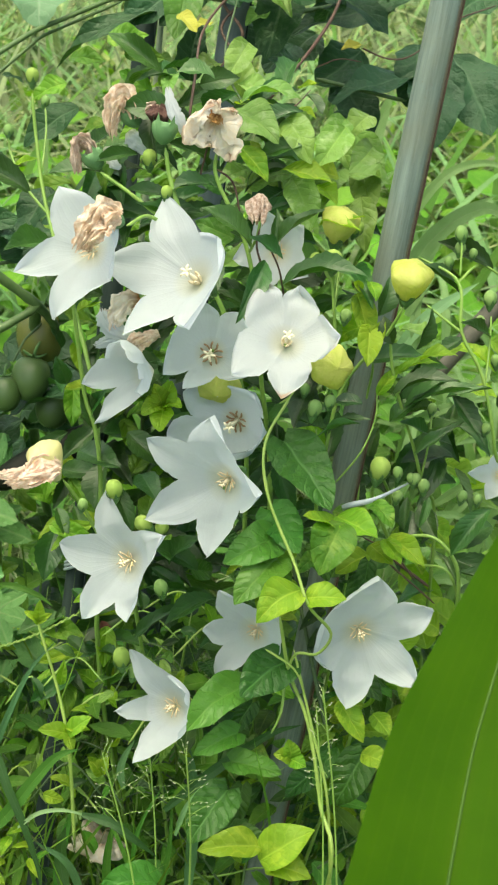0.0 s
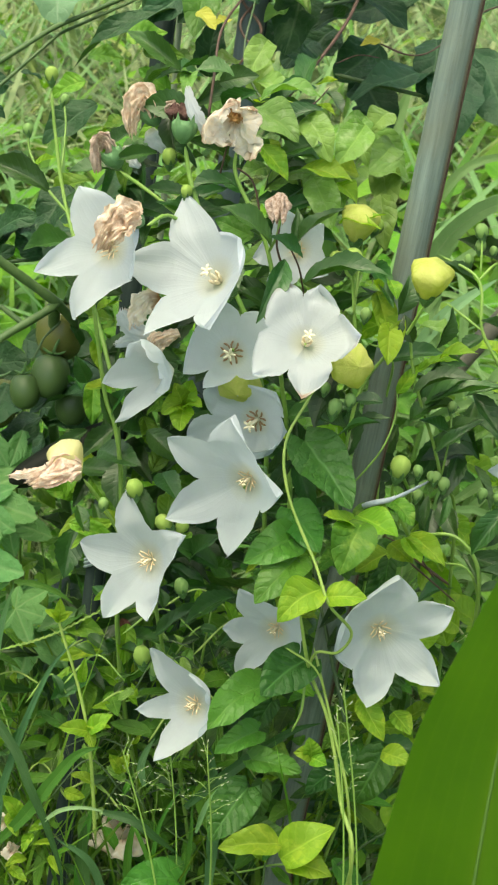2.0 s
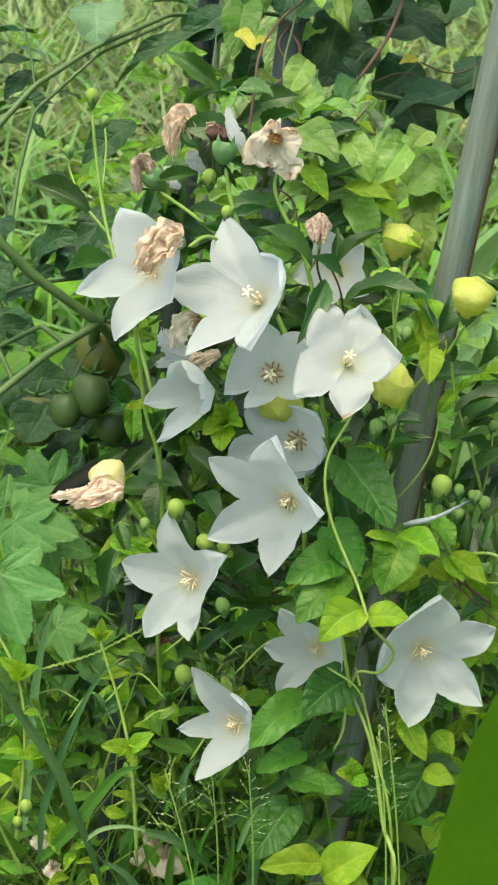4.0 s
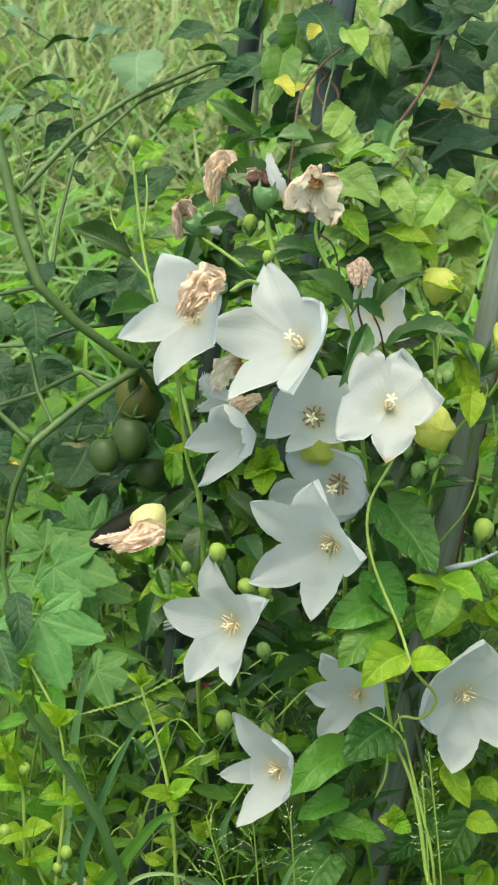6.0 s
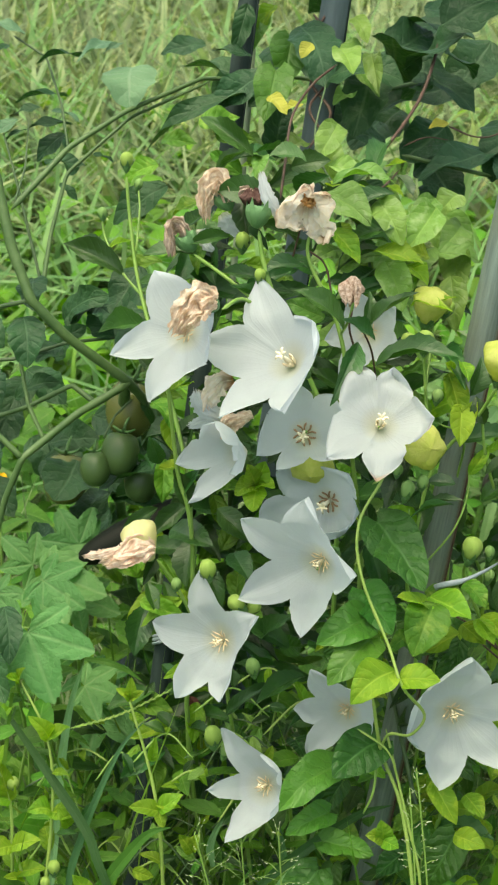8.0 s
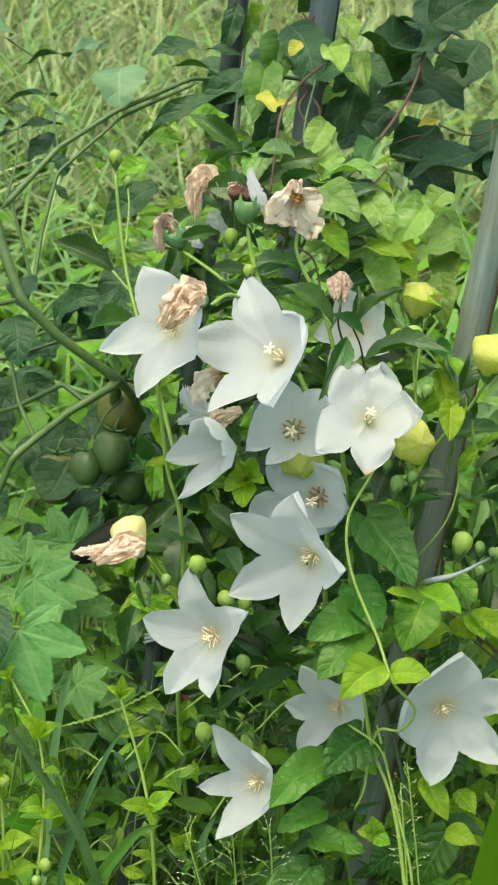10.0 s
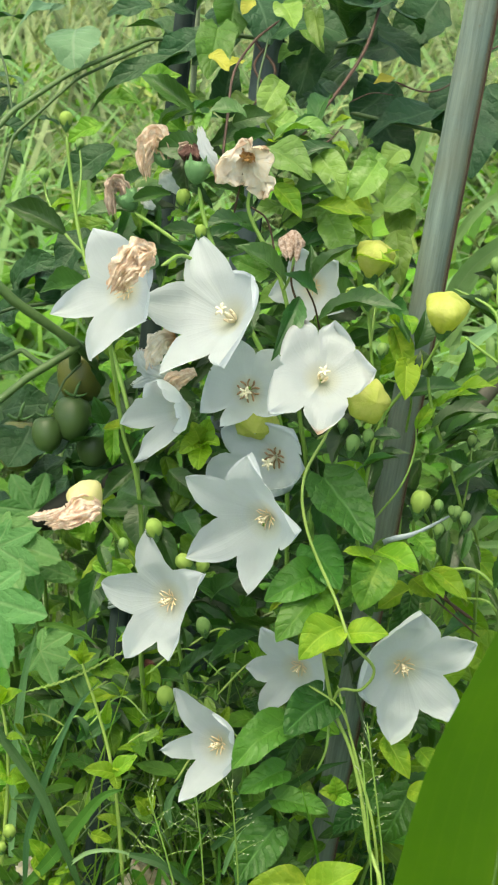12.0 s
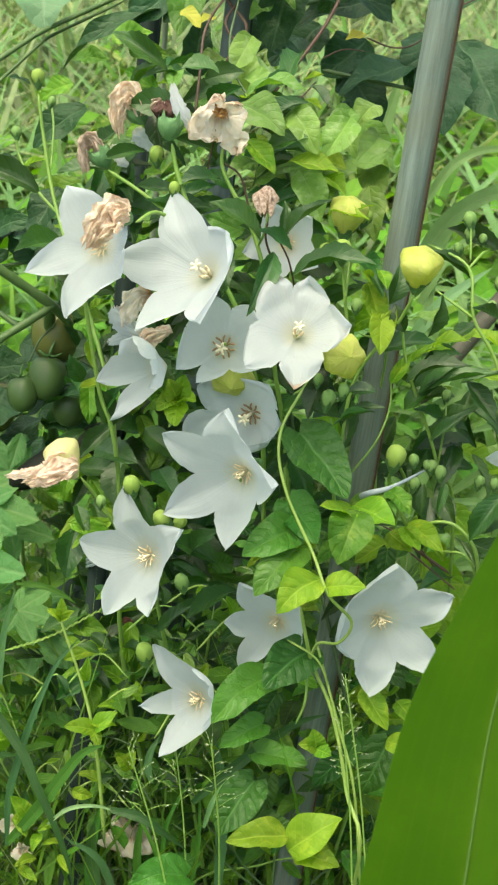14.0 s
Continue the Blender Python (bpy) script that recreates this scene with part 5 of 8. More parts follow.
# leaves of the clump
for b, t, w, n in (
    ((0.0095, 0.0082, 0.7367), (0.0326, 0.0035, 0.7586), 0.010, (-0.3, 0.5, 0.8)),
    ((0.0038, -0.0010, 0.7306), (-0.0089, -0.0356, 0.7098), 0.012, (0.4, 0.2, 0.85)),
    ((0.0134, 0.0072, 0.7143), (0.0569, -0.0027, 0.7265), 0.015, (0.0, 0.75, 0.65)),
    ((-0.0042, 0.0159, 0.7301), (-0.0319, 0.0203, 0.7490), 0.012, (0.2, 0.6, 0.75)),
    ((0.0125, 0.0137, 0.7259), (-0.0059, 0.0093, 0.7389), 0.009, (0.2, 0.5, 0.8)),
    ((0.0062, 0.0163, 0.7307), (0.0077, 0.0264, 0.7489), 0.008, (0.6, 0.2, 0.8)),
    ((-0.0262, 0.0451, 0.7523), (-0.0525, 0.0371, 0.7486), 0.011, (0.0, 0.7, 0.7)),
    ((-0.0396, 0.0361, 0.7259), (-0.0662, 0.0248, 0.7473), 0.010, (0.0, 0.7, 0.7)),
    ((-0.0498, 0.0412, 0.7457), (-0.0721, 0.0377, 0.7501), 0.009, (0.1, 0.6, 0.75)),
    ((0.0765, -0.0005, 0.6583), (0.1101, -0.0046, 0.6708), 0.012, (0.0, 0.75, 0.6)),
    ((0.0839, 0.0054, 0.6482), (0.1237, 0.0029, 0.6636), 0.014, (0.1, 0.75, 0.6)),
    ((0.0860, 0.0027, 0.6843), (0.0923, 0.0047, 0.7084), 0.008, (0.5, 0.3, 0.8)),
    ((0.0746, 0.0127, 0.6820), (0.0690, 0.0199, 0.6950), 0.010, (-0.4, 0.3, 0.8)),
    ((0.0660, 0.0197, 0.6948), (0.0706, 0.0303, 0.7136), 0.012, (0.5, 0.2, 0.8)),
    ((0.0348, -0.0067, 0.6683), (0.0245, -0.0291, 0.6490), 0.014, (-0.2, 0.5, 0.8)),
    ((0.0428, -0.0210, 0.6426), (0.0654, -0.0252, 0.6552), 0.006, (0.0, 0.7, 0.6)),
    ((-0.0885, -0.0044, 0.6336), (-0.0763, -0.0053, 0.6523), 0.010, (-0.2, 0.3, 0.9)),
    ((-0.0813, -0.0071, 0.6286), (-0.0908, -0.0059, 0.6515), 0.012, (0.2, 0.2, 0.9)),
    ((-0.0995, 0.0041, 0.6491), (-0.1053, 0.0023, 0.6665), 0.010, (0.0, 0.3, 0.9)),
    ((-0.0408, 0.0065, 0.6524), (-0.0226, 0.0021, 0.6646), 0.010, (0.0, 0.6, 0.8)),
    ((-0.0478, -0.0027, 0.6565), (-0.0350, 0.0038, 0.6679), 0.008, (0.0, 0.6, 0.8)),
    ((-0.0926, 0.0039, 0.6074), (-0.0667, -0.0169, 0.6107), 0.018, (0.0, 0.6, 0.8)),
    ((-0.0565, -0.0094, 0.6035), (-0.0449, -0.0336, 0.6010), 0.014, (0.1, 0.2, 0.9)),
    ((-0.0227, -0.0170, 0.5481), (-0.0516, -0.0189, 0.5658), 0.012, (0.0, 0.6, 0.8)),
    ((-0.0387, -0.0162, 0.5499), (-0.0201, -0.0245, 0.5757), 0.012, (0.0, 0.6, 0.8)),
    ((-0.0123, -0.0161, 0.5290), (-0.0389, -0.0414, 0.5253), 0.011, (0.0, 0.6, 0.8)),
    ((-0.0556, -0.0289, 0.5069), (-0.0277, -0.0265, 0.5311), 0.010, (0.1, 0.6, 0.8)),
    ((0.0820, 0.0142, 0.6434), (0.1108, 0.0128, 0.6610), 0.012, (0.0, 0.7, 0.7)),
    ((0.0776, 0.0101, 0.6361), (0.0963, 0.0129, 0.6511), 0.011, (0.0, 0.6, 0.8)),
    ((0.0928, 0.0112, 0.6174), (0.1125, 0.0101, 0.6356), 0.010, (0.0, 0.6, 0.8)),
    ((0.1143, 0.0455, 0.6374), (0.1325, 0.0389, 0.6458), 0.009, (0.0, 0.7, 0.7)),
    ((0.1178, -0.0142, 0.5712), (0.1352, -0.0113, 0.5967), 0.014, (-0.2, 0.4, 0.9)),
):
    leaf(plant, "flower_leaf", b, t, w, n)
for b, t, w, n in (
    ((0.0421, 0.0503, 0.7296), (0.0563, 0.0452, 0.7407), 0.006, (0.0, 0.8, 0.5)),
    ((0.0312, 0.0514, 0.7316), (0.0535, 0.0367, 0.7357), 0.008, (0.0, 0.8, 0.6)),
    ((0.0602, 0.0284, 0.7104), (0.0633, 0.0141, 0.7053), 0.009, (0.3, 0.4, 0.8)),
    ((0.0561, 0.0252, 0.7048), (0.0506, 0.0187, 0.7138), 0.008, (0.0, 0.4, 0.9)),
):
    leaf(plant, "young", b, t, w, n)


for b, t, w, n in (
    ((-0.0454, -0.0173, 0.6507), (-0.0502, -0.0206, 0.6654), 0.012, (-0.2, 0.4, 0.9)),
    ((-0.0454, -0.0173, 0.6507), (-0.0406, -0.0195, 0.6673), 0.012, (0.2, 0.4, 0.9)),
    ((-0.0454, -0.0173, 0.6507), (-0.0556, -0.0288, 0.6509), 0.012, (-0.3, 0.4, 0.9)),
    ((-0.0447, -0.0176, 0.6502), (-0.0455, -0.0327, 0.6437), 0.013, (0.0, 0.5, 0.9)),
    ((-0.0447, -0.0176, 0.6502), (-0.0346, -0.0260, 0.6555), 0.011, (0.2, 0.6, 0.8)),
):
    leaf(plant, "rounded", b, t, w, n)


BARE = [(Vector((0.0638, 0.0380, 0.6247)), Vector((0.0579, 0.0374, 0.5623))), (Vector((0.0497, 0.0273, 0.5116)), Vector((0.0340, 0.0053, 0.3770)))]


def off_stake(p, reach=0.015):
    """True where growth does not lie before the bare stretches of the stake."""
    for top, end in BARE:
        d, run = p - top, end - top
        d, run = d - FRONT * d.dot(FRONT), run - FRONT * run.dot(FRONT)
        f = d.dot(run) / run.dot(run)
        if -0.1 <= f <= 1.0 and (d - run * f).length <= reach:
            return False
    return True


def fill_leaves(parent, key, count, box, length, ratio, seed):
    """Leaves of a thing's inner growth, in a box of the plan, hanging out to all sides."""
    rng = random.Random(seed)
    for _ in range(count):
        b = Vector([rng.uniform(*box[k]) for k in range(3)])
        az = rng.uniform(0, 2 * math.pi)
        ln = rng.uniform(*length)
        t = b + Vector((math.cos(az), math.sin(az) * 0.6, rng.uniform(-0.7, 0.45))).normalized() * ln
        if not off_stake((b + t) * 0.5):
            continue
        leaf(parent, key, b, t, ln * rng.uniform(*ratio), (rng.uniform(-0.5, 0.5), rng.uniform(0.1, 0.9), 0.7))


fill_leaves(plant, "flower_leaf", 75, ((-0.10, 0.02), (0.05, 0.13), (0.60, 0.80)), (0.024, 0.045), (0.28, 0.4), 25)
fill_leaves(plant, "flower_leaf", 28, ((-0.10, 0.02), (0.06, 0.13), (0.56, 0.80)), (0.018, 0.03), (0.45, 0.65), 26)
fill_leaves(plant, "flower_leaf", 60, ((-0.09, 0.01), (0.06, 0.14), (0.46, 0.72)), (0.022, 0.04), (0.28, 0.42), 27)
fill_leaves(plant, "vine", 36, ((-0.09, 0.01), (0.05, 0.14), (0.44, 0.72)), (0.016, 0.03), (0.45, 0.7), 28)
fill_leaves(plant, "vine", 36, ((-0.125, -0.05), (0.08, 0.17), (0.46, 0.80)), (0.018, 0.032), (0.4, 0.65), 39)
fill_leaves(plant, "flower_leaf", 36, ((-0.125, -0.05), (0.07, 0.16), (0.46, 0.80)), (0.022, 0.04), (0.28, 0.42), 30)
fill_leaves(plant, "flower_leaf", 70, ((-0.06, 0.06), (0.05, 0.11), (0.35, 0.72)), (0.025, 0.05), (0.28, 0.4), 21)
fill_leaves(plant, "flower_leaf", 45, ((-0.09, 0.03), (0.0, 0.07), (0.25, 0.5)), (0.025, 0.045), (0.22, 0.35), 22)

for k in range(18):
    p = Vector(((0.0376, 0.0184, 0.6313), (0.1036, 0.0629, 0.6277), (0.1043, 0.0394, 0.5649), (0.1101, 0.0574, 0.5972))[k % 4]) + SIDE * RNG.uniform(-0.022, 0.022) + RISE * RNG.uniform(-0.03, 0.03) + FRONT * RNG.uniform(-0.015, 0.01)
    a = RNG.uniform(-3.4, 0.3)
    ln = RNG.uniform(0.022, 0.04)
    if not off_stake(p, 0.024):
        continue
    leaf(plant, "flower_leaf", p, p + SIDE * (ln * math.cos(a)) + RISE * (ln * math.sin(a)) + FRONT * 0.004, ln * RNG.uniform(0.28, 0.4), (RNG.uniform(-0.5, 0.5), RNG.uniform(0.0, 0.7), 0.8))

# a second clump with slim stalks full of small buds
slim = thing("balloon_flower_plant", (0.12, 0.06, 0.0), "slender balloon flower stalks with clusters of small green buds", "flower")
FOOT = Vector((0.12, 0.06, 0.0))
for pts, r0, r1 in (
    ([FOOT, (0.1546, 0.0419, 0.5275), (0.1394, 0.0222, 0.6156), (0.1277, 0.0284, 0.6579), (0.1139, 0.0355, 0.6811), (0.1101, 0.0489, 0.7053), (0.0878, 0.0642, 0.7125)], 0.0024, 0.0012),
    ([(0.1101, 0.0489, 0.7053), (0.1225, 0.0633, 0.7103), (0.1404, 0.0687, 0.6991), (0.1607, 0.0602, 0.6836)], 0.0014, 0.001),
    ([(0.1139, 0.0355, 0.6811), (0.1015, 0.0395, 0.6885), (0.0933, 0.0422, 0.6935)], 0.0014, 0.001),
    ([FOOT, (0.1151, 0.0320, 0.5104), (0.0990, 0.0128, 0.5994), (0.0784, 0.0115, 0.6591), (0.0727, 0.0156, 0.6872)], 0.0022, 0.0013),
    ([(0.1108, 0.0505, 0.7081), (0.1106, 0.0580, 0.7216), (0.1100, 0.0603, 0.7257)], 0.0012, 0.0010),
    ([(0.1295, 0.0270, 0.6552), (0.1310, 0.0437, 0.6751), (0.1307, 0.0498, 0.6860)], 0.0012, 0.0010),
    ([(0.0990, 0.0128, 0.5994), (0.1011, 0.0149, 0.6239), (0.1016, 0.0226, 0.6377)], 0.0012, 0.0009),
    ([(0.0821, -0.0211, 0.5801), (0.1025, -0.0279, 0.5880), (0.1155, -0.0326, 0.5794), (0.1217, -0.0323, 0.5593), (0.1256, -0.0165, 0.5054)], 0.0016, 0.0022),
    ([(0.0996, -0.0188, 0.5633), (0.1142, -0.0281, 0.5670), (0.1228, -0.0270, 0.5481), (0.1305, -0.0163, 0.5057)], 0.0012, 0.0016),
):
    stem(slim, pts, r0 * 0.55, r1 * 0.62)
    leaves_along(slim, pts, "flower_leaf", 0.028, (0.02, 0.036), (0.22, 0.34), int(r0 * 1e5) + len(pts), 0.45)
for at, s in (
    ((0.1098, 0.0618, 0.7284), 0.0048), ((0.1103, 0.0627, 0.7197), 0.0040), ((0.1295, 0.0544, 0.6942), 0.0050), ((0.1254, 0.0527, 0.6809), 0.0036), ((0.1052, 0.0633, 0.7107), 0.0036),
    ((0.1015, 0.0234, 0.6390), 0.0036), ((0.0839, -0.0033, 0.6120), 0.0038), ((0.0850, -0.0053, 0.5981), 0.0040), ((0.0948, 0.0040, 0.6043), 0.0040), ((0.0997, 0.0023, 0.6013), 0.0045),
    ((0.0925, 0.0042, 0.6047), 0.0034), ((0.1241, 0.0177, 0.5874), 0.0040), ((0.1328, 0.0173, 0.5864), 0.0036), ((0.1334, 0.0281, 0.6264), 0.0036), ((0.1365, 0.0468, 0.6600), 0.0040),
    ((0.0819, -0.0050, 0.5884), 0.0036), ((0.1183, 0.0662, 0.7156), 0.0032),
):
    bud(slim, at, facing(RNG.uniform(-0.2, 0.2), 0.95, 0.3), s * 0.84, "green")
bud(slim, (0.0731, -0.0115, 0.6180), facing(0.15, 0.9, 0.4), 0.0066, "lime")
stem(slim, [(0.0726, -0.0099, 0.6106), (0.0719, -0.0016, 0.5947), (0.0848, 0.0036, 0.5626)], 0.001, 0.0013)
for b, t, w, n in (
    ((0.0848, 0.0054, 0.6482), (0.1138, 0.0138, 0.6628), 0.0080, (0.0, 0.70, 0.70)),
    ((0.1077, 0.0178, 0.6495), (0.1327, 0.0214, 0.6555), 0.0074, (0.0, 0.70, 0.70)),
    ((0.0921, -0.0068, 0.6261), (0.1172, 0.0029, 0.6431), 0.0074, (0.0, 0.60, 0.80)),
    ((0.1330, -0.0280, 0.6079), (0.1136, -0.0412, 0.5845), 0.0121, (-0.2, 0.40, 0.90)),
    ((0.0595, -0.0211, 0.6626), (0.0441, -0.0213, 0.6625), 0.0089, (0.0, 0.70, 0.70)),
    ((0.0591, -0.0353, 0.6578), (0.0363, -0.0396, 0.6503), 0.0035, (0.0, 0.80, 0.50)),
    ((0.0988, -0.0347, 0.6169), (0.0946, -0.0429, 0.6023), 0.0054, (0.3, 0.30, 0.90)),
    ((0.0875, -0.0352, 0.6163), (0.0866, -0.0440, 0.6005), 0.0054, (-0.3, 0.30, 0.90)),
    ((0.0933, 0.0361, 0.6619), (0.0808, 0.0245, 0.6414), 0.0050, (0.4, 0.40, 0.80)),
    ((0.0944, -0.0045, 0.5891), (0.0915, -0.0214, 0.5793), 0.011, (0.3, 0.2, 0.9)),
    ((0.0988, -0.0020, 0.5935), (0.1085, -0.0207, 0.5803), 0.011, (-0.3, 0.2, 0.9)),
    ((0.1048, 0.0053, 0.5859), (0.1004, -0.0134, 0.5730), 0.009, (0.5, 0.2, 0.8)),
    ((0.1403, 0.0021, 0.5795), (0.1167, -0.0234, 0.5753), 0.016, (-0.2, 0.5, 0.8)),
    ((0.1151, 0.0227, 0.6170), (0.0962, 0.0163, 0.6264), 0.010, (0.0, 0.7, 0.6)),
    ((0.0979, 0.0205, 0.6133), (0.1175, 0.0210, 0.6344), 0.012, (0.0, 0.7, 0.6)),
    ((0.1143, 0.0455, 0.6374), (0.1341, 0.0235, 0.6181), 0.012, (0.3, 0.3, 0.8)),
    ((0.1389, 0.0345, 0.6379), (0.1524, 0.0308, 0.6515), 0.012, (0.3, 0.3, 0.8)),
    ((0.1117, 0.0552, 0.6960), (0.0856, 0.0525, 0.7121), 0.008, (0.0, 0.8, 0.5)),
    ((0.1175, 0.0432, 0.6743), (0.1027, 0.0364, 0.6625), 0.009, (0.0, 0.6, 0.7)),
):
    leaf(slim, "flower_leaf", b, t, w, n)
for b, t, w, n in (
    ((0.0810, 0.0322, 0.6552), (0.1038, 0.0359, 0.6614), 0.0082, (0.0, 0.70, 0.70)),
    ((0.0619, 0.0104, 0.6781), (0.0698, 0.0190, 0.6934), 0.0097, (0.0, 0.40, 0.90)),
    ((0.0610, 0.0077, 0.6733), (0.0559, 0.0184, 0.6926), 0.0067, (0.4, 0.40, 0.80)),
    ((0.0691, 0.0081, 0.6532), (0.0796, 0.0163, 0.6678), 0.0074, (0.2, 0.50, 0.80)),
    ((0.0914, 0.0270, 0.6662), (0.1117, 0.0200, 0.6739), 0.012, (0.0, 0.7, 0.7)),
    ((0.0782, -0.0297, 0.5853), (0.0873, -0.0444, 0.5793), 0.011, (0.2, 0.4, 0.8)),
    ((0.0815, -0.0246, 0.5841), (0.1002, -0.0450, 0.5779), 0.013, (0.1, 0.5, 0.8)),
    ((0.1224, 0.0385, 0.6453), (0.1370, 0.0279, 0.6465), 0.012, (0.0, 0.7, 0.6)),
    ((0.0618, 0.0174, 0.6906), (0.0612, -0.0027, 0.6751), 0.014, (0.2, 0.3, 0.9)),
):
    leaf(slim, "young", b, t, w, n)
fill_leaves(slim, "flower_leaf", 20, ((0.05, 0.095), (0.10, 0.18), (0.42, 0.64)), (0.024, 0.042), (0.28, 0.42), 71)
fill_leaves(slim, "pale_vine", 16, ((0.10, 0.17), (0.08, 0.16), (0.44, 0.64)), (0.018, 0.03), (0.5, 0.75), 72)
fill_leaves(slim, "flower_leaf", 20, ((0.02, 0.12), (0.06, 0.13), (0.38, 0.66)), (0.024, 0.045), (0.28, 0.42), 44)
fill_leaves(slim, "young", 16, ((0.07, 0.18), (0.04, 0.14), (0.36, 0.70)), (0.016, 0.034), (0.4, 0.7), 24)
fill_leaves(slim, "flower_leaf", 14, ((0.09, 0.17), (0.03, 0.10), (0.4, 0.66)), (0.022, 0.04), (0.24, 0.4), 23)


# leafy undergrowth before the dark post
bush = thing("leafy_weed", (-0.1, 0.1, 0.0), "bushy green weed with narrow and oval leaves", "weed")
fill_leaves(bush, "flower_leaf", 44, ((-0.14, 0.03), (0.13, 0.20), (0.36, 0.62)), (0.028, 0.05), (0.28, 0.42), 73)
fill_leaves(bush, "flower_leaf", 60, ((-0.17, 0.02), (0.02, 0.16), (0.22, 0.48)), (0.022, 0.05), (0.20, 0.36), 51)
fill_leaves(bush, "vine", 46, ((-0.24, 0.0), (0.14, 0.26), (0.18, 0.48)), (0.02, 0.04), (0.45, 0.75), 52)
fill_leaves(bush, "young", 26, ((-0.22, 0.0), (0.08, 0.2), (0.18, 0.40)), (0.014, 0.028), (0.4, 0.7), 53)
for k in range(44):
    f = RNG.uniform(0.0, 0.46) if k < 30 else RNG.uniform(0.58, 0.8)
    p = Vector((-0.0905, 0.1072, 0.6284)).lerp(Vector((-0.1028, -0.0190, 0.4021)), f) + SIDE * RNG.uniform(-0.022, 0.022) + FRONT * RNG.uniform(-0.005, 0.02)
    a = RNG.uniform(-3.0, 0.2)
    ln = RNG.uniform(0.016, 0.032)
    leaf(bush, ("flower_leaf", "vine", "flower_leaf", "young")[k % 4], p, p + SIDE * (ln * math.cos(a)) + RISE * (ln * math.sin(a)) + FRONT * 0.006, ln * RNG.uniform(0.3, 0.55), (RNG.uniform(-0.4, 0.4), RNG.uniform(0.3, 0.7), 0.8))
for k in range(16):
    p = Vector((RNG.uniform(-0.22, 0.0), RNG.uniform(0.05, 0.18), 0))
    stem(bush, [p, p + Vector((RNG.uniform(-0.02, 0.02), -0.01, 0.22)), p + Vector((RNG.uniform(-0.05, 0.05), -0.03, RNG.uniform(0.36, 0.52)))], 0.0016, 0.0008)


# ---- climbing vine on the stake ----
vine = thing("climbing_vine", (0.02, 0.03, 0.0), "climbing vine with light green oval leaves round the stake", "vine")
VROOT = Vector((0.02, 0.03, 0.0))
for pts, r0, r1, m in (
    ([(0.0219, -0.0294, 0.6689), (0.0102, -0.0464, 0.6490), (0.0136, -0.0597, 0.6251), (0.0296, -0.0760, 0.5955), (0.0380, -0.0858, 0.5777), (0.0514, -0.0801, 0.5568), (0.0455, -0.0775, 0.5411), (0.0347, -0.0699, 0.5344), (0.0306, -0.0651, 0.5183)], 0.0011, 0.0013, M_STEM_LIME),
    ([(0.0241, -0.0684, 0.5577), (0.0318, -0.0651, 0.5184), (0.0440, -0.0757, 0.4929), (0.0537, -0.0926, 0.4522), (0.0606, -0.1050, 0.3887), VROOT], 0.0013, 0.0020, M_STEM_LIME),
    ([(0.0334, -0.0607, 0.5304), (0.0475, -0.0786, 0.4877), (0.0580, -0.0924, 0.4524), (0.0654, -0.0975, 0.3815)], 0.0010, 0.0014, M_STEM_LIME),
    ([(0.0300, -0.0595, 0.5120), (0.0292, -0.0694, 0.4943), (0.0246, -0.0717, 0.4799)], 0.0012, 0.0010, M_STEM),
    ([(0.0162, -0.0229, 0.6601), (0.0219, -0.0294, 0.6689), (0.0283, -0.0145, 0.6751)], 0.0008, 0.0008, M_STEM_LIME),
    ([(0.0181, -0.0613, 0.5296), (0.0340, -0.0699, 0.5242), (0.0412, -0.0723, 0.5094)], 0.0009, 0.0007, M_STEM_LIME),
    ([VROOT, (0.0626, 0.0297, 0.4867), (0.0650, 0.0429, 0.6130), (0.0660, 0.0259, 0.6648), (0.0510, 0.0208, 0.6764)], 0.0016, 0.0008, M_STEM),
    ([(0.0496, 0.0006, 0.5990), (0.0633, 0.0016, 0.6212), (0.0697, 0.0110, 0.6378), (0.0696, 0.0185, 0.6514)], 0.0008, 0.0008, M_STEM),
    ([(0.0677, -0.0432, 0.4173), (0.0325, 0.0369, 0.5206), (0.0105, 0.0776, 0.6353), (0.0111, 0.1009, 0.7181), (-0.0015, 0.1113, 0.7575), (-0.0272, 0.1405, 0.7899), (-0.0242, 0.1800, 0.8196)], 0.0018, 0.0010, M_STEM_DARK),
):
    stem(vine, pts, r0 * 0.75, r1 * 0.62, m)
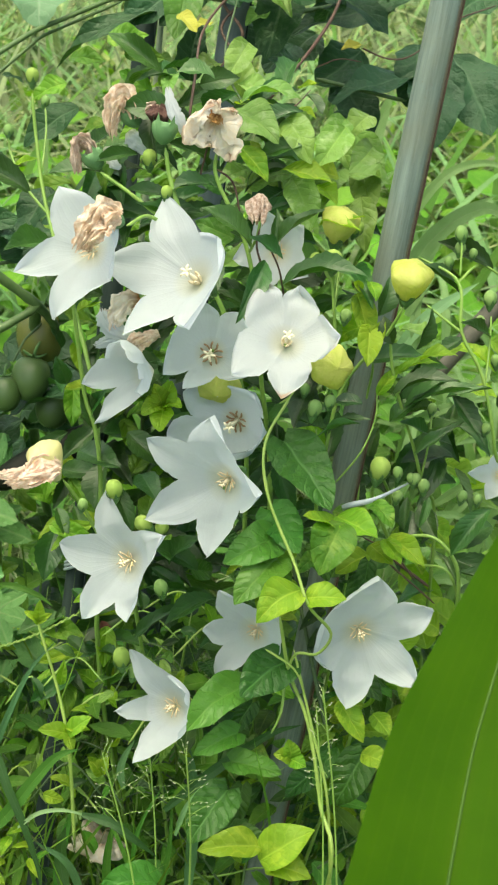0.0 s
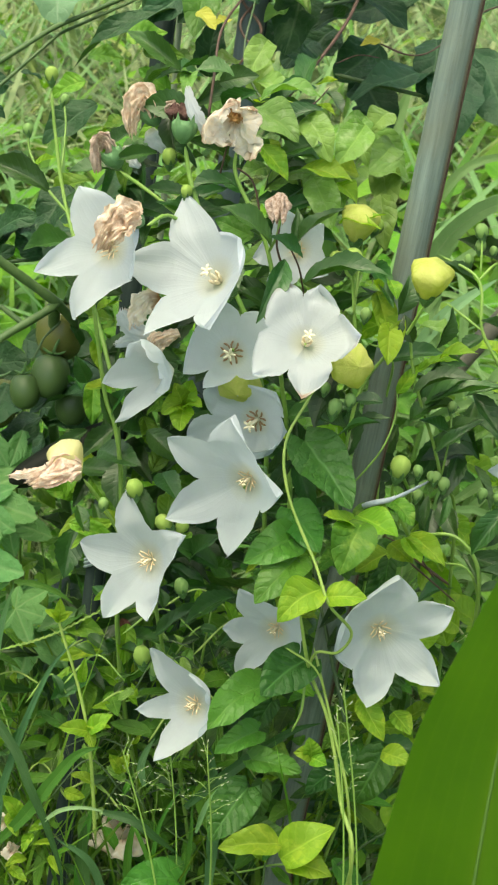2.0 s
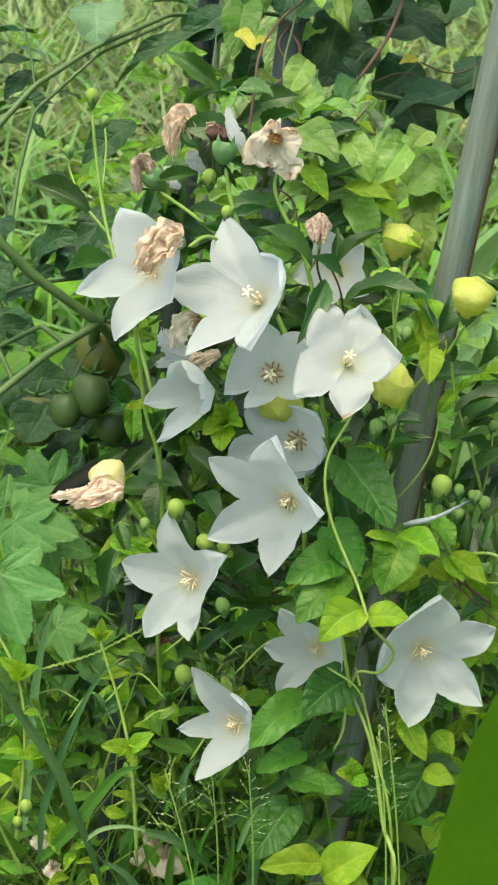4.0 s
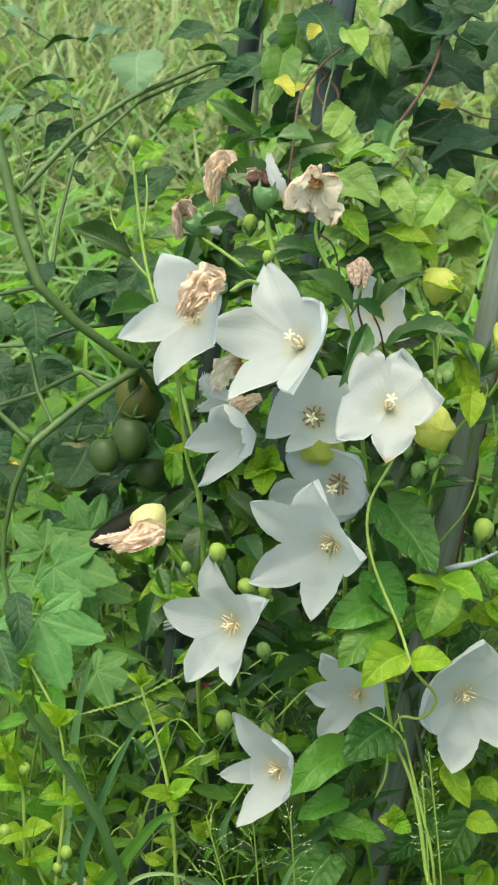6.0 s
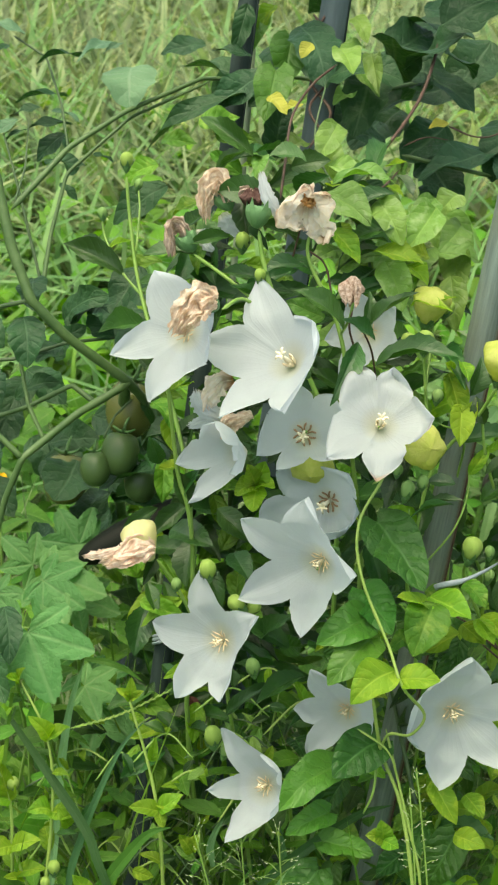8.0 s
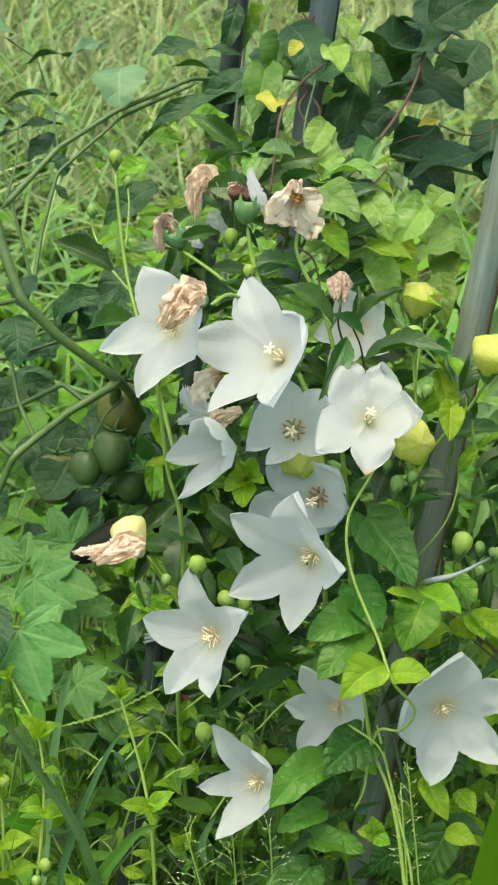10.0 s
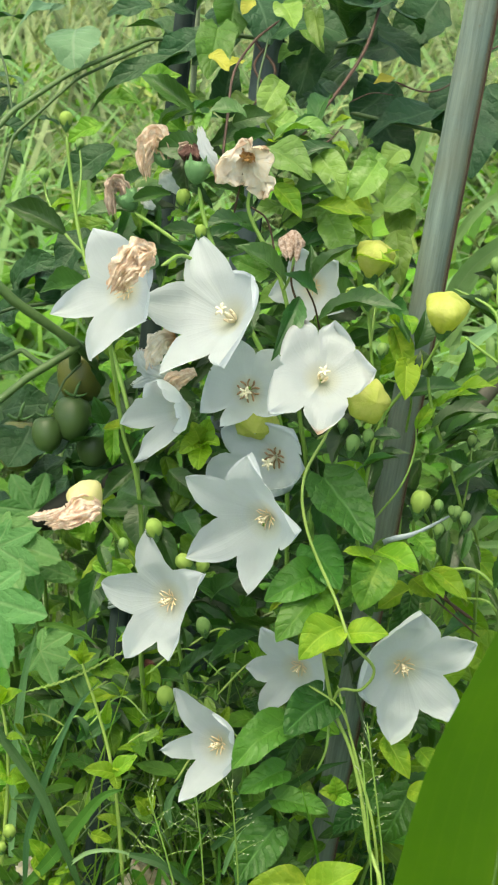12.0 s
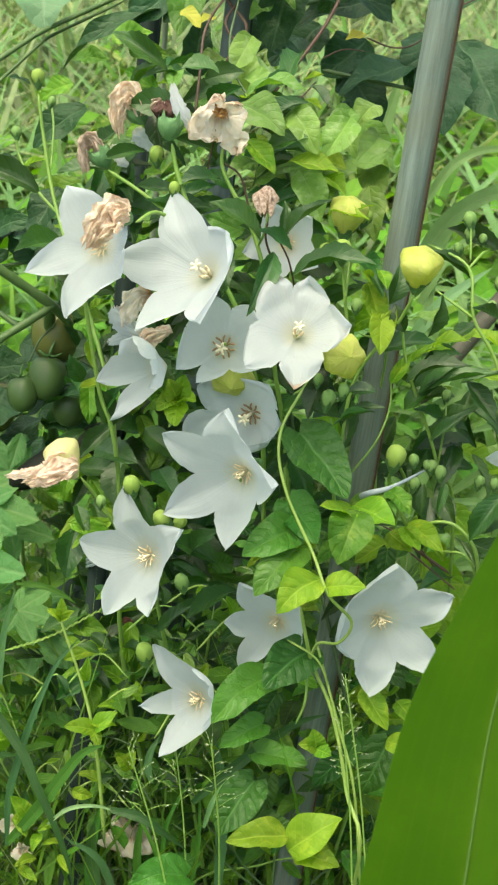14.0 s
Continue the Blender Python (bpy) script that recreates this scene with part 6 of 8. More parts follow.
for key, b, t, w, n in (
    ("mid_heart", (-0.0496, 0.2639, 0.8254), (-0.0508, 0.2377, 0.8013), 0.0282, (0.1, 0.35, 0.90)),
    ("vine", (-0.0099, 0.2514, 0.8178), (0.0109, 0.2285, 0.7972), 0.0122, (-0.2, 0.40, 0.90)),
    ("vine", (-0.0044, 0.2559, 0.8255), (-0.0215, 0.2386, 0.8208), 0.0143, (0.0, 0.60, 0.80)),
    ("vine", (-0.0194, 0.1750, 0.7596), (-0.0179, 0.1792, 0.7933), 0.0213, (0.1, 0.40, 0.90)),
    ("vine", (-0.0108, 0.2633, 0.8406), (0.0003, 0.2438, 0.8277), 0.0129, (0.0, 0.50, 0.80)),
    ("vine", (-0.0667, 0.2046, 0.7575), (-0.0674, 0.2012, 0.7772), 0.0128, (0.1, 0.40, 0.90)),
    ("young", (0.0146, 0.1307, 0.7353), (0.0456, 0.1176, 0.7320), 0.0166, (0.0, 0.60, 0.80)),
    ("vine", (0.0320, 0.1636, 0.7525), (0.0517, 0.1396, 0.7300), 0.0211, (0.1, 0.40, 0.90)),
    ("vine", (0.0508, 0.1636, 0.7499), (0.0720, 0.1397, 0.7275), 0.0204, (-0.1, 0.40, 0.90)),
    ("vine", (-0.0701, 0.2806, 0.8382), (-0.0775, 0.2529, 0.8122), 0.0168, (0.1, 0.40, 0.90)),
    ("young", (-0.0623, 0.2829, 0.8417), (-0.0711, 0.2598, 0.8246), 0.0110, (0.0, 0.50, 0.80)),
    ("vine", (-0.0774, 0.2220, 0.7705), (-0.0581, 0.2060, 0.7634), 0.0107, (0.0, 0.50, 0.80)),
    ("young", (-0.0755, 0.2035, 0.7567), (-0.0608, 0.1940, 0.7624), 0.0078, (0.0, 0.60, 0.80)),
    ("vine", (-0.0341, 0.2141, 0.7713), (-0.0524, 0.1975, 0.7679), 0.0142, (0.0, 0.60, 0.80)),
    ("vine", (-0.0533, 0.1920, 0.7533), (-0.0363, 0.1753, 0.7451), 0.0140, (0.0, 0.50, 0.80)),
    ("vine", (-0.0165, 0.1764, 0.7618), (0.0094, 0.1692, 0.7706), 0.0110, (0.0, 0.60, 0.80)),
    ("vine", (-0.0079, 0.2519, 0.7969), (-0.0215, 0.2338, 0.7900), 0.0130, (0.0, 0.50, 0.80)),
    ("young", (0.0160, 0.2019, 0.7629), (0.0294, 0.1929, 0.7698), 0.0070, (0.0, 0.60, 0.70)),
    ("young", (0.0168, 0.1962, 0.7520), (0.0290, 0.1824, 0.7498), 0.0063, (0.0, 0.60, 0.70)),
    ("young", (-0.0197, 0.1212, 0.7756), (0.0107, 0.0896, 0.7595), 0.024, (0.2, 0.55, 0.8)),
    ("vine", (0.0091, 0.1285, 0.7678), (0.0255, 0.0965, 0.7511), 0.018, (-0.2, 0.5, 0.8)),
    ("vine", (0.0439, 0.1389, 0.7653), (0.0283, 0.1062, 0.7479), 0.020, (0.1, 0.4, 0.9)),
    ("vine", (0.0614, 0.1413, 0.7488), (0.0468, 0.1134, 0.7400), 0.018, (0.2, 0.4, 0.9)),
    ("young", (0.0413, 0.0933, 0.7450), (0.0155, 0.0849, 0.7510), 0.014, (0.0, 0.6, 0.8)),
    ("vine", (-0.0155, 0.1581, 0.8008), (-0.0277, 0.1258, 0.7842), 0.020, (0.1, 0.3, 0.9)),
    ("mid_heart", (-0.0559, 0.2023, 0.8191), (-0.0590, 0.1672, 0.7973), 0.026, (0.1, 0.3, 0.9)),
    ("vine", (-0.0172, 0.1900, 0.8375), (-0.0074, 0.1619, 0.8280), 0.020, (0.1, 0.4, 0.9)),
    ("vine", (0.0012, 0.1891, 0.8356), (0.0080, 0.1562, 0.8175), 0.013, (-0.3, 0.3, 0.9)),
    ("vine", (-0.0201, 0.1360, 0.7818), (0.0064, 0.1241, 0.7805), 0.014, (0.0, 0.7, 0.7)),
    ("vine", (-0.0098, 0.0935, 0.7463), (-0.0273, 0.0690, 0.7437), 0.014, (0.0, 0.5, 0.8)),
    ("vine", (-0.0609, 0.1574, 0.7797), (-0.0615, 0.1296, 0.7709), 0.010, (0.1, 0.3, 0.9)),
    ("young", (-0.0138, 0.0995, 0.7572), (-0.0004, 0.0858, 0.7529), 0.012, (0.0, 0.5, 0.8)),
    ("young", (0.0289, 0.0904, 0.7401), (0.0417, 0.0658, 0.7368), 0.014, (0.0, 0.5, 0.8)),
    ("vine", (0.0417, 0.1148, 0.7426), (0.0300, 0.0827, 0.7263), 0.022, (0.1, 0.4, 0.9)),
    ("vine", (0.0552, 0.1250, 0.7401), (0.0612, 0.0903, 0.7189), 0.022, (-0.2, 0.4, 0.9)),
    ("vine", (0.0186, 0.1058, 0.7474), (0.0101, 0.0786, 0.7397), 0.014, (0.0, 0.5, 0.8)),
    ("vine", (-0.0196, 0.0719, 0.7859), (0.0093, 0.0498, 0.7744), 0.024, (0.1, 0.6, 0.8)),
    ("vine", (0.0097, 0.0740, 0.7829), (0.0260, 0.0488, 0.7641), 0.021, (-0.2, 0.5, 0.85)),
    ("vine", (0.0423, 0.0877, 0.7762), (0.0260, 0.0606, 0.7585), 0.023, (0.1, 0.5, 0.85)),
    ("vine", (-0.0155, 0.0873, 0.7866), (0.0218, 0.0793, 0.7921), 0.013, (0.0, 0.8, 0.6)),
    ("young", (0.0092, 0.0558, 0.7605), (0.0390, 0.0433, 0.7582), 0.018, (0.0, 0.7, 0.7)),
    ("young", (-0.0142, 0.0605, 0.7693), (0.0038, 0.0435, 0.7550), 0.014, (0.0, 0.6, 0.8)),
    ("vine", (0.0158, 0.0675, 0.7506), (0.0285, 0.0445, 0.7276), 0.023, (-0.1, 0.5, 0.85)),
    ("vine", (0.0552, 0.0979, 0.7326), (0.0596, 0.0715, 0.7057), 0.020, (-0.2, 0.5, 0.85)),
    ("vine", (0.0585, 0.1501, 0.7646), (0.0448, 0.1326, 0.7539), 0.018, (0.1, 0.5, 0.85)),
    ("young", (0.0542, 0.0344, 0.7007), (0.0644, 0.0101, 0.6775), 0.014, (0.1, 0.4, 0.9)),
    ("young", (0.1176, 0.0789, 0.5740), (0.1412, 0.0637, 0.5669), 0.018, (0.0, 0.6, 0.8)),
    ("young", (0.1029, 0.0887, 0.5712), (0.1217, 0.0740, 0.5652), 0.016, (0.0, 0.6, 0.8)),
    ("young", (0.1097, 0.0618, 0.5435), (0.1268, 0.0449, 0.5334), 0.018, (0.0, 0.6, 0.8)),
    ("young", (0.0715, -0.0230, 0.5768), (0.0853, -0.0368, 0.5723), 0.014, (0.0, 0.5, 0.85)),
    ("young", (0.0830, -0.0126, 0.5748), (0.1003, -0.0286, 0.5662), 0.013, (0.1, 0.5, 0.85)),
    ("vine", (0.0496, -0.0234, 0.5971), (0.0771, -0.0367, 0.5933), 0.017, (0.0, 0.6, 0.8)),
    ("dark_heart", (0.0200, -0.0235, 0.6376), (0.0464, -0.0556, 0.6170), 0.032, (0.15, 0.3, 0.95)),
    ("young", (0.0502, -0.0532, 0.6051), (0.0301, -0.0635, 0.6179), 0.011, (0.0, 0.7, 0.7)),
    ("vine", (0.0532, -0.0517, 0.6079), (0.0412, -0.0797, 0.5885), 0.029, (-0.05, 0.35, 0.95)),
    ("young", (0.0506, -0.0418, 0.6051), (0.0740, -0.0640, 0.6060), 0.022, (0.1, 0.5, 0.85)),
    ("vine", (0.0699, -0.0288, 0.6075), (0.0821, -0.0442, 0.6003), 0.013, (0.1, 0.4, 0.9)),
    ("mid_heart", (0.0183, -0.0490, 0.5928), (-0.0073, -0.0691, 0.5879), 0.025, (-0.1, 0.45, 0.85)),
    ("mid_heart", (0.0210, -0.0582, 0.5865), (0.0000, -0.0833, 0.5727), 0.025, (-0.1, 0.4, 0.9)),
    ("young", (0.0347, -0.0780, 0.5815), (0.0095, -0.0964, 0.5694), 0.024, (-0.2, 0.35, 0.95)),
    ("young", (0.0362, -0.0801, 0.5778), (0.0598, -0.0835, 0.5815), 0.017, (0.1, 0.5, 0.85)),
    ("mid_heart", (0.0159, -0.0333, 0.6005), (0.0319, -0.0605, 0.5925), 0.024, (0.0, 0.4, 0.9)),
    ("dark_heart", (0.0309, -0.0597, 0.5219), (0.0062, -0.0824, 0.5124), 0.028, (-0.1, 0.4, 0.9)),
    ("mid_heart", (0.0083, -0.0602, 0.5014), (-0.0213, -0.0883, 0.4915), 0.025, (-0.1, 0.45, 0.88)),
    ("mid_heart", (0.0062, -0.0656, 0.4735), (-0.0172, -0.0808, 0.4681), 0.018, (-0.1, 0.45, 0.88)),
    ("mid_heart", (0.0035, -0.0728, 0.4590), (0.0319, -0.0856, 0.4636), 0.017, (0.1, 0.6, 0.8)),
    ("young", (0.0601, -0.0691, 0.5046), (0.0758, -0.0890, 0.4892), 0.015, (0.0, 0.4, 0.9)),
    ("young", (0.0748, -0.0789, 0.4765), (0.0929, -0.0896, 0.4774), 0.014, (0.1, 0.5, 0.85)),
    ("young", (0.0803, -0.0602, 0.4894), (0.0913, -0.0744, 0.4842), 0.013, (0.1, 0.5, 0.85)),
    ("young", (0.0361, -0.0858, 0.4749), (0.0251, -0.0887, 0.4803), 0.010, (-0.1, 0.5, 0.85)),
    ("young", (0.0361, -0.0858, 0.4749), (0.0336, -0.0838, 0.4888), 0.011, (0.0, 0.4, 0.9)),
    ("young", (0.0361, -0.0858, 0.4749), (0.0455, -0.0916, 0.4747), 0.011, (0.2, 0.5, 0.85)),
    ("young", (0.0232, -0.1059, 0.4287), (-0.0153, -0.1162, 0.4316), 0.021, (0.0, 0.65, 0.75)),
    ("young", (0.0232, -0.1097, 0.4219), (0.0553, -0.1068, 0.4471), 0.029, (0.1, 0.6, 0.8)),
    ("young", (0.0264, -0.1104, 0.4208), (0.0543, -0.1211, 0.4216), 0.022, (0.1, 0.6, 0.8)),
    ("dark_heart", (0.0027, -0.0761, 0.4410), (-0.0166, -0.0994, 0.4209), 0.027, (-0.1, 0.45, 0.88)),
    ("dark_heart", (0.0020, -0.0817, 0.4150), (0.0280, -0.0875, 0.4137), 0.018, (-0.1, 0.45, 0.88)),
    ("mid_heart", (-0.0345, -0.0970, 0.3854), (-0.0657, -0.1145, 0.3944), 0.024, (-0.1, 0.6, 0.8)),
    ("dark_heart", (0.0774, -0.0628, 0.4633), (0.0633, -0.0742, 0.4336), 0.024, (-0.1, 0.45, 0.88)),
    ("yellowed", (-0.0574, 0.1745, 0.8105), (-0.0447, 0.1590, 0.8029), 0.011, (0.0, 0.5, 0.8)),
    ("yellowed", (-0.0391, 0.1729, 0.8071), (-0.0472, 0.1605, 0.8057), 0.008, (0.0, 0.5, 0.8)),
    ("yellowed", (0.0530, 0.2202, 0.7878), (0.0389, 0.2079, 0.7865), 0.008, (0.0, 0.5, 0.8)),
    ("yellowed", (-0.0341, 0.1909, 0.8394), (-0.0410, 0.1857, 0.8303), 0.010, (0.0, 0.5, 0.8)),
):
    if key in ("vine", "heart") and b[2] > 0.66:   # vine leaves above this height take the paler green
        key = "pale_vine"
    leaf(vine, key, b, Vector(b).lerp(Vector(t), 1.0 if key in ("dark_heart", "mid_heart") else 0.9), w * (1.0 if key in ("dark_heart", "mid_heart") else 0.84 if w > 0.018 else 0.95), n)
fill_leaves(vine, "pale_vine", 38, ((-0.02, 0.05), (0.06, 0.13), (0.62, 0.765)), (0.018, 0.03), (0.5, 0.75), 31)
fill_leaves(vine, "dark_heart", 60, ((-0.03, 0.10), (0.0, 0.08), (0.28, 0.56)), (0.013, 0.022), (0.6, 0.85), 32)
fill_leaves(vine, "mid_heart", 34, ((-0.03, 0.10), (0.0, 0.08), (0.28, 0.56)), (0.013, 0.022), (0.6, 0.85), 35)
fill_leaves(vine, "young", 30, ((0.0, 0.09), (-0.01, 0.05), (0.28, 0.5)), (0.012, 0.02), (0.5, 0.7), 34)
for k in range(46):
    f = RNG.random()
    p = Vector((0.0464, 0.0071, 0.5800)).lerp(Vector((0.0269, -0.0611, 0.3859)), f) + SIDE * RNG.uniform(-0.028, 0.03) + RISE * RNG.uniform(-0.01, 0.01) + FRONT * RNG.uniform(0.0, 0.02)
    a = RNG.uniform(-2.6, -0.5)
    ln = RNG.uniform(0.014, 0.026)
    if not off_stake(p + RISE * (0.5 * ln * math.sin(a)), 0.018):
        continue
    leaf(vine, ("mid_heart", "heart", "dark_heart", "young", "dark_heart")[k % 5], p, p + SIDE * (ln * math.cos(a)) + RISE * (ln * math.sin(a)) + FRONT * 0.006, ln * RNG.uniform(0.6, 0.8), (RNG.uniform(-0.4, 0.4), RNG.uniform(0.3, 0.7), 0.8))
fill_leaves(vine, "young", 35, ((0.06, 0.16), (-0.02, 0.05), (0.36, 0.5)), (0.02, 0.032), (0.45, 0.7), 33)

brown = thing("woody_vine", (0.03, 0.16, 0.0), "bare reddish-brown vine shoots climbing past the post", "vine")
for pts, r0, r1 in (
    ([(-0.0091, 0.1278, 0.7668), (-0.0001, 0.1334, 0.7767), (0.0240, 0.1698, 0.8005), (0.0368, 0.2028, 0.8184), (0.0475, 0.2455, 0.8539)], 0.0016, 0.0014),
    ([(-0.0450, 0.1060, 0.7693), (-0.0440, 0.1267, 0.7861), (-0.0422, 0.1494, 0.8062), (-0.0323, 0.1788, 0.8177), (-0.0188, 0.2055, 0.8242)], 0.0012, 0.0010),
    ([(-0.0322, 0.1800, 0.7788), (-0.0209, 0.2156, 0.7910), (-0.0349, 0.2353, 0.8062), (-0.0222, 0.2411, 0.8265), (-0.0364, 0.2611, 0.8422)], 0.0014, 0.0014),
    ([(-0.0192, 0.1922, 0.7798), (-0.0346, 0.2217, 0.7920), (-0.0220, 0.2325, 0.8112), (-0.0356, 0.2474, 0.8278), (-0.0260, 0.2633, 0.8459)], 0.0012, 0.0012),
    ([(-0.0055, 0.1256, 0.7627), (0.0133, 0.1409, 0.7694), (0.0226, 0.1559, 0.7757)], 0.0008, 0.0006),
    ([(0.0531, 0.2194, 0.7862), (0.0711, 0.2167, 0.7811), (0.0866, 0.2190, 0.7850), (0.1101, 0.2496, 0.7984), (0.1406, 0.2763, 0.8048)], 0.0008, 0.0007),
    ([(0.0259, 0.2122, 0.7739), (0.0396, 0.2154, 0.7793), (0.0537, 0.2151, 0.7786)], 0.0006, 0.0005),
    ([(0.0760, 0.0116, 0.5567), (0.0956, -0.0038, 0.5492), (0.1090, -0.0080, 0.5415)], 0.0014, 0.0012),
    ([(-0.0096, 0.0467, 0.7240), (-0.0161, 0.0599, 0.7478), (-0.0259, 0.0640, 0.7553)], 0.0009, 0.0007),
    ([(0.0086, 0.0265, 0.6874), (0.0050, 0.0215, 0.7092), (-0.0012, 0.0160, 0.7303), (-0.0004, 0.0163, 0.7412)], 0.0010, 0.0008),
    ([(0.0158, 0.0298, 0.6932), (0.0114, 0.0200, 0.7168), (0.0056, 0.0163, 0.7307)], 0.0008, 0.0007),
    ([(0.0857, -0.0027, 0.5514), (0.0971, -0.0111, 0.5464), (0.1129, -0.0125, 0.5333)], 0.0008, 0.0007),
    ([(0.0686, 0.0045, 0.5645), (0.0877, -0.0086, 0.5613), (0.1008, -0.0068, 0.5438)], 0.0007, 0.0006),
    ([(-0.0355, 0.0495, 0.7501), (-0.0317, 0.0489, 0.7694), (-0.0298, 0.0436, 0.7804)], 0.0008, 0.0007),
):
    stem(brown, pts, r0 * 0.72, r1 * 0.72, M_BROWN)


# ---- tomato plant ----
def kinked(pts):
    """Straight runs between the nodes of a branch, with short bends at them."""
    p = [Vector(q) for q in pts]
    out = [p[0]]
    for a, b, c in zip(p, p[1:], p[2:]):
        out += [b.lerp(a, 0.26), b.lerp((a + c) / 2, 0.05), b.lerp(c, 0.26)]
    return [*out, p[-1]]


tomato = thing("tomato_plant", (-0.14, 0.16, 0.0), "tomato plant with thick green branches and unripe fruit", "vegetable plant")
TROOT = Vector((-0.12, 0.36, 0.0))
for pts, r0, r1 in (
    ([(-0.2385, 0.1814, 0.8070), (-0.2257, 0.1634, 0.7707), (-0.2085, 0.1377, 0.7193), (-0.1945, 0.1238, 0.6906), (-0.1727, 0.1246, 0.6673), (-0.1377, 0.1338, 0.6366), (-0.1278, 0.1471, 0.6172), (-0.1306, 0.1762, 0.5652)], 0.0040, 0.0040),
    ([(-0.1351, 0.1332, 0.6351), (-0.1647, 0.1125, 0.6215), (-0.1931, 0.0792, 0.6053), (-0.2040, 0.0750, 0.5773), (-0.2107, 0.0701, 0.5474), (-0.2112, 0.0645, 0.5260), (-0.2067, 0.0584, 0.5030)], 0.0031, 0.0016),
    ([(-0.2336, 0.0923, 0.6364), (-0.2120, 0.0855, 0.6201), (-0.1931, 0.0792, 0.6053)], 0.0022, 0.0026),
    ([(-0.1384, 0.1383, 0.6345), (-0.1436, 0.1586, 0.5984), (-0.1562, 0.2211, 0.5036), TROOT], 0.0044, 0.0052),
    ([(-0.2143, 0.1669, 0.7325), (-0.1854, 0.2070, 0.7617), (-0.1542, 0.2405, 0.7778), (-0.1095, 0.2848, 0.7909), (-0.0906, 0.3066, 0.7864)], 0.0030, 0.0018),
    ([(-0.1959, 0.1636, 0.6804), (-0.1947, 0.1899, 0.7089), (-0.1889, 0.2187, 0.7413), (-0.1518, 0.2490, 0.7719), (-0.1038, 0.2845, 0.7893)], 0.0022, 0.0014),
    ([(-0.2383, 0.1345, 0.6744), (-0.2119, 0.1300, 0.6834), (-0.1945, 0.1238, 0.6906)], 0.0018, 0.0022),
    ([(-0.2414, 0.1387, 0.6397), (-0.2094, 0.1424, 0.6420), (-0.1779, 0.1502, 0.6522), (-0.1475, 0.1638, 0.6521)], 0.0018, 0.0016),
    ([(-0.1544, 0.1249, 0.6221), (-0.1719, 0.1337, 0.6306), (-0.2004, 0.1290, 0.6151), (-0.2413, 0.1285, 0.5986)], 0.0026, 0.0020),
    ([(-0.1820, 0.0939, 0.6102), (-0.1947, 0.1078, 0.6277), (-0.2022, 0.1239, 0.6487), (-0.2016, 0.1296, 0.6596)], 0.0020, 0.0016),
    ([(-0.1981, 0.1745, 0.6799), (-0.2081, 0.1918, 0.7036), (-0.2205, 0.2125, 0.7341), (-0.2340, 0.2368, 0.7609)], 0.0017, 0.0010),
    ([(-0.2268, 0.0743, 0.5579), (-0.2126, 0.0740, 0.5551)], 0.0018, 0.0018),
    ([(-0.1872, 0.2159, 0.7572), (-0.1952, 0.2386, 0.7801), (-0.2093, 0.2619, 0.8050), (-0.2338, 0.2762, 0.8144)], 0.0013, 0.0010),
    ([(-0.2149, 0.1781, 0.7324), (-0.2139, 0.2084, 0.7470), (-0.2178, 0.2414, 0.7672)], 0.0012, 0.0008),
    ([(-0.1347, 0.1374, 0.6214), (-0.1433, 0.1226, 0.6161), (-0.1495, 0.1155, 0.6033)], 0.0012, 0.0010),
    ([(0.0277, 0.2782, 0.7485), (0.0583, 0.2758, 0.7436), (0.0897, 0.2832, 0.7359)], 0.0022, 0.0018),
    ([(-0.0162, 0.2782, 0.7903), (0.0171, 0.2998, 0.7874), (0.0555, 0.3355, 0.7892)], 0.0026, 0.0022),
    ([(-0.0785, 0.3161, 0.7773), (-0.0500, 0.2813, 0.7965), (-0.0165, 0.2800, 0.7936)], 0.0022, 0.0020),
):
    pts = kinked(pts)
    stem(tomato, pts, r0 * (0.86 if r0 > 0.0030 else 0.66), r1 * 0.72, M_TOMATO_STEM if r0 > 0.0018 else M_STEM_DARK)
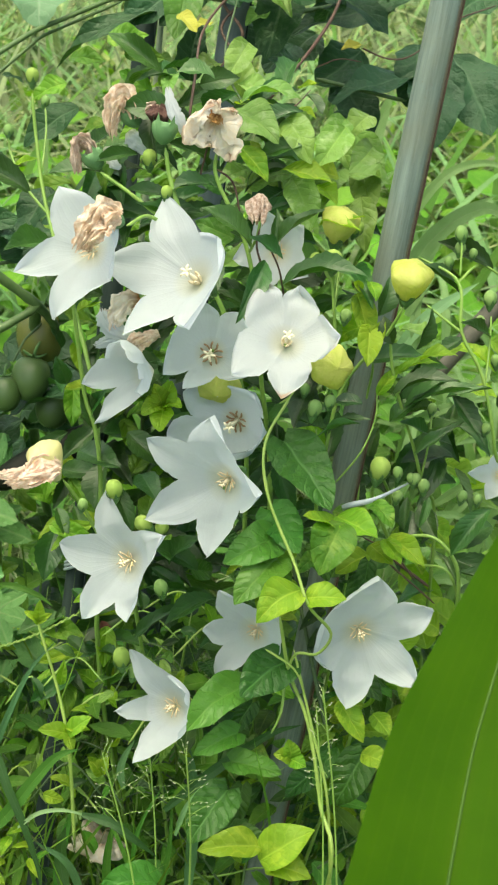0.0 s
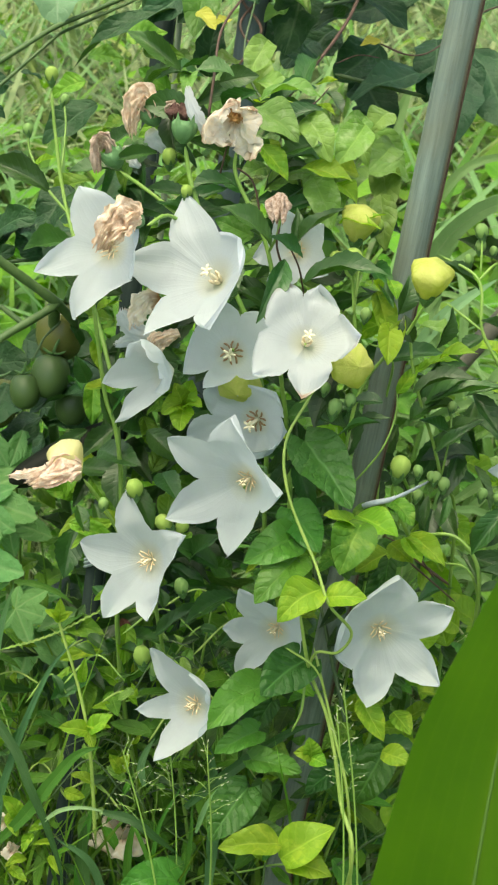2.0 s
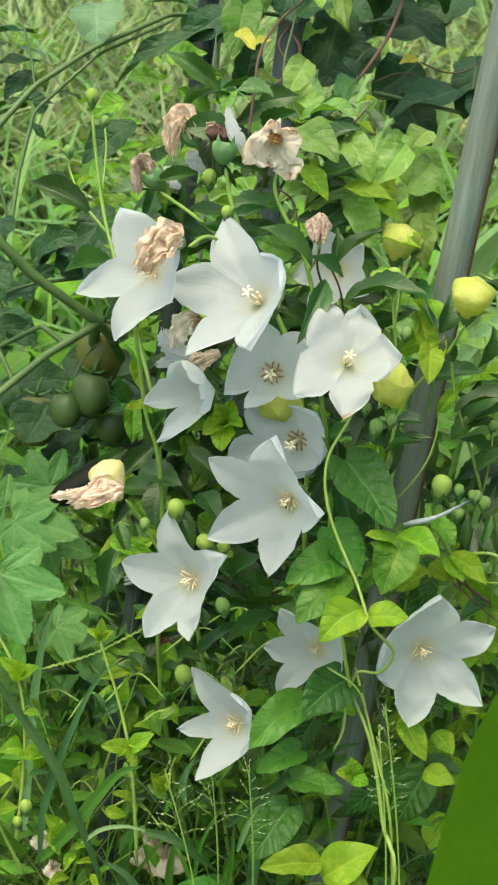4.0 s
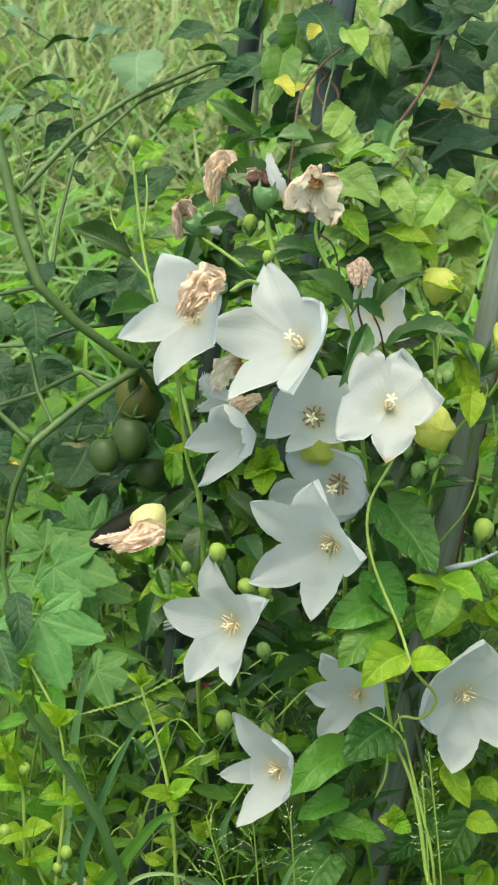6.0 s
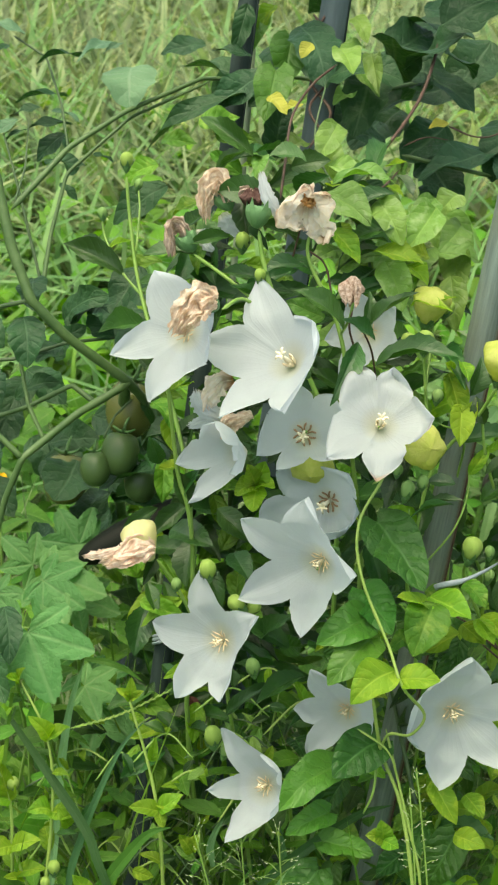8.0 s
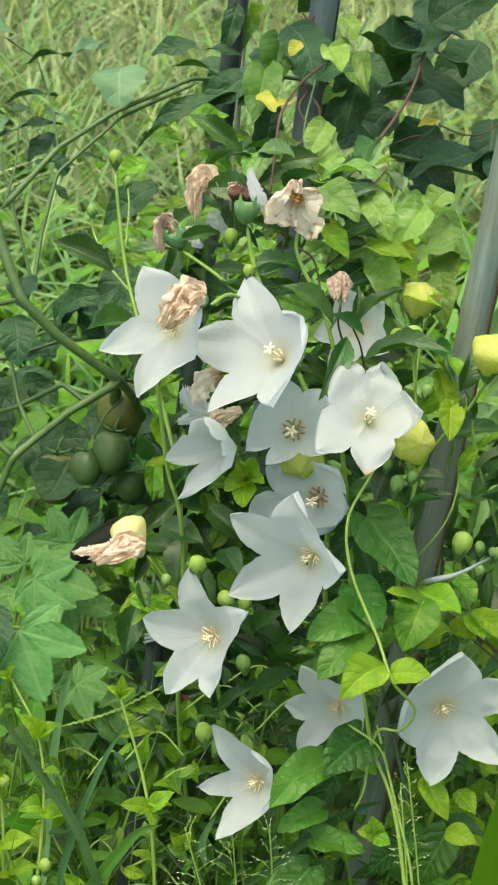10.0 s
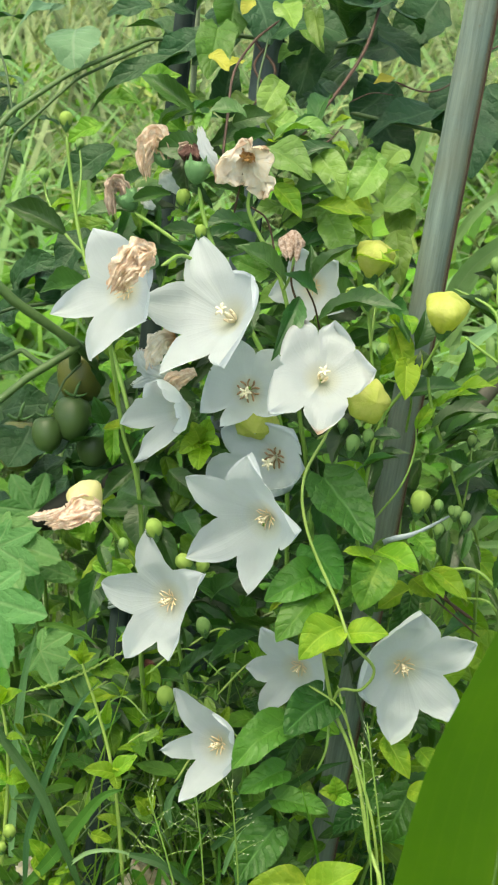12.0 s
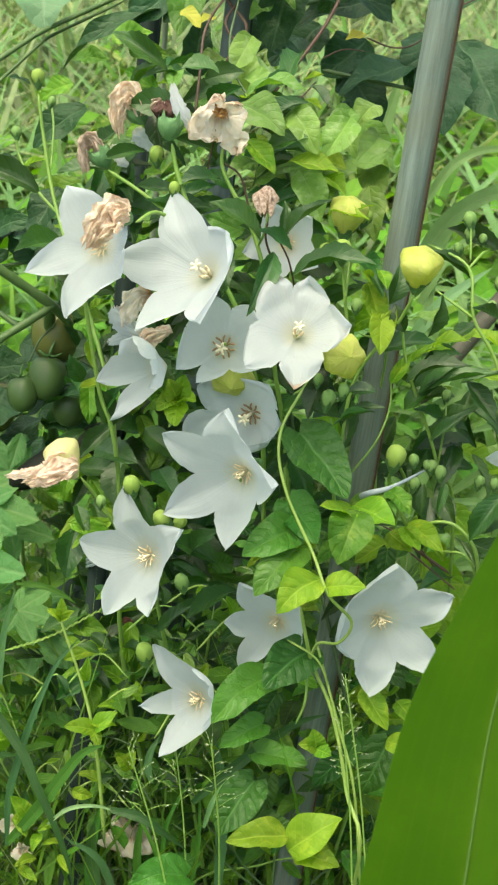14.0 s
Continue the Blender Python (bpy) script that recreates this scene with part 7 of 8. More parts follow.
for b, t, w, n in (
    ((-0.1858, 0.2664, 0.8050), (-0.2129, 0.2419, 0.8050), 0.0096, (0.0, 0.80, 0.50)),
    ((-0.1945, 0.2536, 0.7818), (-0.2258, 0.2287, 0.7816), 0.0074, (0.2, 0.80, 0.50)),
    ((-0.2117, 0.2488, 0.7748), (-0.2277, 0.2454, 0.7705), 0.0103, (0.0, 0.60, 0.70)),
    ((-0.1897, 0.2454, 0.7656), (-0.2204, 0.2412, 0.7615), 0.0103, (0.0, 0.75, 0.60)),
    ((-0.1964, 0.2520, 0.7574), (-0.2131, 0.2420, 0.7404), 0.0149, (0.0, 0.50, 0.80)),
    ((-0.2066, 0.2327, 0.7435), (-0.1785, 0.2340, 0.7423), 0.0096, (0.0, 0.75, 0.60)),
    ((-0.1112, 0.3275, 0.8037), (-0.1417, 0.3217, 0.7967), 0.0171, (0.1, 0.50, 0.80)),
    ((-0.2197, 0.2414, 0.7619), (-0.2338, 0.2356, 0.7526), 0.0081, (0.0, 0.70, 0.60)),
    ((-0.1753, 0.2377, 0.7489), (-0.1610, 0.2365, 0.7447), 0.0059, (0.0, 0.70, 0.60)),
    ((-0.1955, 0.2271, 0.7313), (-0.1830, 0.2230, 0.7218), 0.0066, (0.2, 0.50, 0.80)),
    ((-0.0724, 0.2295, 0.8201), (-0.0979, 0.2288, 0.8227), 0.0106, (0.0, 0.6, 0.8)),
    ((-0.2341, 0.2660, 0.8106), (-0.2448, 0.2625, 0.8054), 0.0096, (0.0, 0.70, 0.60)),
    ((-0.2514, 0.1951, 0.6407), (-0.2258, 0.1811, 0.6319), 0.026, (0.0, 0.5, 0.8)),
    ((-0.2359, 0.1845, 0.5966), (-0.2468, 0.1604, 0.5739), 0.030, (0.0, 0.5, 0.8)),
    ((-0.2245, 0.2000, 0.5815), (-0.2356, 0.1739, 0.5549), 0.030, (0.0, 0.5, 0.8)),
    ((-0.2161, 0.2025, 0.6064), (-0.1862, 0.1854, 0.5910), 0.024, (0.0, 0.6, 0.8)),
    ((-0.2385, 0.1665, 0.5412), (-0.2157, 0.1474, 0.5228), 0.024, (0.0, 0.5, 0.8)),
    ((-0.1824, 0.1654, 0.6603), (-0.1515, 0.1574, 0.6835), 0.022, (0.0, 0.6, 0.8)),
    ((-0.1634, 0.1632, 0.6748), (-0.1415, 0.1492, 0.6664), 0.018, (0.0, 0.5, 0.8)),
    ((-0.1900, 0.1717, 0.6302), (-0.1695, 0.1745, 0.6542), 0.020, (0.0, 0.5, 0.8)),
    ((-0.2047, 0.1926, 0.5428), (-0.1708, 0.1778, 0.5310), 0.034, (0.0, 0.5, 0.8)),
    ((-0.1570, 0.1896, 0.5300), (-0.1160, 0.1772, 0.5219), 0.034, (0.0, 0.5, 0.8)),
    ((-0.1199, 0.2075, 0.5586), (-0.1481, 0.1834, 0.5384), 0.034, (0.0, 0.5, 0.8)),
    ((-0.2174, 0.2167, 0.5474), (-0.1899, 0.1955, 0.5245), 0.034, (0.0, 0.5, 0.8)),
    ((-0.2034, 0.2071, 0.5487), (-0.1667, 0.2033, 0.5576), 0.030, (0.0, 0.5, 0.8)),
    ((-0.1715, 0.2102, 0.5713), (-0.1343, 0.1973, 0.5628), 0.030, (0.0, 0.5, 0.8)),
    ((-0.2004, 0.1278, 0.6775), (-0.1937, 0.1047, 0.6541), 0.026, (0.0, 0.3, 0.9)),
    ((-0.1619, 0.1760, 0.6775), (-0.1786, 0.1551, 0.6617), 0.022, (-0.3, 0.4, 0.8)),
    ((-0.1599, 0.1745, 0.6743), (-0.1425, 0.1550, 0.6562), 0.030, (0.2, 0.3, 0.9)),
    ((-0.1475, 0.1638, 0.6521), (-0.1653, 0.1740, 0.6742), 0.030, (0.0, 0.3, 0.9)),
    ((-0.1832, 0.1581, 0.6465), (-0.1968, 0.1427, 0.6407), 0.018, (0.0, 0.5, 0.8)),
    ((-0.2315, 0.1279, 0.6393), (-0.2122, 0.1107, 0.6252), 0.024, (0.2, 0.4, 0.9)),
    ((-0.2275, 0.1158, 0.5939), (-0.2151, 0.0981, 0.5799), 0.022, (0.0, 0.4, 0.9)),
    ((-0.1906, 0.0079, 0.5445), (-0.1822, -0.0194, 0.5236), 0.018, (0.3, 0.3, 0.9)),
    ((-0.1997, -0.0040, 0.5232), (-0.1831, -0.0298, 0.5040), 0.022, (-0.3, 0.3, 0.9)),
    ((-0.2121, 0.1486, 0.6110), (-0.1818, 0.1473, 0.6257), 0.014, (0.0, 0.6, 0.7)),
    ((-0.1554, 0.1352, 0.5556), (-0.1088, 0.1189, 0.5822), 0.018, (0.0, 0.7, 0.7)),
    ((-0.1746, 0.1598, 0.5622), (-0.1844, 0.1292, 0.5484), 0.040, (0.0, 0.3, 0.9)),
    ((-0.0716, 0.2187, 0.7995), (-0.1354, 0.1953, 0.7643), 0.0169, (-0.2, 0.45, 0.85)),
    ((-0.0617, 0.2228, 0.8123), (-0.0966, 0.2076, 0.7884), 0.0232, (0.1, 0.3, 0.95)),
    ((-0.0866, 0.3149, 0.7958), (-0.1002, 0.2876, 0.7676), 0.026, (0.3, 0.4, 0.8)),
    ((-0.0646, 0.3214, 0.8071), (-0.0543, 0.2969, 0.7834), 0.030, (0.2, 0.4, 0.8)),
    ((0.0971, 0.3009, 0.7468), (0.0391, 0.2606, 0.7372), 0.026, (0.0, 0.6, 0.75)),
    ((0.1087, 0.3169, 0.7549), (0.1098, 0.2592, 0.7128), 0.045, (0.1, 0.35, 0.9)),
    ((0.1211, 0.3293, 0.7563), (0.1496, 0.2843, 0.7161), 0.050, (0.1, 0.4, 0.9)),
    ((0.0963, 0.3221, 0.7644), (0.0900, 0.2814, 0.7325), 0.034, (0.0, 0.4, 0.9)),
    ((0.0792, 0.3327, 0.7838), (0.0088, 0.3018, 0.7706), 0.034, (0.0, 0.6, 0.75)),
    ((0.0584, 0.3286, 0.7562), (0.0286, 0.3060, 0.7368), 0.040, (0.0, 0.4, 0.9)),
    ((0.0441, 0.3185, 0.7383), (0.0697, 0.2907, 0.7085), 0.036, (0.0, 0.4, 0.9)),
    ((0.0112, 0.3186, 0.7596), (-0.0066, 0.2985, 0.7443), 0.034, (0.0, 0.4, 0.9)),
    ((0.0263, 0.3330, 0.7647), (0.0046, 0.3107, 0.7456), 0.034, (0.0, 0.4, 0.9)),
    ((0.0457, 0.3624, 0.8172), (0.0244, 0.3241, 0.7898), 0.040, (0.0, 0.4, 0.9)),
    ((0.0856, 0.3584, 0.8092), (0.0561, 0.3179, 0.7781), 0.040, (0.1, 0.4, 0.9)),
    ((0.1518, 0.3738, 0.7947), (0.1195, 0.3407, 0.7768), 0.034, (0.1, 0.4, 0.9)),
    ((0.0533, 0.3093, 0.7216), (0.0509, 0.2862, 0.7007), 0.026, (0.1, 0.4, 0.9)),
    ((-0.0512, 0.2207, 0.8154), (-0.0721, 0.2081, 0.7944), 0.0182, (0.3, 0.3, 0.9)),
    ((-0.0569, 0.2862, 0.7392), (-0.0524, 0.2948, 0.7766), 0.0230, (0.1, 0.40, 0.90)),
    ((-0.0772, 0.2445, 0.8494), (-0.0838, 0.2298, 0.8223), 0.0148, (0.2, 0.3, 0.9)),
    ((-0.0048, 0.3005, 0.7812), (-0.0189, 0.2764, 0.7586), 0.0243, (0.1, 0.40, 0.90)),
    ((0.0172, 0.2959, 0.7479), (-0.0200, 0.2876, 0.7586), 0.0215, (0.0, 0.50, 0.80)),
    ((0.0015, 0.2727, 0.7274), (0.0194, 0.2566, 0.7158), 0.0228, (0.0, 0.50, 0.80)),
    ((-0.0479, 0.3488, 0.8143), (-0.0335, 0.3217, 0.7824), 0.0235, (0.0, 0.40, 0.90)),
    ((0.0292, 0.3223, 0.7967), (-0.0018, 0.3123, 0.8033), 0.0230, (0.0, 0.50, 0.80)),
):
    leaf(tomato, "tomato", b, t, w, n)
for b, t, w, n in (
    ((-0.1553, 0.2763, 0.7982), (-0.1513, 0.2435, 0.7784), 0.0388, (-0.1, 0.35, 0.90)),
    ((-0.1651, 0.2824, 0.8112), (-0.1882, 0.2547, 0.8046), 0.0090, (0.0, 0.70, 0.60)),
    ((-0.2250, 0.2700, 0.8171), (-0.2490, 0.2717, 0.8237), 0.0126, (0.0, 0.70, 0.60)),
    ((-0.2252, 0.2439, 0.7673), (-0.2436, 0.2365, 0.7557), 0.0133, (0.0, 0.60, 0.70)),
    ((-0.2042, 0.2484, 0.7731), (-0.1847, 0.2466, 0.7670), 0.0059, (0.0, 0.70, 0.60)),
    ((-0.1731, 0.2685, 0.8073), (-0.1588, 0.2731, 0.8142), 0.0044, (0.0, 0.70, 0.60)),
):
    leaf(tomato, "tomato_pale", b, t, w, n)


def fruit_mesh(mat, seed):
    verts, faces = [], []
    nr, ns = 10, 22
    for j in range(nr + 1):
        f = j / nr
        r = math.sin(math.pi * f) ** 0.8
        for k in range(ns):
            a = 2 * math.pi * k / ns
            rr = max(r, 0.02) * (1 + 0.035 * math.cos(4 * a + seed) * (1 - f))
            verts.append(ring(rr, math.cos(math.pi * f) * 1.22 - (0.18 * math.exp(-(f * 6) ** 2)), a))
    for j in range(nr):
        for k in range(ns):
            faces.append((j * ns + k, (j + 1) * ns + k, (j + 1) * ns + (k + 1) % ns, j * ns + (k + 1) % ns))
    return mesh_of("tomato", verts, faces, mat)


FRUIT, FRUIT_TURNING = fruit_mesh(M_TOMATO, 0), fruit_mesh(M_TOMATO_RIPE, 1)
TOP_STAR = join_tubes("calyx", [([(0, 0, 1.1), ring(0.35, 1.16, a), ring(0.7, 1.35, a + 0.1)], 0.09, 0.03) for a in [2 * math.pi * k / 6 for k in range(6)]] + [([(0, 0, 1.05), (0.05, 0, 1.5), (0.2, 0, 1.9)], 0.09, 0.08)], M_CALYX)
for at, ax, s, me in (
    ((-0.1561, 0.1240, 0.5774), (-0.1, 0.97, 0.1), 0.0098, FRUIT),
    ((-0.1416, 0.1343, 0.5841), (0.1, 0.97, 0.1), 0.0125, FRUIT),
    ((-0.1282, 0.1402, 0.5611), (0.1, 0.97, 0.1), 0.0115, FRUIT),
    ((-0.1385, 0.1617, 0.6034), (0.1, 0.97, 0.1), 0.0165, FRUIT_TURNING),
    ((-0.1832, 0.1626, 0.5472), (0.0, 0.97, 0.1), 0.0150, FRUIT_TURNING),
):
    ob = put("tomato", me, tomato, axis_pose(at, facing(*ax), 30, s))
    sub("calyx", TOP_STAR, ob)
fill_leaves(tomato, "tomato", 26, ((-0.10, 0.10), (0.20, 0.30), (0.78, 0.96)), (0.035, 0.06), (0.5, 0.75), 41)
fill_leaves(tomato, "tomato", 18, ((-0.30, -0.09), (0.14, 0.30), (0.42, 0.78)), (0.03, 0.05), (0.5, 0.75), 42)

aubergine = thing("aubergine_plant", (-0.09, 0.14, 0.0), "aubergine stem with one long dark fruit", "vegetable plant")
put("fruit", fruit_mesh(M_AUBERGINE, 2), aubergine, axis_pose((-0.1244, 0.1130, 0.5409), facing(0.85, 0.5, -0.2), 0, 0.0115) @ Matrix.Diagonal((1, 1, 3.2, 1)), label="dull blackish-brown long fruit")
stem(aubergine, [(-0.0811, 0.1331, 0.5620), (-0.0711, 0.1445, 0.5607), (-0.0701, 0.1512, 0.4870), (-0.09, 0.14, 0.0)], 0.003, 0.004, M_STEM_DARK)

pole = new("bamboo_pole", tube_mesh("bamboo_pole", [(0.0926, 0.1354, 0.5731), (0.1249, 0.1723, 0.5978), (0.1634, 0.2213, 0.6234), (0.2132, 0.2852, 0.6551)], 0.0062, 0.0062, plain_mat("old_bamboo", (0.05, 0.052, 0.034), (0.085, 0.085, 0.055), 80, 0.6), sides=16))
tagged(pole, "dark weathered bamboo pole lying across behind the flowers", "pole")


# ---- mallow with hand-shaped leaves, yellow bloom ----
mallow = thing("mallow_plant", (-0.2, 0.22, 0.0), "leafy plant with large hand-shaped light green leaves", "vegetable plant")
MROOT = Vector((-0.2, 0.22, 0.0))
for hub, tip, n in (
    ((-0.1765, 0.0065, 0.5291), (-0.1557, -0.0245, 0.4992), (0.0, 0.25, 0.95)),
    ((-0.1637, 0.1047, 0.5310), (-0.1788, 0.1105, 0.5551), (0.0, 0.3, 0.95)),
    ((-0.1814, 0.0753, 0.5207), (-0.1529, 0.0618, 0.5123), (0.0, 0.3, 0.95)),
    ((-0.2121, 0.0772, 0.5073), (-0.1947, 0.0620, 0.4973), (0.0, 0.4, 0.9)),
    ((-0.1659, 0.1016, 0.4931), (-0.1364, 0.0916, 0.4911), (0.0, 0.4, 0.9)),
    ((-0.1569, 0.0866, 0.4415), (-0.1309, 0.0640, 0.4377), (0.1, 0.5, 0.85)),
    ((-0.1484, 0.0787, 0.4251), (-0.1185, 0.0532, 0.4152), (0.1, 0.4, 0.9)),
    ((-0.1655, 0.1345, 0.5116), (-0.1874, 0.1438, 0.5319), (0.0, 0.3, 0.95)),
    ((-0.1816, 0.0820, 0.5210), (-0.1381, 0.0717, 0.5179), (0.0, 0.5, 0.85)),
    ((-0.1955, 0.1096, 0.5104), (-0.2166, 0.1164, 0.5260), (-0.1, 0.4, 0.9)),
    ((-0.1488, 0.0357, 0.4714), (-0.1215, 0.0305, 0.4692), (0.0, 0.5, 0.85)),
):
    palm(mallow, hub, tip, n)
    h = Vector(hub)
    stem(mallow, [h, h.lerp(MROOT, 0.25) + Vector((0, 0.02, -0.03)), MROOT], 0.0012, 0.0018, M_STEM)
bloom = thing("yellow_wildflower", (-0.2816, 0.3674, 0.3694), "small yellow flower on a thin stalk", "flower")
for k in range(5):
    a = 2 * math.pi * k / 5
    c = Vector((-0.2843, 0.3879, 0.4089))
    put("petal", FAMILY["yellowed"][0].copy(), bloom, leaf_pose(c, c + SIDE * (0.012 * math.cos(a)) + RISE * (0.012 * math.sin(a)), facing(0, 0.3, 0.9), 0.012)).data.materials[0] = M_YELLOW
stem(bloom, [(-0.2843, 0.3879, 0.4089), (-0.2794, 0.3653, 0.3652), (-0.2785, 0.3653, 0.2787)], 0.0008, 0.0012)


# ---- long grass blades near the foot ----
def long_blade(parent, pts, width, mat=None):
    """A folded strip along a smooth line."""
    line = curve_points(pts, 7)
    n = len(line)
    verts, faces, uvs = [], [], []
    for i, c in enumerate(line):
        t = i / (n - 1)
        d = (line[min(i + 1, n - 1)] - line[max(i - 1, 0)]).normalized()
        s = d.cross(FRONT + Vector((0, 0, 0.35))).normalized()
        k = s.cross(d)
        w = width * 0.5 * min(1, 0.5 + 2 * t) * (1 - t ** 3)
        for a in (-1, -0.5, 0, 0.5, 1):
            verts.append(c + s * (w * a) + k * (w * 0.35 * abs(a)))
            uvs.append((0.5 + a / 2, t))
    for i in range(n - 1):
        for a in range(4):
            q = i * 5 + a
            faces.append((q, q + 1, q + 6, q + 5))
    return put("blade", mesh_of("blade", verts, faces, mat or M_GRASS, uvs), parent)


clump = thing("grass_clump", (-0.1219, -0.0569, 0.3568), "clump of long dark green grass blades", "grass")
for pts, w, m in (
    ([(-0.1423, -0.0712, 0.3786), (-0.1414, -0.0610, 0.4068), (-0.1353, -0.0531, 0.4307), (-0.1257, -0.0474, 0.4605), (-0.1136, -0.0395, 0.4882), (-0.0996, -0.0349, 0.5059)], 0.0047, M_BLUE_BLADE),
    ([(-0.0865, -0.0839, 0.3538), (-0.0918, -0.0744, 0.3710), (-0.0916, -0.0707, 0.3876), (-0.0897, -0.0699, 0.3991)], 0.0080, M_DARK_BLADE),
    ([(-0.1590, -0.0325, 0.3658), (-0.1589, -0.0066, 0.4151), (-0.1543, 0.0099, 0.4675), (-0.1463, 0.0225, 0.5011)], 0.0062, M_PALE_BLADE),
    ([(-0.1463, 0.0225, 0.5011), (-0.1319, 0.0188, 0.5028), (-0.1191, 0.0176, 0.4986), (-0.1092, 0.0153, 0.4928)], 0.0040, M_GRASS),
    ([(-0.1388, -0.0836, 0.3933), (-0.1228, -0.0792, 0.4125), (-0.1074, -0.0723, 0.4342), (-0.0949, -0.0688, 0.4499), (-0.0814, -0.0690, 0.4571)], 0.0078, M_GRASS),
    ([(-0.1516, -0.0683, 0.3828), (-0.1754, -0.0763, 0.4142), (-0.2000, -0.0786, 0.4350)], 0.0085, M_GRASS),
    ([(-0.1804, -0.0266, 0.4894), (-0.1612, -0.0400, 0.4711), (-0.1323, -0.0621, 0.4451), (-0.1221, -0.0742, 0.4294), (-0.1116, -0.0840, 0.4116), (-0.1025, -0.0925, 0.3881), (-0.0987, -0.0990, 0.3683)], 0.0058, M_DARK_BLADE),
    ([(-0.0584, -0.0500, 0.4126), (-0.0611, -0.0449, 0.4217), (-0.0585, -0.0398, 0.4306), (-0.0537, -0.0355, 0.4380)], 0.0047, M_BLUE_BLADE),
    ([(-0.0329, -0.0684, 0.4155), (-0.0144, -0.0643, 0.4341), (0.0056, -0.0588, 0.4511), (0.0254, -0.0561, 0.4672), (0.0424, -0.0567, 0.4755)], 0.0065, M_DARK_BLADE),
    ([(-0.0177, -0.0646, 0.3393), (-0.0166, -0.0423, 0.3998), (-0.0241, -0.0308, 0.4412)], 0.0075, M_BLUE_BLADE),
    ([(-0.1150, -0.0835, 0.4086), (-0.1026, -0.0833, 0.4205), (-0.0867, -0.0819, 0.4224), (-0.0701, -0.0800, 0.4149)], 0.0026, M_PALE_BLADE),
    ([(-0.0784, -0.0841, 0.4223), (-0.0619, -0.0877, 0.4213), (-0.0486, -0.0914, 0.4142), (-0.0338, -0.0910, 0.4000)], 0.0058, M_DARK_BLADE),
    ([(-0.0254, -0.0825, 0.4101), (-0.0198, -0.0820, 0.4314), (-0.0097, -0.0746, 0.4445)], 0.0032, M_PALE_BLADE),
    ([(-0.0437, -0.0802, 0.3528), (-0.0569, -0.0720, 0.3883), (-0.0714, -0.0636, 0.4140)], 0.0030, M_GRASS),
    ([(-0.0338, -0.0798, 0.3534), (-0.0290, -0.0709, 0.3899), (-0.0294, -0.0587, 0.4221)], 0.0030, M_GRASS),
    ([(-0.0513, -0.0740, 0.3640), (-0.0477, -0.0668, 0.3975), (-0.0345, -0.0573, 0.4247)], 0.0028, M_GRASS),
    ([(-0.0759, -0.0888, 0.3585), (-0.0863, -0.0854, 0.3853), (-0.1060, -0.0836, 0.3991)], 0.0050, M_BLUE_BLADE),
    ([(-0.0652, -0.0666, 0.3366), (-0.0663, -0.0608, 0.3676), (-0.0623, -0.0550, 0.3983)], 0.0056, M_GRASS),
    ([(-0.0980, -0.0534, 0.3197), (-0.0958, -0.0438, 0.3574), (-0.0906, -0.0319, 0.3788)], 0.0070, M_GRASS),
):
    long_blade(clump, pts, w, m)
right_grass = thing("grass_clump", (0.22, 0.35, 0.0), "arching pale green grass blades in sunlight", "grass")
for k in range(56):
    b = Vector((RNG.uniform(0.10, 0.34), RNG.uniform(0.25, 0.65), RNG.uniform(0.05, 0.3)))
    a = RNG.uniform(0, 2 * math.pi)
    ln = RNG.uniform(0.18, 0.34)
    o = Vector((math.cos(a), math.sin(a), 0))
    long_blade(right_grass, [b, b + o * ln * 0.25 + Vector((0, 0, ln * 0.6)), b + o * ln * 0.75 + Vector((0, 0, ln * 0.62))], RNG.uniform(0.007, 0.013), M_TALL)
for pts, w in (
    ([(0.0937, 0.2769, 0.5805), (0.1185, 0.3037, 0.6282), (0.1573, 0.3172, 0.6517), (0.1871, 0.3085, 0.6356)], 0.014),
    ([(0.1092, 0.3315, 0.5756), (0.1353, 0.3575, 0.6217), (0.1726, 0.3704, 0.6443)], 0.012),
    ([(0.1019, 0.3968, 0.5901), (0.1339, 0.4219, 0.6346), (0.1684, 0.4298, 0.6482), (0.2047, 0.4248, 0.6386)], 0.008),
    ([(0.0723, 0.4172, 0.6272), (0.0825, 0.4392, 0.6666), (0.0933, 0.4569, 0.6983)], 0.012),
):
    long_blade(right_grass, pts, w, M_TALL)

for pts, w in (
    ([(0.0880, 0.1708, 0.5957), (0.1118, 0.1862, 0.6229), (0.1461, 0.2169, 0.6364)], 0.0096),
    ([(0.0933, 0.1602, 0.5766), (0.1249, 0.1723, 0.5978), (0.1613, 0.1955, 0.5977)], 0.0089),
    ([(0.0971, 0.1856, 0.6221), (0.1134, 0.2007, 0.6489), (0.1478, 0.2317, 0.6629)], 0.0081),
    ([(0.1281, 0.1626, 0.5802), (0.1460, 0.1543, 0.5650), (0.1624, 0.1614, 0.5364)], 0.0096),
    ([(0.0948, 0.1495, 0.5573), (0.1306, 0.1582, 0.5722), (0.1701, 0.1812, 0.5718)], 0.0066),
    ([(0.1205, 0.1253, 0.5135), (0.1452, 0.1336, 0.5278), (0.1740, 0.1538, 0.5225)], 0.0066),
    ([(0.1060, 0.1752, 0.6032), (0.1026, 0.1858, 0.6224), (0.1115, 0.2210, 0.6443)], 0.0074),
):
    long_blade(right_grass, pts, w, M_PALE_BLADE if w > 0.009 else M_TALL)

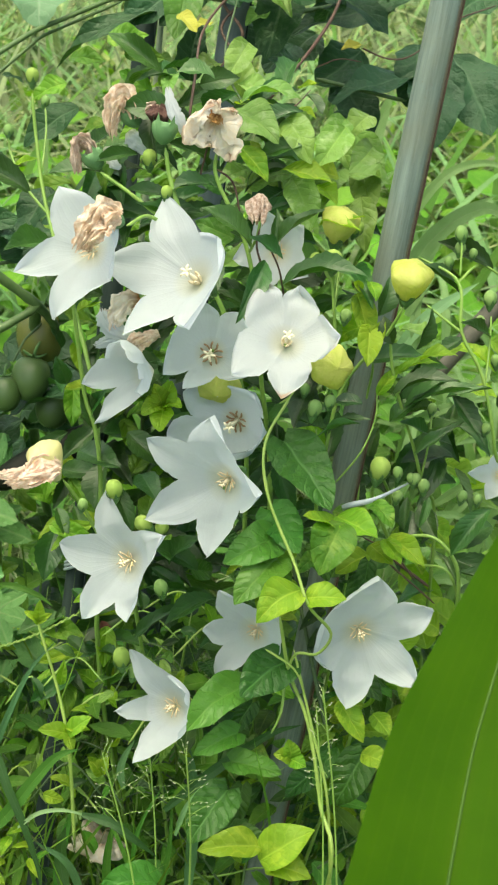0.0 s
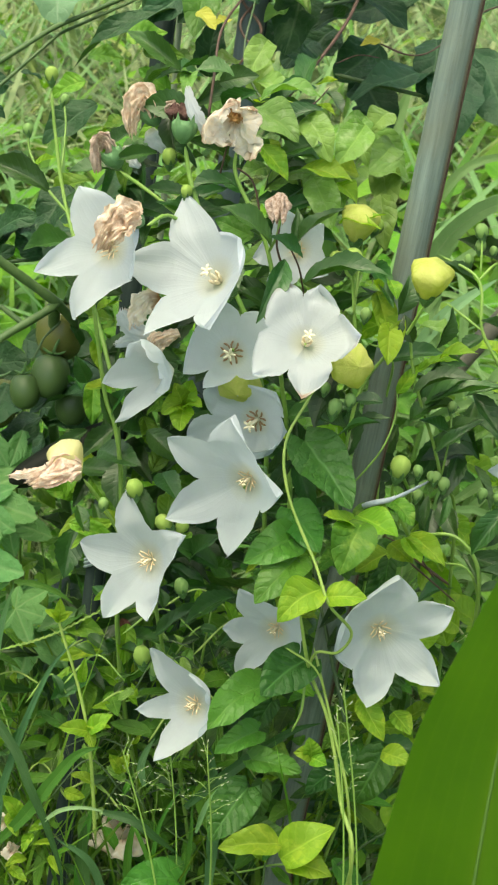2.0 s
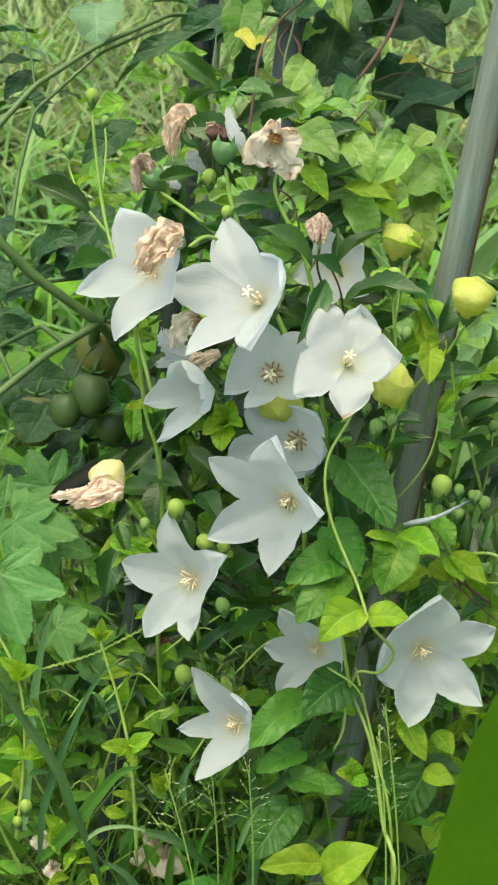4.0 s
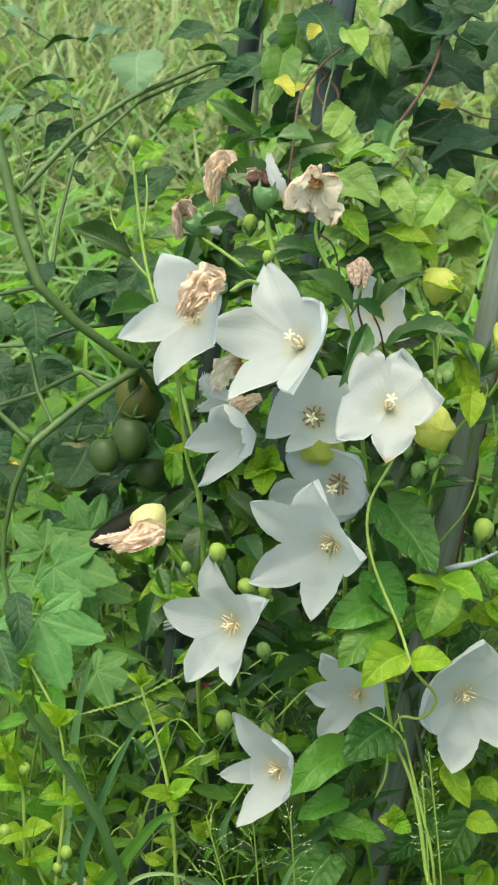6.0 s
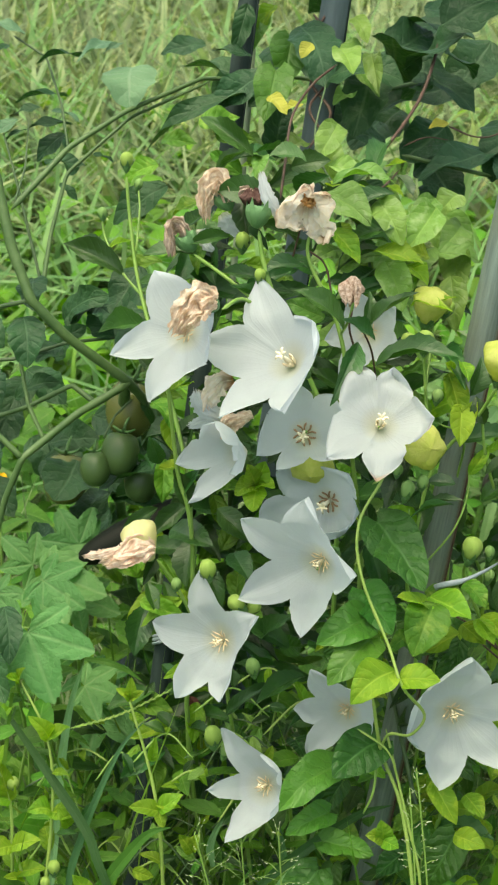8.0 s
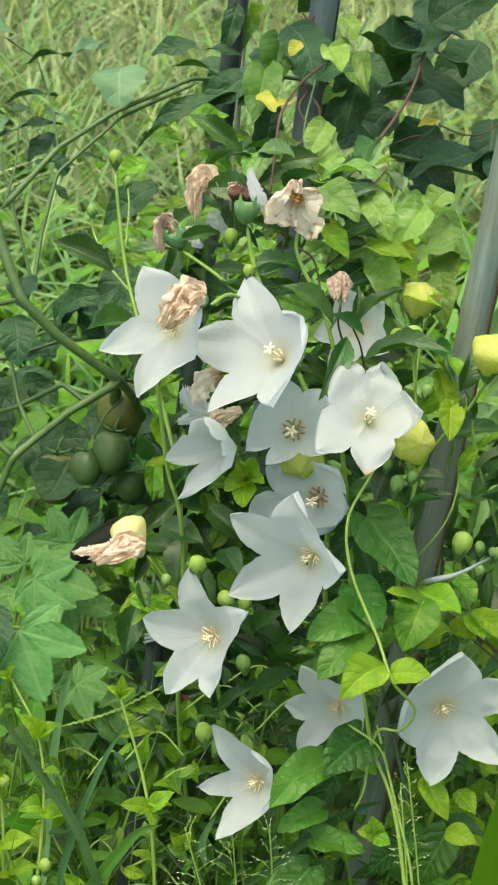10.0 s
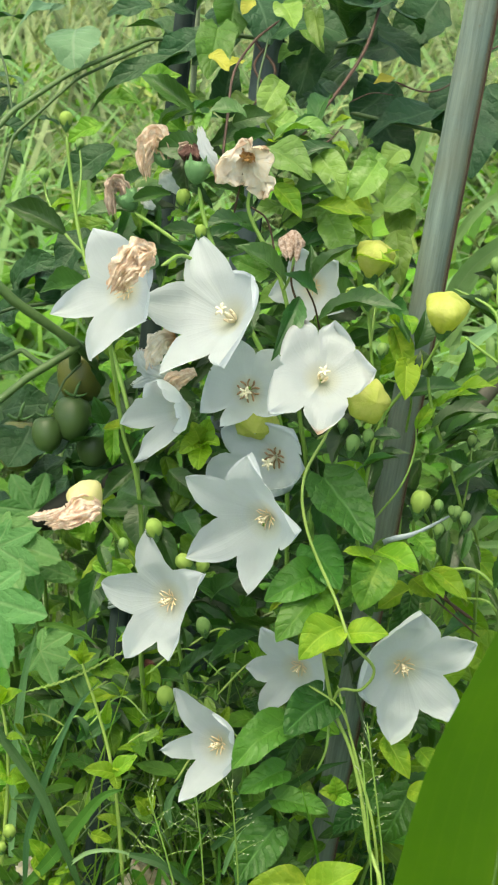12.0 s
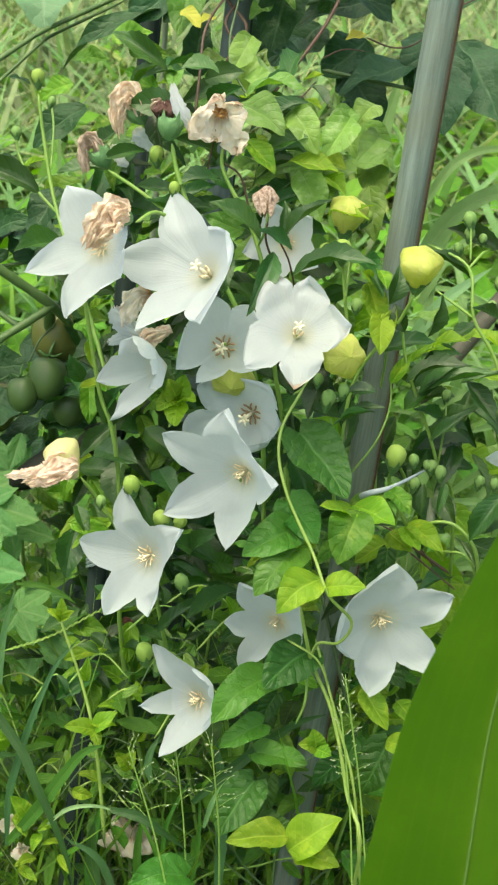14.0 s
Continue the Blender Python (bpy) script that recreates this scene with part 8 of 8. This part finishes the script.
tangle = thing("tangled_weed", (-0.12, 0.0, 0.0), "thin wiry weed stalks tangled over the soil", "weed")
TRNG = random.Random(77)
for k in range(46):
    p = Vector((TRNG.uniform(-0.24, 0.05), TRNG.uniform(-0.06, 0.08), 0))
    q = p + Vector((TRNG.uniform(-0.06, 0.06), TRNG.uniform(-0.03, 0.02), TRNG.uniform(0.2, 0.3)))
    e = q + Vector((TRNG.uniform(-0.09, 0.09), TRNG.uniform(-0.03, 0.02), TRNG.uniform(0.02, 0.13)))
    stem(tangle, [p, q, q.lerp(e, 0.6) + Vector((0, 0, 0.015)), e], 0.0010, 0.0005, (M_STEM_DARK, M_TOMATO_STEM, M_STEM)[k % 3])
    if k % 2:
        leaves_along(tangle, [p, q, e], "flower_leaf", 0.03, (0.014, 0.03), (0.14, 0.26), 200 + k, 0.4)
rng = random.Random(91)
for k in range(46):   # thin shoots that curl through the weeds
    p = Vector((rng.uniform(-0.20, -0.01), rng.uniform(-0.05, 0.05), rng.uniform(0.36, 0.50)))
    dx, up = rng.choice((-1, 1)) * rng.uniform(0.018, 0.045), rng.uniform(0.004, 0.022)
    q = p + SIDE * (dx * 0.5) + RISE * up
    e = p + SIDE * dx + RISE * (up * rng.uniform(-0.6, 0.7)) + FRONT * rng.uniform(-0.01, 0.01)
    stem(tangle, [p, q, e], 0.0007, 0.0004, (M_STEM_LIME, M_STEM, M_STEM_DARK)[k % 3])
    for c in (q, e):
        a, ln = rng.uniform(0, 2 * math.pi), rng.uniform(0.007, 0.015)
        leaf(tangle, ("young", "flower_leaf", "pale_vine")[k % 3], c, c + SIDE * (ln * math.cos(a)) + RISE * (ln * math.sin(a)), ln * rng.uniform(0.3, 0.6), (rng.uniform(-0.5, 0.5), rng.uniform(0.2, 0.8), 0.8))

# grass gone to seed: hair-thin stalks with pale specks
seeded = thing("seeding_grass", (0.0576, -0.1120, 0.4379), "fine grass panicles with tiny pale seeds", "grass")


def panicle(base, top, reach, count, seed):
    rng = random.Random(seed)
    base, top = Vector(base), Vector(top)
    stem(seeded, [base, base.lerp(top, 0.5) + Vector((0.002, 0, 0)), top], 0.0006, 0.0004, M_STEM, name="stalk", knots=0)
    lines, seeds = [], []
    for k in range(count):
        f = k / count
        c = base.lerp(top, 0.6 + 0.4 * f)
        a = rng.uniform(0, 6.28)
        e = c + (SIDE * math.cos(a) + FRONT * math.sin(a) * 0.5) * reach * 0.75 * (1.1 - f) + RISE * rng.uniform(0.0, 0.5) * reach
        lines.append(([c, c.lerp(e, 0.5) + RISE * 0.001, e], 0.00022, 0.00016))
        for q in (0.7, 1.0):
            p = c.lerp(e, q)
            d = (e - c).normalized() + Vector((rng.uniform(-0.4, 0.4), 0, rng.uniform(-0.4, 0.4)))
            seeds.append(([p, p + d * 0.0007, p + d * 0.0014], 0.0003, 0.00018))
    put("panicle", join_tubes("panicle", lines, M_STEM, 4), seeded)
    put("seed_spray", join_tubes("seed_spray", seeds, M_SEED, 4), seeded)


panicle((0.0683, -0.1253, 0.3932), (0.0491, -0.0936, 0.5326), 0.012, 16, 1)
panicle((0.0600, -0.1220, 0.3890), (0.0465, -0.0948, 0.5203), 0.010, 12, 2)
panicle((-0.0335, -0.1007, 0.3570), (-0.0442, -0.0628, 0.4662), 0.022, 20, 3)
panicle((-0.0145, -0.1143, 0.3733), (-0.0206, -0.0975, 0.4857), 0.022, 16, 4)
panicle((-0.0405, -0.1154, 0.3718), (-0.0668, -0.0917, 0.4765), 0.022, 14, 5)

def seed_spike(base, top, sag):
    """A thin stalk set with pale husks on both sides."""
    base, top = Vector(base), Vector(top)
    mid = base.lerp(top, 0.5) - RISE * sag
    line = curve_points([base, mid, top], 16)
    stem(seeded, [base, mid, top], 0.0005, 0.0004, M_STEM, name="stalk", knots=0)
    husks = []
    for k in range(2, len(line) - 1):
        d = (line[k + 1] - line[k - 1]).normalized()
        e = d + RISE * (0.35 if k % 2 else -0.25) + FRONT * 0.3
        husks.append(([line[k], line[k] + e * 0.0016, line[k] + e * 0.003], 0.00045, 0.0002))
    put("seed_spray", join_tubes("seed_spray", husks, M_STEM_LIME, 5), seeded)


seed_spike((-0.1459, -0.0291, 0.4890), (-0.0879, -0.0257, 0.5193), 0.003)

# young shoots at the foot
shoots = thing("young_shoots", (-0.0834, -0.0776, 0.3548), "young yellow-green shoots of a weed", "weed")
for pts in (
    [(-0.0850, -0.0654, 0.3784), (-0.0898, -0.0550, 0.4420), (-0.0979, -0.0431, 0.4768), (-0.1089, -0.0331, 0.5083), (-0.1109, -0.0303, 0.5139)],
    [(-0.1578, -0.0719, 0.3768), (-0.1535, -0.0484, 0.4426), (-0.1577, -0.0369, 0.4867), (-0.1759, -0.0227, 0.5165)],
    [(-0.1740, -0.0764, 0.3705), (-0.1725, -0.0730, 0.4200), (-0.1746, -0.0629, 0.4612), (-0.1817, -0.0625, 0.4846)],
    [(-0.1508, -0.0744, 0.3710), (-0.1620, -0.0781, 0.4087), (-0.1714, -0.0746, 0.4385)],
):
    stem(shoots, pts, 0.0012, 0.0006, M_STEM_LIME)
    leaves_along(shoots, pts, "young", 0.05, (0.012, 0.02), (0.4, 0.6), len(pts) + 61, 0.3)
for b, t, w in (
    ((-0.0906, -0.0542, 0.4546), (-0.1072, -0.0584, 0.4598), 0.010), ((-0.0906, -0.0542, 0.4546), (-0.0766, -0.0524, 0.4668), 0.011), ((-0.0906, -0.0542, 0.4546), (-0.0868, -0.0620, 0.4490), 0.007),
    ((-0.1570, -0.0368, 0.4867), (-0.1435, -0.0407, 0.4989), 0.010), ((-0.1570, -0.0368, 0.4867), (-0.1679, -0.0399, 0.5041), 0.010),
    ((-0.1758, -0.0234, 0.5151), (-0.1820, -0.0307, 0.5237), 0.007), ((-0.1758, -0.0234, 0.5151), (-0.1711, -0.0274, 0.5283), 0.007), ((-0.1535, -0.0484, 0.4426), (-0.1387, -0.0564, 0.4467), 0.012),
    ((-0.1535, -0.0484, 0.4426), (-0.1664, -0.0573, 0.4490), 0.012), ((-0.1746, -0.0629, 0.4612), (-0.1900, -0.0721, 0.4675), 0.012), ((-0.1746, -0.0629, 0.4612), (-0.1820, -0.0596, 0.4902), 0.012),
    ((-0.1714, -0.0746, 0.4385), (-0.1538, -0.0792, 0.4486), 0.012), ((-0.1714, -0.0746, 0.4385), (-0.1849, -0.0864, 0.4394), 0.012), ((-0.1691, -0.0742, 0.4172), (-0.1514, -0.0788, 0.4275), 0.012),
):
    leaf(shoots, "young", b, t, w, (0.0, 0.6, 0.8))
for b, t, w in (
    ((-0.1108, -0.0306, 0.5134), (-0.1101, -0.0284, 0.5283), 0.007), ((-0.1108, -0.0306, 0.5134), (-0.1186, -0.0321, 0.5224), 0.006), ((-0.1108, -0.0306, 0.5134), (-0.1026, -0.0314, 0.5214), 0.006), ((-0.0965, -0.0415, 0.4797), (-0.0946, -0.0386, 0.4958), 0.006),
    ((-0.1817, -0.0625, 0.4846), (-0.1859, -0.0624, 0.4961), 0.008), ((-0.1817, -0.0625, 0.4846), (-0.1767, -0.0601, 0.4991), 0.008), ((-0.1817, -0.0625, 0.4846), (-0.1931, -0.0682, 0.4862), 0.009),
):
    leaf(shoots, "young", b, t, w, (0.0, 0.5, 0.85))
for b, t, w in (
    ((-0.1273, -0.0736, 0.4042), (-0.1377, -0.0733, 0.4194), 0.0097),
    ((-0.1346, -0.0727, 0.4061), (-0.1274, -0.0846, 0.3990), 0.0078),
    ((-0.1113, -0.0751, 0.4010), (-0.1218, -0.0827, 0.4021), 0.0058),
    ((-0.1201, -0.0781, 0.3960), (-0.1242, -0.0890, 0.3912), 0.0058),
    ((-0.1083, -0.0801, 0.3920), (-0.1187, -0.0863, 0.3957), 0.0039),
    ((-0.1094, -0.0838, 0.3854), (-0.1019, -0.0942, 0.3810), 0.0045),
    ((-0.1224, -0.0853, 0.3834), (-0.1340, -0.0935, 0.3837), 0.0058),
    ((-0.1318, -0.0882, 0.3786), (-0.1204, -0.0971, 0.3767), 0.0065),
    ((-0.0703, -0.0581, 0.4292), (-0.0785, -0.0586, 0.4429), 0.0084),
    ((-0.0711, -0.0572, 0.4309), (-0.0662, -0.0579, 0.4435), 0.0084),
    ((-0.1430, -0.0549, 0.4379), (-0.1491, -0.0550, 0.4522), 0.0078),
):
    leaf(shoots, "young", b, t, w, (0.0, 0.5, 0.85))
for at, s in (((-0.1726, -0.0622, 0.4731), 0.0040), ((-0.1816, -0.0793, 0.4417), 0.0042), ((-0.1473, -0.0781, 0.4282), 0.0042), ((-0.1516, -0.0825, 0.4204), 0.0034)):
    bud(shoots, at, facing(0, 0.9, 0.4), s, "lime")


# ---- small things ----
tie = thing("plastic_tie", (0.0691, -0.0035, 0.5913), "white plastic ribbon tied round the steel stake", "plant tie")
line = curve_points([(0.0517, -0.0190, 0.5946), (0.0581, -0.0283, 0.6045), (0.0700, -0.0265, 0.6075), (0.0829, -0.0122, 0.6064), (0.0958, 0.0126, 0.5993)], 6)
half = [0.0018 * (1 - 0.75 * (i / (len(line) - 1)) ** 1.5) for i in range(len(line))]
tv = [p + RISE * (h * r) for p, r in zip(line, half) for h in (-1, 1)] + [p + RISE * (h * r) - FRONT * 0.0006 for p, r in zip(line, half) for h in (-1, 1)]
nl = len(line) * 2
tf = []
for i in range(len(line) - 1):
    q = 2 * i
    tf += [(q, q + 1, q + 3, q + 2), (nl + q, nl + q + 2, nl + q + 3, nl + q + 1), (q, q + 2, nl + q + 2, nl + q), (q + 1, nl + q + 1, nl + q + 3, q + 3)]
put("ribbon", mesh_of("ribbon", tv, tf, M_TIE), tie)

wire = thing("wire_tie", (-0.1052, 0.0705, 0.4909), "pale string tied round the dark post", "plant tie")
for dy in (-8, 0, 7):
    stem(wire, [Vector(p) + RISE * (dy * 0.0003) for p in ((-0.1118, 0.0765, 0.4813), (-0.1074, 0.0662, 0.4894), (-0.1010, 0.0658, 0.4927), (-0.0954, 0.0777, 0.4892))], 0.0010, 0.0010, M_TIE, name="string")


def stone_mesh(seed):
    bm = bmesh.new()
    bmesh.ops.create_icosphere(bm, subdivisions=3, radius=1)
    for v in bm.verts:
        v.co *= 1 + 0.3 * noise.noise(v.co * 1.3 + Vector((seed, 0, 0))) + 0.06 * noise.noise(v.co * 6 + Vector((seed, 2, 0)))
        v.co.z *= 0.7
    me = bpy.data.meshes.new("stone")
    bm.to_mesh(me)
    bm.free()
    me.materials.append(M_STONE)
    return me


for k, (x, y, s) in enumerate(((-0.17, -0.03, 0.02), (-0.205, -0.035, 0.016), (-0.235, -0.02, 0.024), (-0.12, -0.035, 0.015), (-0.145, 0.01, 0.02), (-0.11, 0.03, 0.016), (-0.21, 0.02, 0.018), (-0.26, 0.06, 0.022), (-0.18, 0.05, 0.014))):
    st = new("stone", stone_mesh(k * 3.3))
    st.matrix_basis = pose(x, y, s * 0.45, 0, 0, k * 50) @ Matrix.Scale(s, 4)
    tagged(st, "pale brown garden stone on the soil", "stone", "stones")

litter = thing("fallen_leaf", (-0.0810, -0.0095, 0.3160), "pale pinkish-brown crumpled dead leaf among the weeds", "leaf")
put("blade", dried_mesh(21, M_DRY_PALE, (0.3, 0.7, 0.9, 0.8, 0.5), 0.3), litter, axis_pose((-0.0810, -0.0095, 0.3160), facing(0.2, 0.9, 0.3), 30, 0.016))

for at, size in (((-0.1486, -0.0443, 0.3656), 0.008), ((-0.1405, -0.0523, 0.3510), 0.007)):
    scrap = thing("fallen_leaf", at, "small pale pinkish-brown dead leaf on the weeds", "leaf")
    put("blade", dried_mesh(22, M_DRY_PALE, (0.3, 0.6, 0.8, 0.7, 0.4), 0.3), scrap, axis_pose(at, facing(0.5, 0.7, 0.4), 60, size))

red = thing("fallen_leaf", (-0.0774, 0.0203, 0.4722), "small rust-red dead leaf caught in the stems", "leaf")
put("blade", leaf_mesh("ovate", M_RED, 5), red, leaf_pose((-0.0813, 0.0238, 0.4786), (-0.0747, 0.0125, 0.4684), facing(0.3, 0.2, 0.9), 0.007))

# ---- broad leaf close to the path ----
reed = thing("broad_grass_plant", (0.035, -0.550, 0.0), "large smooth green strap-shaped leaf of a tall plant", "plant")
spine = curve_points([(0.0351, -0.5496, 0.0000), (0.0451, -0.5296, 0.5243), (0.0683, -0.4168, 0.6626), (0.0722, -0.3978, 0.6859), (0.0801, -0.3622, 0.7181), (0.0880, -0.3394, 0.7375), (0.0977, -0.3117, 0.7556), (0.1087, -0.2839, 0.7737), (0.1216, -0.2553, 0.7934)], 10)
bv, bf, bu = [], [], []
nb = len(spine)
for i, c in enumerate(spine):
    t = i / (nb - 1)
    d = (spine[min(i + 1, nb - 1)] - spine[max(i - 1, 0)]).normalized()
    s = d.cross(FRONT).normalized()
    k = s.cross(d)
    w = float(np.interp(8 * t, range(9), (0.010, 0.026, 0.0319, 0.0316, 0.0267, 0.0210, 0.0144, 0.0072, 0.0000)))
    for a in range(-6, 7):
        f = a / 6
        bv.append(c + s * (w * f) + k * (w * (0.12 * abs(f) ** 1.2 + 0.015 * math.sin(14 * t + 3 * f))))
        bu.append((0.5 + f / 2, t))
for i in range(nb - 1):
    for a in range(12):
        q = i * 13 + a
        bf.append((q, q + 1, q + 14, q + 13))
put("leaf", mesh_of("leaf", bv, bf, M_BIG_LEAF, bu), reed)
put("midrib", tube_mesh("midrib", [c + FRONT * 0.0006 for c in spine[::8]], 0.0006, 0.0003, plain_mat("pale_midrib", (0.034, 0.098, 0.003), (0.042, 0.110, 0.005), 120, 0.7)), reed, label="paler raised midrib")
